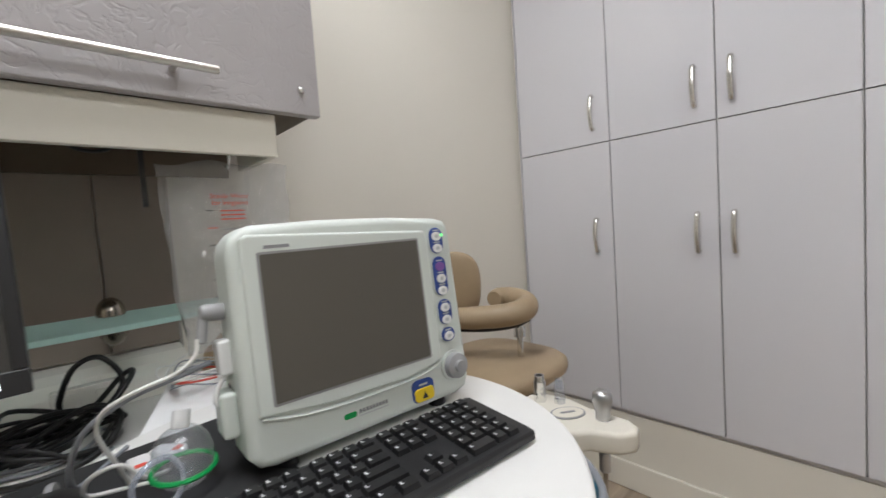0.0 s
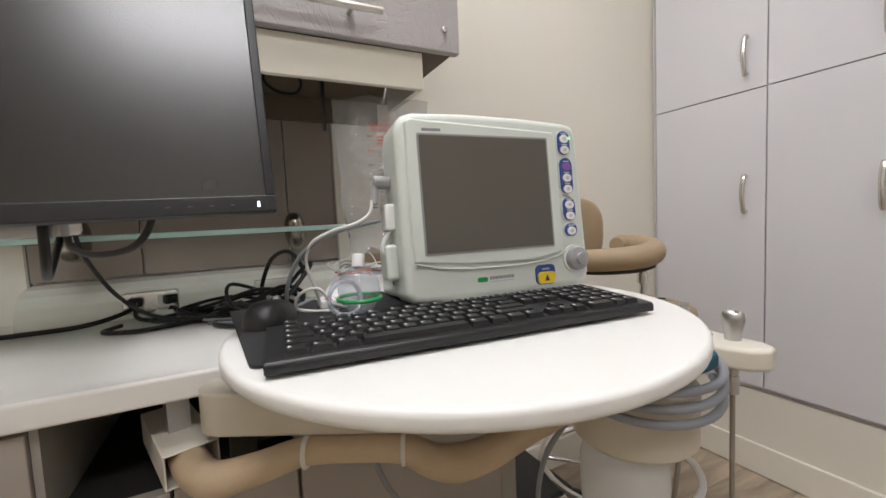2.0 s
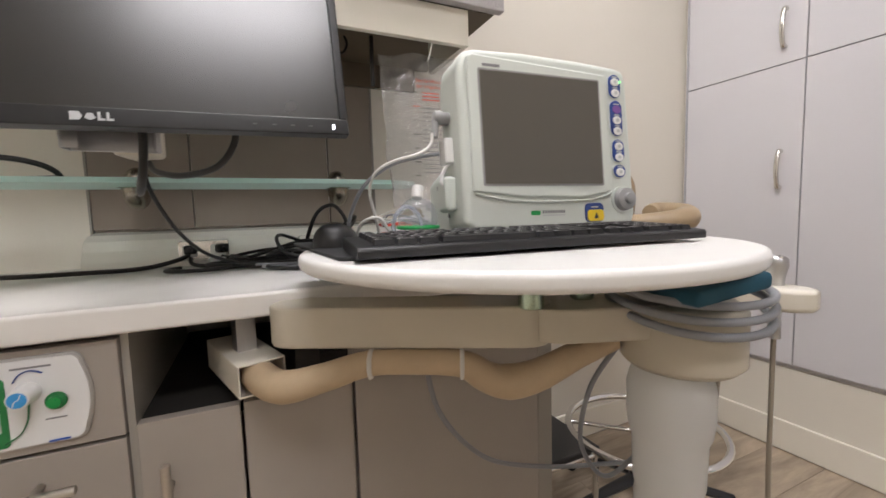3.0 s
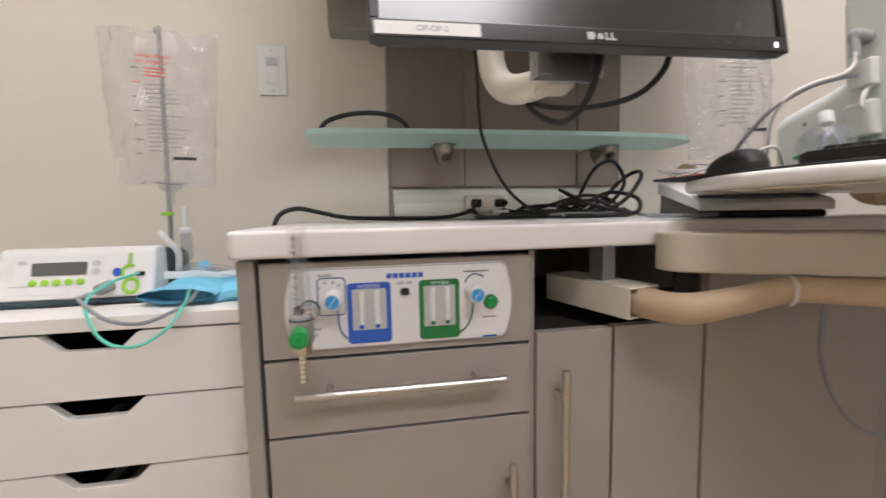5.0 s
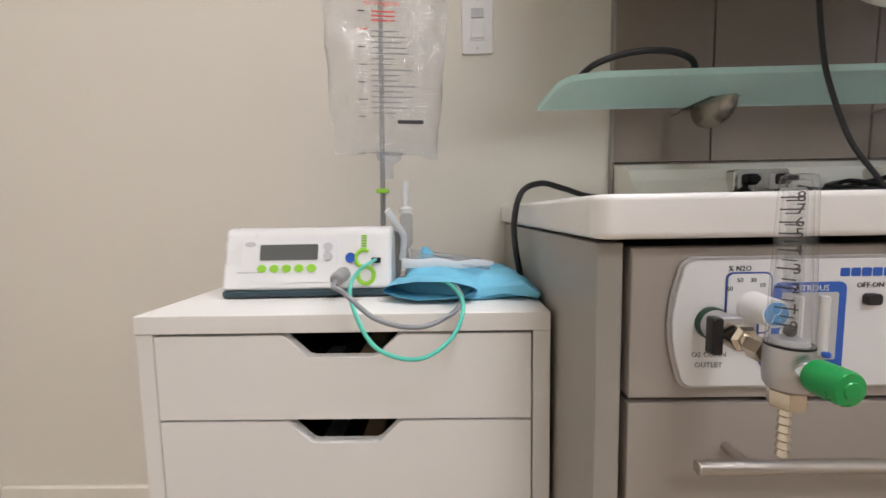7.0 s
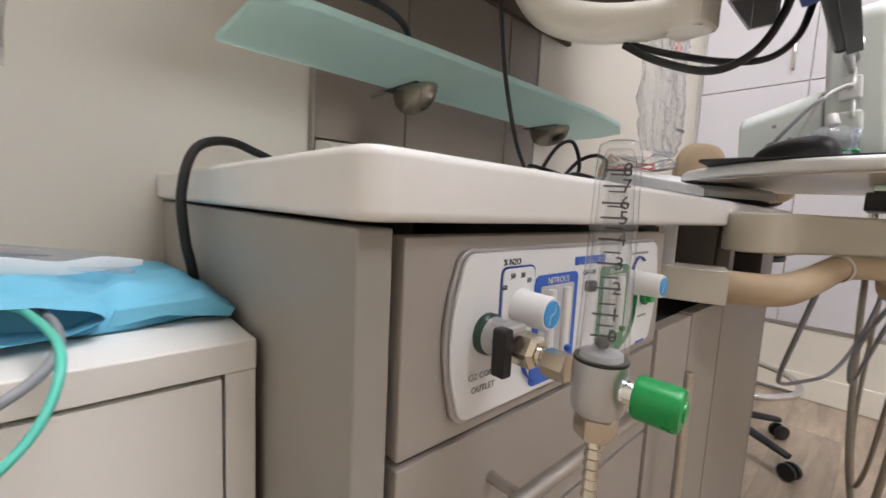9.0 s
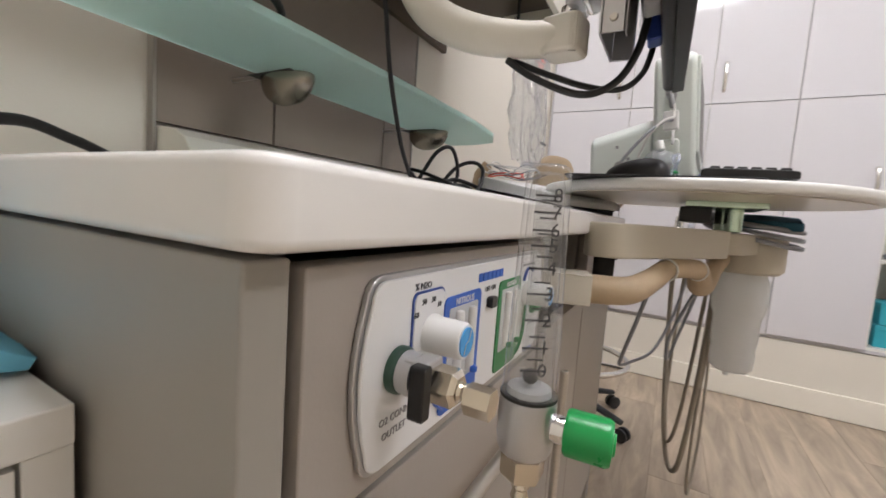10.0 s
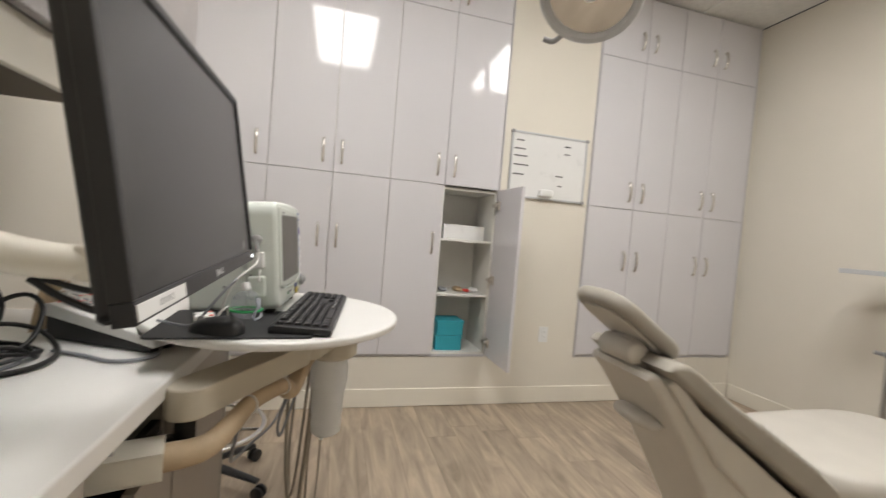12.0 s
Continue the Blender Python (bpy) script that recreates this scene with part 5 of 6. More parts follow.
for k in range(2):
    part("logo_bar", prism([(0.0050 + 0.0075 * k, 0.0060), (0.0112 + 0.0075 * k, 0.0060), (0.0112 + 0.0075 * k, 0.0082), (0.0074 + 0.0075 * k, 0.0082), (0.0074 + 0.0075 * k, 0.0150), (0.0050 + 0.0075 * k, 0.0150)], -0.0027, -0.0019, "y"), LIGHT_GREY, dm)
for k in range(4):
    part("menu_button", box(0.155 + 0.022 * k, 0.160 + 0.022 * k, -0.0024, -0.002, 0.009, 0.0105), LCD, dm)
part("power_light", box(0.2515, 0.2538, -0.0028, -0.002, 0.0065, 0.0125), LED_WHITE, dm, "lit white power light")
for k in range(2):
    part("video_plug", box(0.05 - 0.10 * k, 0.085 - 0.10 * k, 0.030, 0.048, 0.018, 0.050, 0.003), GREY_PLASTIC if k else NAVY, dm)

ma = thing("monitor_arm", "cream tubular swing arm holding the computer monitor", "monitor arm", "", pose(0, 0, 0))
part("drop_tube", tube([(0.470, 0.262, 1.4625), (0.470, 0.262, 1.34), (0.470, 0.257, 1.263), (0.470, 0.241, 1.206), (0.472, 0.200, 1.158), (0.477, 0.139, 1.127), (0.486, 0.071, 1.112), (0.496, 0.020, 1.110)], 0.0275, 20, 8, radii=[1, 1, 1, 1, 1, 0.98, 0.9, 0.86]), CREAM, ma)
part("flange", lathe([(0, 0), (0.05, 0), (0.05, 0.006), (0.03, 0.012), (0, 0.012)], (0.470, 0.262, 1.4622), (0, 0, -1), 28), CREAM, ma)
part("knuckle", prism(rounded(-0.026, 0.026, -0.030, 0.024, 0.012), -0.025, 0.025, "z", 0.006, 2), CREAM, ma).matrix_basis = pose(0.499, 0.012, 1.110, 0, 0, -8)
part("swivel_pin", rod((0.500, 0.006, 1.130), (0.500, 0.006, 1.152), 0.011, 0.002, 18), CHROME, ma)
part("swivel_head", prism(rounded(-0.020, 0.020, -0.028, 0.014, 0.010), -0.013, 0.016, "z", 0.003, 2), ALU, ma, "cast aluminium swivel head").matrix_basis = pose(0.500, -0.004, 1.163)
part("tilt_pivot", rod((0.468, -0.020, 1.160), (0.528, -0.020, 1.160), 0.0125, 0.002, 20), CHROME, ma, "chrome tilt pivot")
part("tilt_screw", lathe([(0, 0), (0.008, 0), (0.008, 0.006), (0.004, 0.006), (0.004, 0.003), (0, 0.003)], (0.468, -0.020, 1.160), (-1, 0, 0), 16), STEEL, ma)
part("pivot_arm", box(0.478, 0.518, -0.045, -0.020, 1.145, 1.178, 0.004), ALU, ma)
chn = box(0.437, 0.533, -0.049, -0.046, 1.084, 1.400, 0.0008)
for a, b in ((0.437, 0.4405), (0.5295, 0.533)):
    box(a, b, -0.074, -0.0495, 1.084, 1.400, 0.0008, bm=chn)
for a, b in ((0.441, 0.456), (0.514, 0.529)):
    box(a, b, -0.0765, -0.0745, 1.084, 1.400, 0.0005, bm=chn)
part("mount_channel", chn, ALU, ma, "open aluminium mounting channel")
for z in (1.10, 1.20, 1.37):
    part("channel_screw", lathe([(0, 0), (0.005, 0), (0.004, 0.003), (0, 0.003)], (0.437, -0.062, z), (-1, 0, 0), 12), STEEL, ma)
part("mount_plate", box(0.430, 0.545, -0.0805, -0.077, 1.19, 1.31, 0.001), BLACK, ma, "black square mounting plate")
hose([(0.486, 0.085, 1.086), (0.490, 0.040, 1.056), (0.500, -0.020, 1.034), (0.512, -0.060, 1.050), (0.520, -0.082, 1.090), (0.522, -0.090, 1.135)], 0.0050, CABLE_BLACK, "black monitor cable hanging from the arm", "cable", "monitor cables")
hose([(0.494, 0.080, 1.087), (0.512, 0.030, 1.068), (0.550, -0.020, 1.058), (0.595, -0.058, 1.066), (0.620, -0.082, 1.095), (0.625, -0.092, 1.135)], 0.0045, CABLE_BLACK, "black monitor cable hanging from the arm", "cable", "monitor cables")


# ---- assistant's stool ----
st = thing("assistant_stool", "tan vinyl assistant stool with padded arm and chrome foot ring", "stool", "", pose(1.75, 0.19, 0))
for k in range(5):
    a = radians(247 + 72 * k)
    c, s = math.cos(a), math.sin(a)
    leg = tube([(0.02 * c, 0.02 * s, 0.115), (0.14 * c, 0.14 * s, 0.098), (0.262 * c, 0.262 * s, 0.078)], 0.019, 8, 5, radii=[1.2, 1.0, 0.75], flat=0.75)
    lg = part("base_leg", leg, BLACK, st)
    cw = bmesh.new()
    for off in (-0.014, 0.014):
        p = Vector((0.268 * c, 0.268 * s, 0.031)) + Vector((-s, c, 0)) * off
        lathe([(0, -0.008), (0.024, -0.008), (0.028, -0.005), (0.028, 0.005), (0.024, 0.008), (0, 0.008)], p, (-s, c, 0), 18, cw)
    part("caster", cw, BLACK, lg, "twin-wheel black caster")
part("column", lathe([(0, 0.10), (0.042, 0.10), (0.042, 0.16), (0.034, 0.165), (0.034, 0.33), (0.029, 0.34), (0.029, 0.52), (0.024, 0.53), (0.024, 0.60), (0.016, 0.60), (0.016, 0.72), (0, 0.72)], (0, 0, 0), (0, 0, 1), 24), BLACK, st)
ring = [(0.235 * math.cos(2 * math.pi * i / 40), 0.235 * math.sin(2 * math.pi * i / 40), 0.275) for i in range(41)]
part("foot_ring", tube(ring, 0.0115, 10, 1), CHROME, st, "chrome foot ring")
for k in range(3):
    a = radians(20 + 120 * k)
    part("ring_spoke", rod((0.035 * math.cos(a), 0.035 * math.sin(a), 0.265), (0.226 * math.cos(a), 0.226 * math.sin(a), 0.275), 0.007), CHROME, st)
part("seat_pan", prism(oval(0, 0, 0.16, 0.15, 28), 0.715, 0.735, "z", 0.003, 1, only_rim=True), BLACK, st)
part("seat", blob(0, 0, 0.772, 0.205, 0.200, 0.040, 3.0, 36, 14), TAN, st, "round tan vinyl seat cushion")
bk = blob(0, 0, 0, 0.115, 0.028, 0.12, 2.8, 30, 16)
part("backrest", bk, TAN, st, "tan vinyl back cushion").matrix_basis = pose(-0.055, 0.135, 1.015, 6, 0, -28)
part("arm_bolster", tube([(-0.14, 0.12, 0.935), (-0.09, 0.00, 0.940), (-0.04, -0.085, 0.948), (0.015, -0.115, 0.958), (0.062, -0.085, 0.968), (0.074, -0.025, 0.975), (0.045, 0.005, 0.978), (0.015, 0.000, 0.978)], 0.034, 18, 8, radii=[0.9, 1, 1, 1, 1, 1, 0.95, 0.7]), TAN, st, "curved tan padded torso arm")
part("arm_rail", tube([(-0.12, 0.08, 0.902), (-0.07, -0.03, 0.905), (-0.01, -0.092, 0.912), (0.04, -0.108, 0.922)], 0.008, 8, 6), BLACK, st)
part("arm_post", rod((0.02, -0.088, 0.73), (0.02, -0.088, 0.915), 0.010), CHROME, st)
part("arm_clamp", lathe([(0, 0), (0.018, 0), (0.018, 0.03), (0, 0.03)], (0.02, -0.088, 0.872), (0, 0, 1), 16), CHROME, st)
part("back_post", rod((-0.05, 0.12, 0.73), (-0.055, 0.155, 0.95), 0.010), CHROME, st)

# black step with chrome frame tucked beside the cabinet
stp = thing("step_stool", "low black step with chrome tube frame", "step stool", "", pose(1.40, 0.30, 0))
part("tread", box(-0.15, 0.15, -0.12, 0.12, 0.255, 0.275, 0.005), BLACK, stp)
for sy in (-0.11, 0.11):
    part("frame_tube", tube([(-0.14, sy, 0.012), (-0.14, sy, 0.23), (-0.12, sy, 0.247), (0.12, sy, 0.247), (0.14, sy, 0.23), (0.14, sy, 0.012)], 0.010, 10, 5), CHROME, stp)

# ---- dental chair ----
dc = thing("dental_chair", "pale grey reclined dental chair with headrest", "dental chair", "", pose(0.85, 0, 0))


def slab(name, pts, hw, mat, bevel, label="", parent=dc, seg=3):
    return part(name, prism(pts, -hw, hw, "x", bevel, seg, only_rim=True), mat, parent, label)


slab("back_shell", [(-1.132, 0.842), (-1.136, 0.858), (-1.150, 0.864), (-1.172, 0.856), (-1.20, 0.834), (-1.31, 0.731), (-1.51, 0.592), (-1.66, 0.475), (-1.80, 0.38), (-1.72, 0.28), (-1.52, 0.27), (-1.473, 0.327), (-1.370, 0.496), (-1.272, 0.659), (-1.173, 0.795)], 0.130, SHELL, 0.016, "smooth pale plastic back shell")
slab("side_rail", [(-1.185, 0.836), (-1.200, 0.852), (-1.225, 0.842), (-1.31, 0.757), (-1.51, 0.616), (-1.72, 0.464), (-1.82, 0.39), (-1.76, 0.34), (-1.60, 0.42), (-1.38, 0.60)], 0.150, SHELL, 0.014)
pad_top = [(-1.150, 0.884), (-1.172, 0.903), (-1.210, 0.902), (-1.249, 0.884), (-1.375, 0.795), (-1.45, 0.752)]
ridge_n = 9
for k in range(2 * ridge_n + 1):
    f = k / (2 * ridge_n)
    pad_top.append((-1.48 - 0.26 * f, 0.735 - 0.158 * f + (0.004 if k % 2 else -0.003)))
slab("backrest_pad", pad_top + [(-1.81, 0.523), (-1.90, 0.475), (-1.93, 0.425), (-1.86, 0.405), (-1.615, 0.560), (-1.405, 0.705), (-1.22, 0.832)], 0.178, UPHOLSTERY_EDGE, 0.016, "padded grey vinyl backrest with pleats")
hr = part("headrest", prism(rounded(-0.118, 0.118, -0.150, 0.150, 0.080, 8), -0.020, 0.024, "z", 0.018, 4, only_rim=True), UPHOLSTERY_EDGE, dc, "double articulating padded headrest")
hr.matrix_basis = pose(0, -1.145, 0.975, 35, 0, 0)
part("headrest_back", prism(rounded(-0.088, 0.088, -0.118, 0.118, 0.058, 8), -0.027, -0.0195, "z", 0.003, 2, only_rim=True), UPHOLSTERY, hr, "pale inset back panel")
part("headrest_hinge", rod((-0.07, 0, 0), (0.07, 0, 0), 0.034, 0.008, 24), SHELL, dc).matrix_basis = pose(0, -1.140, 0.900)
part("headrest_bracket", box(-0.055, 0.055, -0.062, 0.050, -0.026, 0.026, 0.012, 3), SHELL, dc).matrix_basis = pose(0, -1.172, 0.893, 40, 0, 0)
part("headrest_lever", box(-0.035, 0.035, -0.045, 0.03, -0.016, 0.016, 0.008, 3), SHELL, dc).matrix_basis = pose(0, -1.195, 0.868, 62, 0, 0)
part("seat_pad", blob(0, -2.20, 0.52, 0.265, 0.42, 0.070, 3.6, 36, 14), UPHOLSTERY, dc, "pale grey vinyl seat cushion")
part("leg_pad", blob(0, -2.88, 0.46, 0.225, 0.38, 0.055, 3.4, 36, 14), UPHOLSTERY, dc, "pale grey vinyl leg cushion")
slab("seat_frame", [(-1.80, 0.42), (-3.05, 0.38), (-3.10, 0.34), (-2.90, 0.30), (-1.85, 0.30)], 0.17, SHELL, 0.02)
part("lift_column", box(-0.13, 0.13, -2.40, -2.02, 0.08, 0.32, 0.02, 3), SHELL, dc)
part("base_plate", prism(rounded(-0.24, 0.24, -2.85, -1.65, 0.10, 6), 0.002, 0.075, "z", 0.012, 2, only_rim=True), SHELL, dc)
part("recline_knob", blob(0.02, -1.245, 0.683, 0.09, 0.050, 0.022, 2.6, 20, 10), SHELL, dc)

# ---- operating light ----
ol = thing("operating_light", "round dental operating light on a ceiling arm", "operating light", "", pose(1.165, -1.125, 2.095, 22, 20, 0))
part("housing", lathe([(0.0, 0.075), (0.07, 0.075), (0.14, 0.05), (0.178, 0.01), (0.185, -0.012), (0.178, -0.025), (0.160, -0.022), (0.150, 0.0), (0.10, 0.03), (0.0, 0.036)], (0, 0, 0), (0, 0, 1), 40), LIGHT_GREY, ol)
part("reflector", lathe([(0.148, -0.004), (0.142, 0.004), (0.10, 0.024), (0.04, 0.031), (0.0, 0.032), (0.0, 0.029), (0.04, 0.028), (0.10, 0.020), (0.140, 0.0)], (0, 0, 0), (0, 0, 1), 40), CHROME, ol, "faceted mirror reflector")
part("centre_hub", lathe([(0, 0), (0.030, 0), (0.026, 0.030), (0, 0.034)], (0, 0, 0.026), (0, 0, -1), 20), WHITE_PLASTIC, ol)
part("handle", tube([(0.175, 0, 0.0), (0.225, 0.02, -0.01), (0.235, 0.06, -0.012)], 0.011, 10, 5), GREY_PLASTIC, ol)
inv = ol.matrix_basis.inverted()
part("lower_link", tube([(1.188, -1.150, 2.158), (1.18, -1.20, 2.30), (1.20, -1.35, 2.42), (1.40, -1.60, 2.55)], 0.022, 12, 6), WHITE_PLASTIC, ol).matrix_basis = inv
part("drop_pole", rod((1.40, -1.60, 2.50), (1.40, -1.60, CEIL - 0.006), 0.027, 0.002, 20), WHITE_PLASTIC, ol).matrix_basis = inv
part("ceiling_rose", rod((1.40, -1.60, CEIL - 0.030), (1.40, -1.60, CEIL - 0.005), 0.09, 0.004, 28), WHITE_PLASTIC, ol).matrix_basis = inv

# ---- small tray stand by the south wall ----
ts = thing("tray_stand", "slim grey tray on a post beside the chair", "tray stand", "", pose(1.43, -3.36, 0))
part("tray_top", prism(rounded(-0.12, 0.17, -0.13, 0.13, 0.02), 1.158, 1.186, "z", 0.004, 2, only_rim=True), LIGHT_GREY, ts)
part("post", rod((-0.05, 0, 0.05), (-0.05, 0, 1.158), 0.016), ALU, ts)
part("collar", rod((-0.05, 0, 0.70), (-0.05, 0, 0.73), 0.026), GREY_PLASTIC, ts)
part("knob", rod((-0.02, 0.0, 0.715), (0.02, 0.0, 0.715), 0.012), GREY_PLASTIC, ts)
part("base_disc", rod((-0.05, 0, 0.002), (-0.05, 0, 0.05), 0.15, 0.01, 28), LIGHT_GREY, ts)


# ---- irrigation bags ----
def fluid_bag(name, m, w, h, seed, label):
    e = thing(name, label, "fluid bag", "fluid bags", m)
    nx, nz = 26, 36
    bm = bmesh.new()
    sheets = []
    for sgn in (-1, 1):
        rows_ = []
        for j in range(nz + 1):
            v = j / nz
            row = []
            for i in range(nx + 1):
                u = i / nx
                edge = min(u, 1 - u, v, 1 - v)
                if edge == 0 and sgn == 1:
                    row.append(sheets[0][j][i])
                    continue
                neck = 0.82 + 0.18 * v ** 0.8 + 0.035 * noise.noise(Vector((v * 5, u * 1.5, seed + 1)))
                x = (u - 0.5) * w * neck
                z = -(1 - v) * h
                puff = 0.5 + 0.5 * (1 - v)
                th = 0.019 * puff * (min(1, edge * 6)) ** 0.6
                wr = noise.noise(Vector((x * 34, z * 15 + sgn * 3, seed))) * 0.015 + noise.noise(Vector((x * 75, z * 60, seed + sgn * 7))) * 0.008
                y = sgn * th + wr * (0.5 if edge == 0 else 1) + 0.008 * math.sin(u * 5 + seed)
                row.append(bm.verts.new((x + 0.004 * noise.noise(Vector((z * 20, u * 3, seed))), y, z + 0.012 * noise.noise(Vector((x * 16, v * 2, seed + 3))))))
            rows_.append(row)
        sheets.append(rows_)
    for rows_ in sheets:
        for j in range(nz):
            for i in range(nx):
                bm.faces.new((rows_[j][i], rows_[j][i + 1], rows_[j + 1][i + 1], rows_[j + 1][i]))
    film = part("film", bm, BAG_FILM, e, "clear crinkled plastic film", 80)
    film.visible_shadow = False
    part("bottom_port", lathe([(0, 0), (0.024, 0), (0.020, 0.012), (0.008, 0.020), (0.007, 0.045), (0, 0.045)], (0.005, 0, -h + 0.004), (0, 0, -1), 16), MASK_FILM, e).visible_shadow = False
    yy = -0.0235
    letters("Sterile Water", w * 0.052, at_s(-w * 0.02, yy, -h * 0.185), RED, e, depth=0.0002)
    letters("for Irrigation", w * 0.052, at_s(-w * 0.02, yy, -h * 0.220), RED, e, depth=0.0002)
    for k in range(3):
        part("print_line", box(-w * 0.10, w * 0.08, yy - 0.0002, yy, -h * (0.262 + 0.022 * k) - 0.0012, -h * (0.262 + 0.022 * k) + 0.0012), RED, e)
    rr = random.Random(seed)
    for k in range(16):
        zz = -h * (0.36 + 0.028 * k)
        part("print_line", box(-w * 0.10, w * rr.uniform(0.06, 0.24), yy - 0.0002, yy, zz - 0.0010, zz + 0.0010), INK_GREY, e)
    for k in range(7):
        zz = -h * (0.26 + 0.09 * k)
        part("scale_mark", box(-w * 0.20, -w * (0.13 if k % 2 else 0.15), yy - 0.0002, yy, zz - 0.0009, zz + 0.0009), RED if k == 1 else INK, e)
    part("brand_bar", box(w * 0.10, w * 0.30, yy - 0.0002, yy, -h * 0.835, -h * 0.815), INK, e)
    return e


b1_ = fluid_bag("irrigation_bag", pose(-0.213, 0.368, 1.290, 2, 1.5, 4), 0.222, 0.318, 3.0, "clear sterile water bag hanging on a pole hook")
fluid_bag("irrigation_bag", pose(1.040, 0.238, 1.372, -2, 0, -4), 0.235, 0.36, 8.0, "clear sterile water bag hanging under the valance")
tagged(part("bag_hook", tube([(1.04, 0.20, 1.398), (1.04, 0.22, 1.372), (1.04, 0.238, 1.362), (1.04, 0.252, 1.375)], 0.0025, 8, 6), CHROME), "small chrome hook under the valance", "hook")
tagged(part("cable_strap", box(0.900, 0.908, 0.235, 0.240, 1.29, 1.40), CABLE_BLACK), "black hanging strap under the valance", "strap")
iv = thing("bag_pole", "slim metal pole with hook behind the drawer unit top", "bag pole", "", pose(-0.238, 0.408, ZU + 0.0003))
part("pole", rod((0, 0, 0.008), (0.010, 0, 0.570), 0.0048), GREY_PLASTIC, iv)
part("foot", prism(oval(0, 0, 0.05, 0.05, 24), 0.0, 0.008, "z", 0.002, 1, only_rim=True), ALU, iv)
part("hook", tube([(0.010, 0, 0.560), (0.012, -0.012, 0.562), (0.018, -0.026, 0.553), (0.022, -0.040, 0.540), (0.022, -0.048, 0.548)], 0.004, 8, 6), ALU, iv)
dcb = thing("drip_chamber", "clear drip chamber with tubing below the bag", "drip chamber", "", pose(-0.188, 0.366, 0))
part("chamber", lathe([(0, 0.805), (0.006, 0.805), (0.0115, 0.815), (0.0115, 0.862), (0.008, 0.868), (0, 0.868)], (0, 0, 0), (0, 0, 1), 16), MASK_FILM, dcb)
part("spike", lathe([(0, 0.868), (0.012, 0.868), (0.012, 0.876), (0.006, 0.88), (0.006, 0.925), (0, 0.925)], (0, 0, 0), (0, 0, 1), 14), WHITE_PLASTIC, dcb)
part("side_cap", box(-0.056, -0.034, 0.020, 0.034, 0.906, 0.914, 0.001), LIME, dcb, "small green clamp")
part("line", tube([(0, 0, 0.806), (0.002, 0.0, 0.78), (-0.004, 0.01, 0.755)], 0.0025, 8, 5), MASK_FILM, dcb)

# ---- endodontic motor on the drawer unit ----
em = thing("dental_motor", "white tabletop dental motor with green buttons", "dental motor", "", pose(-0.327, 0.232, ZU, 0, 0, 1))
body_prof = [(0.0, 0.012), (0.070, 0.012), (0.070, 0.102), (0.040, 0.105), (0.032, 0.104), (0.026, 0.098)]
part("front_housing", prism(body_prof, -0.128, 0.128, "x", 0.006, 3), WHITE_PLASTIC, em)
part("rear_housing", prism([(0.066, 0.010), (0.185, 0.010), (0.185, 0.080), (0.150, 0.092), (0.066, 0.100)], -0.122, 0.126, "x", 0.007, 3), TEAL_DARK, em, "dark teal rear housing")
part("base_trim", box(-0.126, 0.126, -0.002, 0.180, 0.0015, 0.012, 0.003), TEAL_DARK, em)
fr = pose(0, 0.0128, 0.055, 90 - 16.8, 0, 0)
def face_part(name, bm, mat, label=""):
    o = part(name, bm, mat, em, label)
    o.matrix_basis = fr
    return o
face_part("display", prism(rounded(-0.072, 0.016, 0.001, 0.025, 0.002), 0.0008, 0.0022, "z"), LCD, "dark grey display")
face_part("display_frame", prism(rounded(-0.100, 0.046, -0.034, 0.036, 0.006), 0.0, 0.0009, "z"), PLATE)
for k in range(5):
    face_part("green_button", prism(oval(-0.068 + 0.0188 * k, -0.012, 0.0072, 0.0062, 18), 0.0009, 0.003, "z", 0.0006, 1, only_rim=True), LIME, "lime green button")
for k in range(2):
    face_part("grey_button", prism(oval(0.031, 0.021 - 0.015 * k, 0.0068, 0.0062, 18), 0.0009, 0.0024, "z"), LIGHT_GREY)
face_part("logo_oval", prism(oval(-0.088, 0.026, 0.009, 0.004, 18), 0.0009, 0.0014, "z"), LIGHT_GREY)
face_part("info_disc", prism(oval(0.066, 0.003, 0.008, 0.008, 20), 0.0009, 0.002, "z"), BLUE, "round blue sticker")
rg_ = [(0.090 + 0.012 * math.cos(2 * math.pi * i / 20), -0.024 + 0.013 * math.sin(2 * math.pi * i / 20), 0.0012) for i in range(21)]
face_part("logo_ring", tube(rg_, 0.0033, 6, 1, flat=0.4), LIME, "lime green logo ring")
face_part("logo_ring", tube([(p[0] - 0.004, p[1] + 0.026, p[2]) for p in rg_[3:18]], 0.0030, 6, 1, flat=0.4), LIME)
for k in range(6):
    face_part("logo_tick", box(0.082, 0.090, 0.016 + 0.004 * k, 0.0182 + 0.004 * k, 0.0008, 0.0015), LIME)
face_part("caption_bar", box(-0.105, -0.070, -0.0185, -0.0165, 0.0008, 0.0014), LIGHT_GREY)
part("cable_plug", rod((0.058, 0.006, 0.036), (0.052, -0.026, 0.030), 0.0105, 0.003, 16), GREY_PLASTIC, em, "grey round cable plug")
part("probe_socket", box(0.098, 0.112, 0.008, 0.020, 0.050, 0.058, 0.001), BLACK, em)
part("handpiece_rest", tube([(0.136, 0.095, 0.045), (0.140, 0.090, 0.085), (0.128, 0.080, 0.108), (0.116, 0.070, 0.130)], 0.0065, 10, 6, flat=0.6), WHITE_PLASTIC, em, "white handpiece rest")
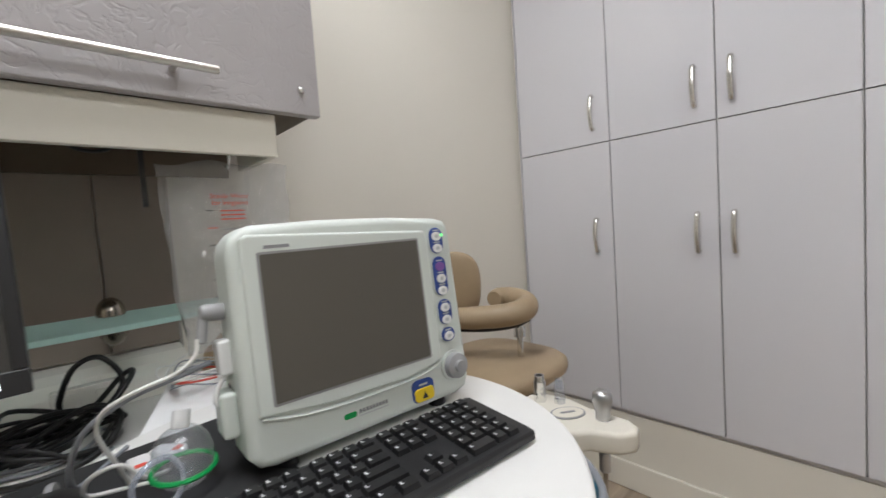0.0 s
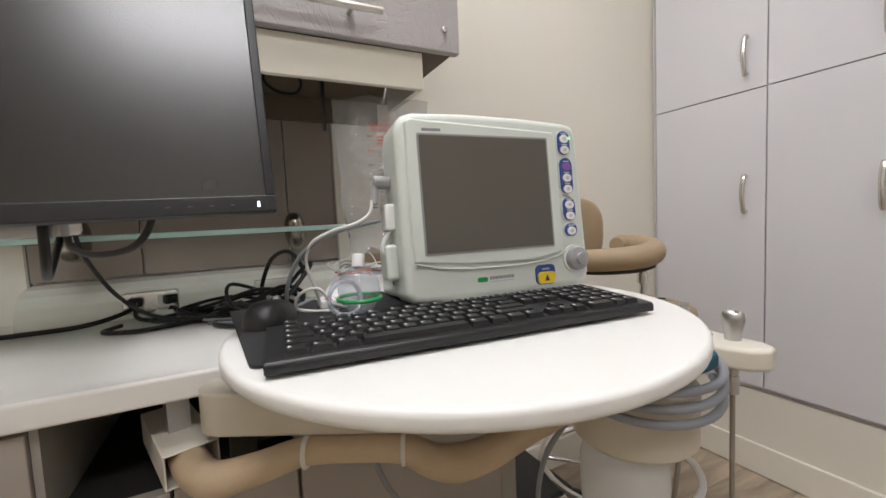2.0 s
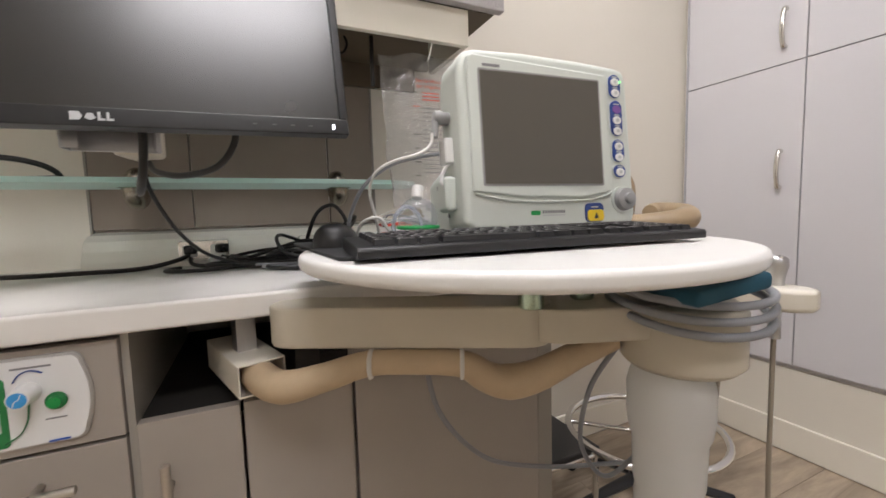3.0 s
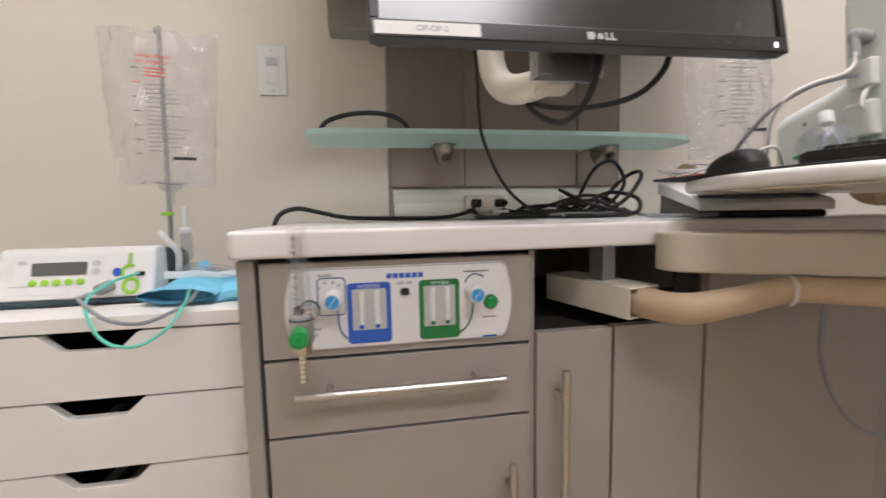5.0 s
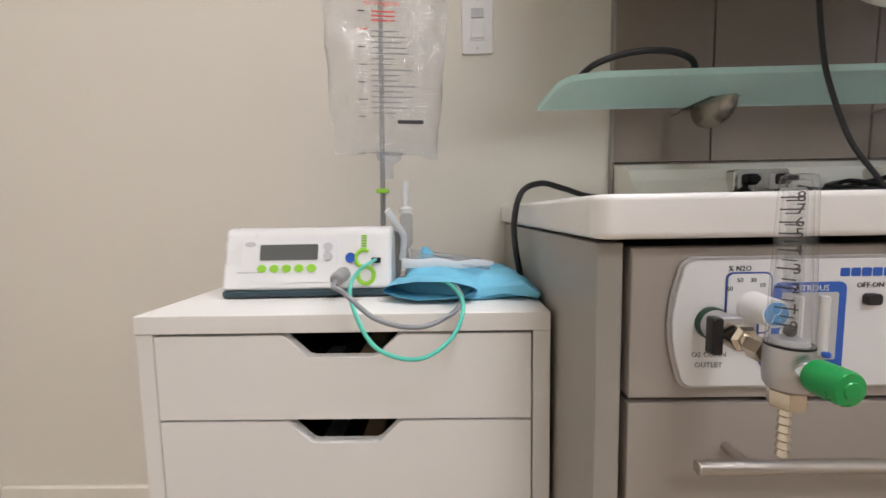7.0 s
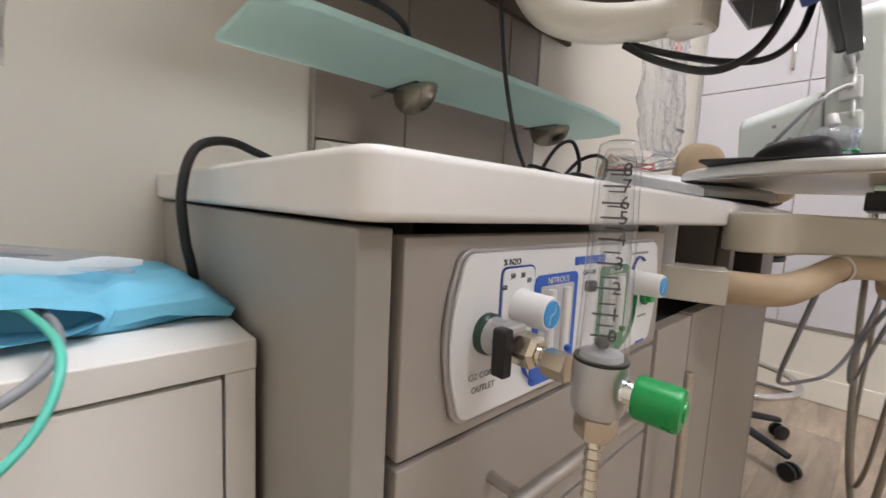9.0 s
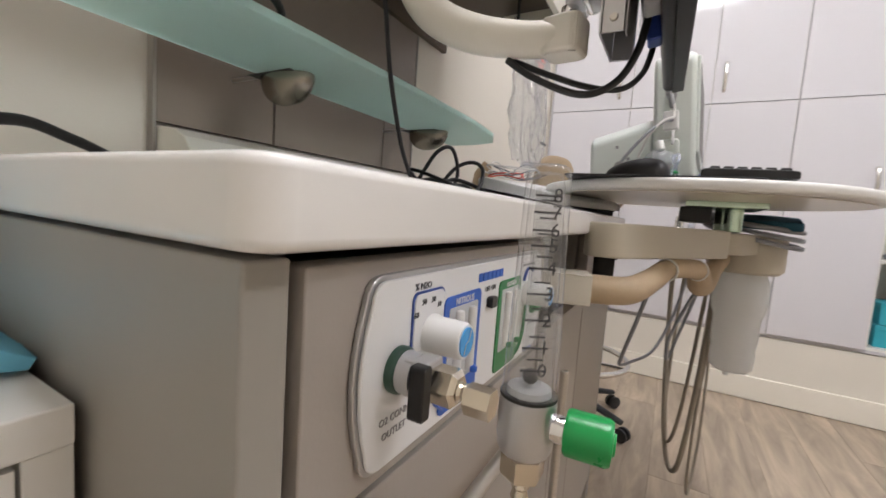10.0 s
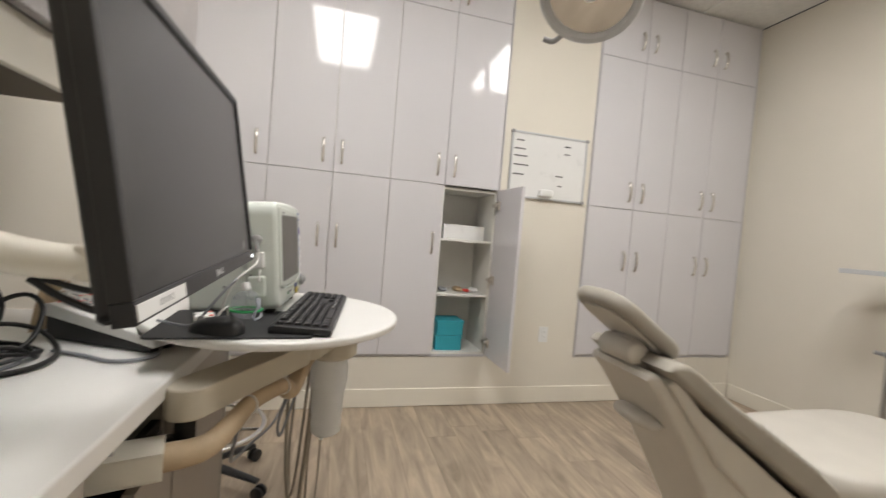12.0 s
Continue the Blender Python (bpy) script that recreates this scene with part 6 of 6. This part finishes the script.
hose([(-0.275, 0.207, 0.773), (-0.262, 0.150, 0.775), (-0.235, 0.098, 0.778), (-0.195, 0.085, 0.749), (-0.146, 0.078, 0.741), (-0.108, 0.095, 0.752), (-0.096, 0.135, 0.762), (-0.105, 0.19, 0.768), (-0.118, 0.22, 0.766)], 0.0030, CABLE_GREY, "grey handpiece cable drooping over the edge", "cable")
hose([(-0.222, 0.240, 0.800), (-0.232, 0.160, 0.792), (-0.226, 0.095, 0.772), (-0.196, 0.072, 0.722), (-0.146, 0.062, 0.710), (-0.108, 0.078, 0.730), (-0.095, 0.110, 0.760), (-0.110, 0.17, 0.772), (-0.128, 0.22, 0.768)], 0.0025, GREEN_TUBE, "turquoise probe cord looped below the tabletop edge", "cable")

# folded sterile wrap with a clear pouch on it
wr_ = bmesh.new()
NX, NY = 40, 26
heights = []
gridv = []
for j in range(NY + 1):
    row = []
    for i in range(NX + 1):
        u, v = i / NX, j / NY
        x = -0.105 + 0.215 * u + 0.008 * math.sin(v * 5)
        y = -0.095 + 0.20 * v + 0.012 * math.sin(u * 7 + 1) * (1 - v)
        e = min(u, 1 - u, v * 1.3, (1 - v) * 1.3)
        hgt = 0.040 * min(1, e * 7) ** 0.55 * (0.45 + 0.70 * (1 - u))
        hgt += 0.010 * noise.noise(Vector((u * 3.2, v * 4.0, 2.0))) + 0.005 * abs(noise.noise(Vector((u * 9, v * 6, 5.0))))
        hgt += 0.020 * math.exp(-((u - 0.18) ** 2) / 0.008 - ((v - 0.75) ** 2) / 0.05)
        hgt -= 0.014 * math.exp(-((u - 0.52) ** 2) / 0.004) * (1 - v)
        row.append(wr_.verts.new((x, y, max(0.0035, hgt))))
    gridv.append(row)
for j in range(NY):
    for i in range(NX):
        wr_.faces.new((gridv[j][i], gridv[j][i + 1], gridv[j + 1][i + 1], gridv[j + 1][i]))
rim = [gridv[0][i] for i in range(NX + 1)] + [gridv[j][NX] for j in range(1, NY + 1)] + [gridv[NY][i] for i in range(NX - 1, -1, -1)] + [gridv[j][0] for j in range(NY - 1, 0, -1)]
low = [wr_.verts.new((v.co.x * 0.985, v.co.y * 0.985, 0.0)) for v in rim]
for i in range(len(rim)):
    j = (i + 1) % len(rim)
    wr_.faces.new((rim[i], rim[j], low[j], low[i]))
wr_.faces.new(low)
wt = thing("sterile_wrap", "folded light blue sterile wrap packet on the drawer unit", "wrap packet", "", pose(-0.088, 0.305, ZU + 0.0003, 0, 0, -4))
part("wrap_sheet", wr_, WRAP, wt, smooth=60)
fold = bmesh.new()
sleeve = []
for y in (-0.128, -0.105, -0.060):
    ring = []
    for i in range(24):
        a = 2 * math.pi * i / 24
        ring.append(fold.verts.new((-0.042 + 0.066 * math.cos(a), y + 0.006 * math.cos(2 * a), 0.0165 + (0.015 if math.sin(a) > 0 else 0.010) * math.sin(a) + 0.003 * noise.noise(Vector((i * 0.8, y * 40, 1))))))
    sleeve.append(ring)
for p, q in zip(sleeve, sleeve[1:]):
    for i in range(24):
        fold.faces.new((p[i], p[(i + 1) % 24], q[(i + 1) % 24], q[i]))
part("wrap_fold", fold, WRAP, wt, "open sleeve mouth of the wrap", 60)
part("wrap_fold", prism([(0.022, 0.003), (0.030, 0.018), (0.09, 0.022), (0.112, 0.010), (0.108, 0.003), (0.06, 0.010)], -0.106, -0.066, "y", 0.001), WRAP, wt)
pch = thing("sterile_pouch", "clear peel pouch with white strip on the wrap", "pouch", "", pose(-0.115, 0.315, ZU + 0.044, 3, 9, 6))
pf = part("pouch_film", prism(rounded(-0.062, 0.066, -0.045, 0.055, 0.004), 0.0, 0.004, "z", 0.001), MASK_FILM, pch)
pf.visible_shadow = False
part("paper_strip", tube([(-0.074, -0.060, -0.004), (-0.050, -0.058, -0.002), (-0.020, -0.052, 0.003), (0.012, -0.046, 0.002), (0.042, -0.036, 0.007), (0.074, -0.026, 0.009)], 0.0012, 8, 6, flat=7.0, radii=[1, 0.8, 0.8, 0.7, 0.8, 0.3]), PAPER, pch, "curled white paper strip")
part("pouch_item", blob(-0.005, 0.015, 0.004, 0.020, 0.010, 0.003), GREY_PLASTIC, pch)

# ---- white supply box and clutter on the counter ----
ZC = COUNTER_TOP + 0.0008
pb_ = thing("control_box", "white sloped electronic box with black base on the counter", "electronic box", "", pose(0.822, 0.066, ZC, 0, 0, -24))
part("base", prism([(0.0, 0.0), (0.275, 0.0), (0.275, 0.052), (0.02, 0.016), (0.0, 0.010)], 0.0, 0.20, "x", 0.003), BLACK, pb_)
part("lid", prism([(-0.012, 0.012), (0.02, 0.0175), (0.280, 0.054), (0.280, 0.078), (0.262, 0.082), (0.0, 0.034), (-0.012, 0.026)], -0.006, 0.206, "x", 0.003), WHITE_PLASTIC, pb_, "white sloped lid")
bc = tagged(part("paper_card", prism([(0, 0), (0.10, 0), (0.100, 0.085), (0.085, 0.125), (0.055, 0.137), (0.020, 0.100)], 0.0, 0.002, "y"), TAN_CARD), "folded brown card standing among the clutter", "card")
bc.matrix_basis = pose(0.975, 0.372, ZC, 0, 0, -20)
btl = thing("small_bottle", "small clear bottle with green cap on the counter", "bottle", "", pose(1.115, 0.400, ZC))
part("bottle", lathe([(0, 0), (0.017, 0), (0.018, 0.004), (0.018, 0.07), (0.010, 0.085), (0, 0.085)], (0, 0, 0), (0, 0, 1), 18), MASK_FILM, btl)
part("cap", lathe([(0, 0.085), (0.010, 0.085), (0.010, 0.10), (0, 0.10)], (0, 0, 0), (0, 0, 1), 16), KNOB_GREEN, btl)


def loops(n, cx, cy, cz, rx, ry, rz, r, mat, label, seed, group=""):
    q = random.Random(seed)
    pts = []
    a = q.uniform(0, 6)
    for k in range(n):
        a += q.uniform(0.9, 1.6)
        f = q.uniform(0.55, 1.0)
        pts.append((cx + rx * f * math.cos(a), cy + ry * f * math.sin(a), cz + r + abs(rz * q.uniform(0.0, 1.0) * math.sin(a * 0.7 + k))))
    return hose(pts, r, mat, label, "cable", group, 7)


loops(16, 0.965, 0.245, ZC + 0.085, 0.085, 0.085, 0.045, 0.0016, CABLE_WHITE, "tangled thin white lead on the electronic box", 2, "thin leads")
loops(14, 0.960, 0.220, ZC + 0.082, 0.080, 0.080, 0.030, 0.0014, CABLE_GREY, "tangled thin grey lead on the electronic box", 5, "thin leads")
loops(8, 0.945, 0.25, ZC + 0.082, 0.060, 0.055, 0.012, 0.0018, RED, "thin red lead on the electronic box", 9, "thin leads")
hose([(0.86, 0.06, ZC + 0.006), (0.80, 0.045, ZC + 0.005), (0.765, 0.065, ZC + 0.005), (0.755, 0.11, ZC + 0.005), (0.79, 0.17, ZC + 0.005), (0.82, 0.24, ZC + 0.006)], 0.004, CABLE_GREY, "grey cable lying along the counter edge", "cable")

# black leads
hose([(0.495, 0.482, ZC + 0.035), (0.47, 0.452, ZC + 0.020), (0.40, 0.43, ZC + 0.006), (0.28, 0.415, ZC + 0.006), (0.16, 0.40, ZC + 0.010), (0.095, 0.365, ZC + 0.024), (0.050, 0.345, ZC + 0.033), (0.014, 0.330, ZC + 0.018), (-0.001, 0.320, ZC - 0.030), (0.001, 0.315, ZC - 0.080), (0.006, 0.315, ZC - 0.108), (0.0155, 0.32, ZC - 0.16)], 0.0052, CABLE_BLACK, "thick black power cable running over the counter end", "cable", "black cables")
hose([(0.110, 0.330, 1.0885), (0.130, 0.312, 1.102), (0.180, 0.305, 1.115), (0.240, 0.306, 1.117), (0.285, 0.318, 1.106), (0.300, 0.345, 1.089), (0.27, 0.385, 1.0885), (0.20, 0.405, 1.0885), (0.14, 0.395, 1.0885), (0.115, 0.365, 1.0885)], 0.0052, CABLE_BLACK, "black cable coiled on the glass shelf", "cable", "black cables")
hose([(0.425, 0.33, 1.4625), (0.432, 0.315, 1.36), (0.448, 0.292, 1.24), (0.450, 0.272, 1.11), (0.460, 0.267, 1.05), (0.500, 0.272, 0.97), (0.555, 0.285, ZC + 0.035), (0.64, 0.34, ZC + 0.007), (0.70, 0.36, ZC + 0.006)], 0.0038, CABLE_BLACK, "black cable hanging in front of the glass shelf", "cable", "black cables")
hose([(0.49, 0.480, ZC + 0.03), (0.50, 0.44, ZC + 0.006), (0.58, 0.36, ZC + 0.006), (0.68, 0.30, ZC + 0.01), (0.78, 0.33, ZC + 0.02), (0.85, 0.345, ZC + 0.080), (0.825, 0.352, ZC + 0.138), (0.785, 0.37, ZC + 0.125), (0.760, 0.40, ZC + 0.06), (0.76, 0.43, ZC + 0.01), (0.70, 0.44, ZC + 0.006), (0.62, 0.42, ZC + 0.012), (0.56, 0.43, ZC + 0.022)], 0.0048, CABLE_BLACK, "black power cable standing up in a loop", "cable", "black cables")
hose([(0.555, 0.480, ZC + 0.03), (0.58, 0.44, ZC + 0.008), (0.66, 0.39, ZC + 0.030), (0.75, 0.36, ZC + 0.055), (0.82, 0.35, ZC + 0.040), (0.85, 0.38, ZC + 0.008), (0.80, 0.43, ZC + 0.006), (0.70, 0.40, ZC + 0.006), (0.60, 0.33, ZC + 0.006), (0.52, 0.30, ZC + 0.006), (0.46, 0.33, ZC + 0.006), (0.48, 0.38, ZC + 0.006)], 0.0045, CABLE_BLACK, "black cable piled on the counter", "cable", "black cables")
loops(15, 0.665, 0.375, ZC, 0.135, 0.085, 0.035, 0.0040, CABLE_BLACK, "tangle of black cable on the counter", 31, "black cables")
loops(12, 0.715, 0.385, ZC, 0.11, 0.075, 0.025, 0.0036, CABLE_BLACK, "tangle of black cable on the counter", 44, "black cables")
for i, (x, y, z, m_) in enumerate(((0.492, 0.474, 0.030, BLACK), (0.556, 0.474, 0.030, BLACK), (0.60, 0.44, 0.0, BLACK), (0.68, 0.43, 0.0, BLACK), (0.55, 0.43, 0.0, WHITE_PLASTIC))):
    pg = thing("power_plug", "moulded power plug at the raceway" if z else "plug connector lying among the cables", "plug", "plugs", pose(x, y, ZC + z, 0, 0, 25 * i))
    part("plug_body", box(-0.014, 0.014, -0.020, 0.018, 0.0, 0.022, 0.005, 2), m_, pg)
    part("plug_collar", rod((0, -0.018, 0.011), (0, -0.034, 0.011), 0.006), m_, pg)

hose([(0.70, 0.30, ZC + 0.006), (0.78, 0.26, ZC + 0.030), (0.84, 0.27, ZC + 0.085), (0.865, 0.31, ZC + 0.110), (0.85, 0.35, ZC + 0.095), (0.80, 0.37, ZC + 0.040), (0.74, 0.36, ZC + 0.008), (0.68, 0.32, ZC + 0.006), (0.66, 0.26, ZC + 0.006), (0.72, 0.21, ZC + 0.006), (0.80, 0.22, ZC + 0.012), (0.84, 0.28, ZC + 0.045), (0.80, 0.33, ZC + 0.060), (0.73, 0.33, ZC + 0.030)], 0.0048, CABLE_BLACK, "black power cable arching in high loops", "cable", "black cables")
loops(14, 0.76, 0.315, ZC, 0.10, 0.10, 0.075, 0.0042, CABLE_BLACK, "tangle of black cable rising from the counter", 52, "black cables")
loops(9, 0.74, 0.33, ZC, 0.12, 0.09, 0.010, 0.0034, CABLE_GREY, "grey cable among the black ones on the counter", 63, "black cables")

hose([(0.80, 0.40, 1.4620), (0.80, 0.395, 1.435), (0.83, 0.39, 1.412), (0.87, 0.395, 1.415), (0.885, 0.40, 1.440), (0.88, 0.405, 1.4620)], 0.0035, CABLE_BLACK, "black cable looped under the wall cabinet", "cable", "black cables")

# ---- leads and mask at the patient monitor ----
hose([(0.890, -0.122, 1.116), (0.886, -0.124, 1.098), (0.866, -0.124, 1.084), (0.832, -0.116, 1.074), (0.806, -0.102, 1.058), (0.800, -0.085, 1.030), (0.812, -0.070, 0.990), (0.822, -0.055, 0.956)], 0.0024, CABLE_WHITE, "pale grey sensor lead plugged into the patient monitor", "cable", "monitor leads")
hose([(0.902, -0.118, 1.086), (0.868, -0.122, 1.080), (0.826, -0.112, 1.068), (0.792, -0.086, 1.040), (0.776, -0.056, 0.998), (0.776, -0.030, 0.962), (0.79, 0.00, 0.953), (0.83, 0.06, 0.953)], 0.0030, CABLE_GREY, "grey air hose beside the patient monitor", "cable", "monitor leads")
hose([(0.845, -0.070, 0.953), (0.810, -0.055, 0.953), (0.785, -0.06, 0.962), (0.790, -0.075, 0.985), (0.815, -0.08, 0.990), (0.835, -0.075, 0.965), (0.86, -0.055, 0.953)], 0.0024, CABLE_WHITE, "thin white lead beside the patient monitor", "cable", "monitor leads")
mk = thing("breathing_mask", "clear plastic breathing mask with green trim and coiled tube", "mask", "", pose(0.868, -0.108, TABLE_TOP + 0.0055))
mkb = blob(0, 0, 0.034, 0.030, 0.034, 0.034, 2.2, 20, 12)
pmk = part("mask_shell", mkb, MASK_FILM, mk, "clear rounded mask shell")
pmk.visible_shadow = False
part("green_band", tube([(0.031 * math.cos(2 * math.pi * i / 20), 0.035 * math.sin(2 * math.pi * i / 20), 0.022) for i in range(21)], 0.0028, 6, 1), KNOB_GREEN, mk, "green band")
cl_ = [(-0.028 + 0.022 * math.cos(0.9 * i), -0.030 + 0.006 * math.sin(1.8 * i), 0.030 + 0.024 * math.sin(0.9 * i)) for i in range(24)]
ctube = part("coiled_tube", tube(cl_, 0.0030, 8, 3), MASK_FILM, mk, "coiled clear tube")
ctube.visible_shadow = False
part("adapter", rod((0.0, 0.0, 0.066), (0.004, 0.006, 0.085), 0.009), WHITE_PLASTIC, mk)
for i, (x, y) in enumerate(((0.835, -0.03), (0.865, -0.02))):
    cp = thing("lead_clip", "small white sensor clip on the mat", "clip", "sensor clips", pose(x, y, TABLE_TOP + 0.005, 0, 0, 40 * i))
    part("clip_body", box(-0.012, 0.012, -0.020, 0.020, 0.0, 0.014, 0.004, 2), WHITE_PLASTIC, cp)
    part("clip_mark", box(-0.006, 0.006, -0.018, -0.010, 0.0140, 0.0146), RED, cp)


# ---- floor ----
fl = structure("floor", box(WALL_W, WALL_E, WALL_S, WALL_N, -0.06, -0.002), SUBFLOOR, "grey-brown wood-look vinyl plank floor", "floor")
PW, PL = 0.182, 1.22
plank_meshes = {}
rows_n = int(math.ceil((WALL_N - WALL_S) / PW))
rng = random.Random(4)
for r in range(rows_n):
    y0 = WALL_S + r * PW
    y1 = min(y0 + PW, WALL_N)
    x = WALL_W - rng.uniform(0.05, 1.1)
    while x < WALL_E:
        a, b = max(x, WALL_W), min(x + PL, WALL_E)
        x += PL
        if b - a < 0.02:
            continue
        key = (round(b - a, 3), round(y1 - y0, 3))
        if key not in plank_meshes:
            w, h = key[0] / 2 - 0.0003, key[1] / 2 - 0.0003
            bm = bmesh.new()
            lo = [bm.verts.new(p) for p in ((-w, -h, -0.003), (w, -h, -0.003), (w, h, -0.003), (-w, h, -0.003))]
            hi = [bm.verts.new(p) for p in ((-w + 0.0004, -h + 0.0004, 0), (w - 0.0004, -h + 0.0004, 0), (w - 0.0004, h - 0.0004, 0), (-w + 0.0004, h - 0.0004, 0))]
            bm.faces.new(hi)
            for i in range(4):
                bm.faces.new((lo[i], lo[(i + 1) % 4], hi[(i + 1) % 4], hi[i]))
            plank_meshes[key] = finish("plank", bm, FLOOR, 0)
        o = new("plank", plank_meshes[key])
        o.parent = fl
        o.location = ((a + b) / 2, (y0 + y1) / 2, 0.0)
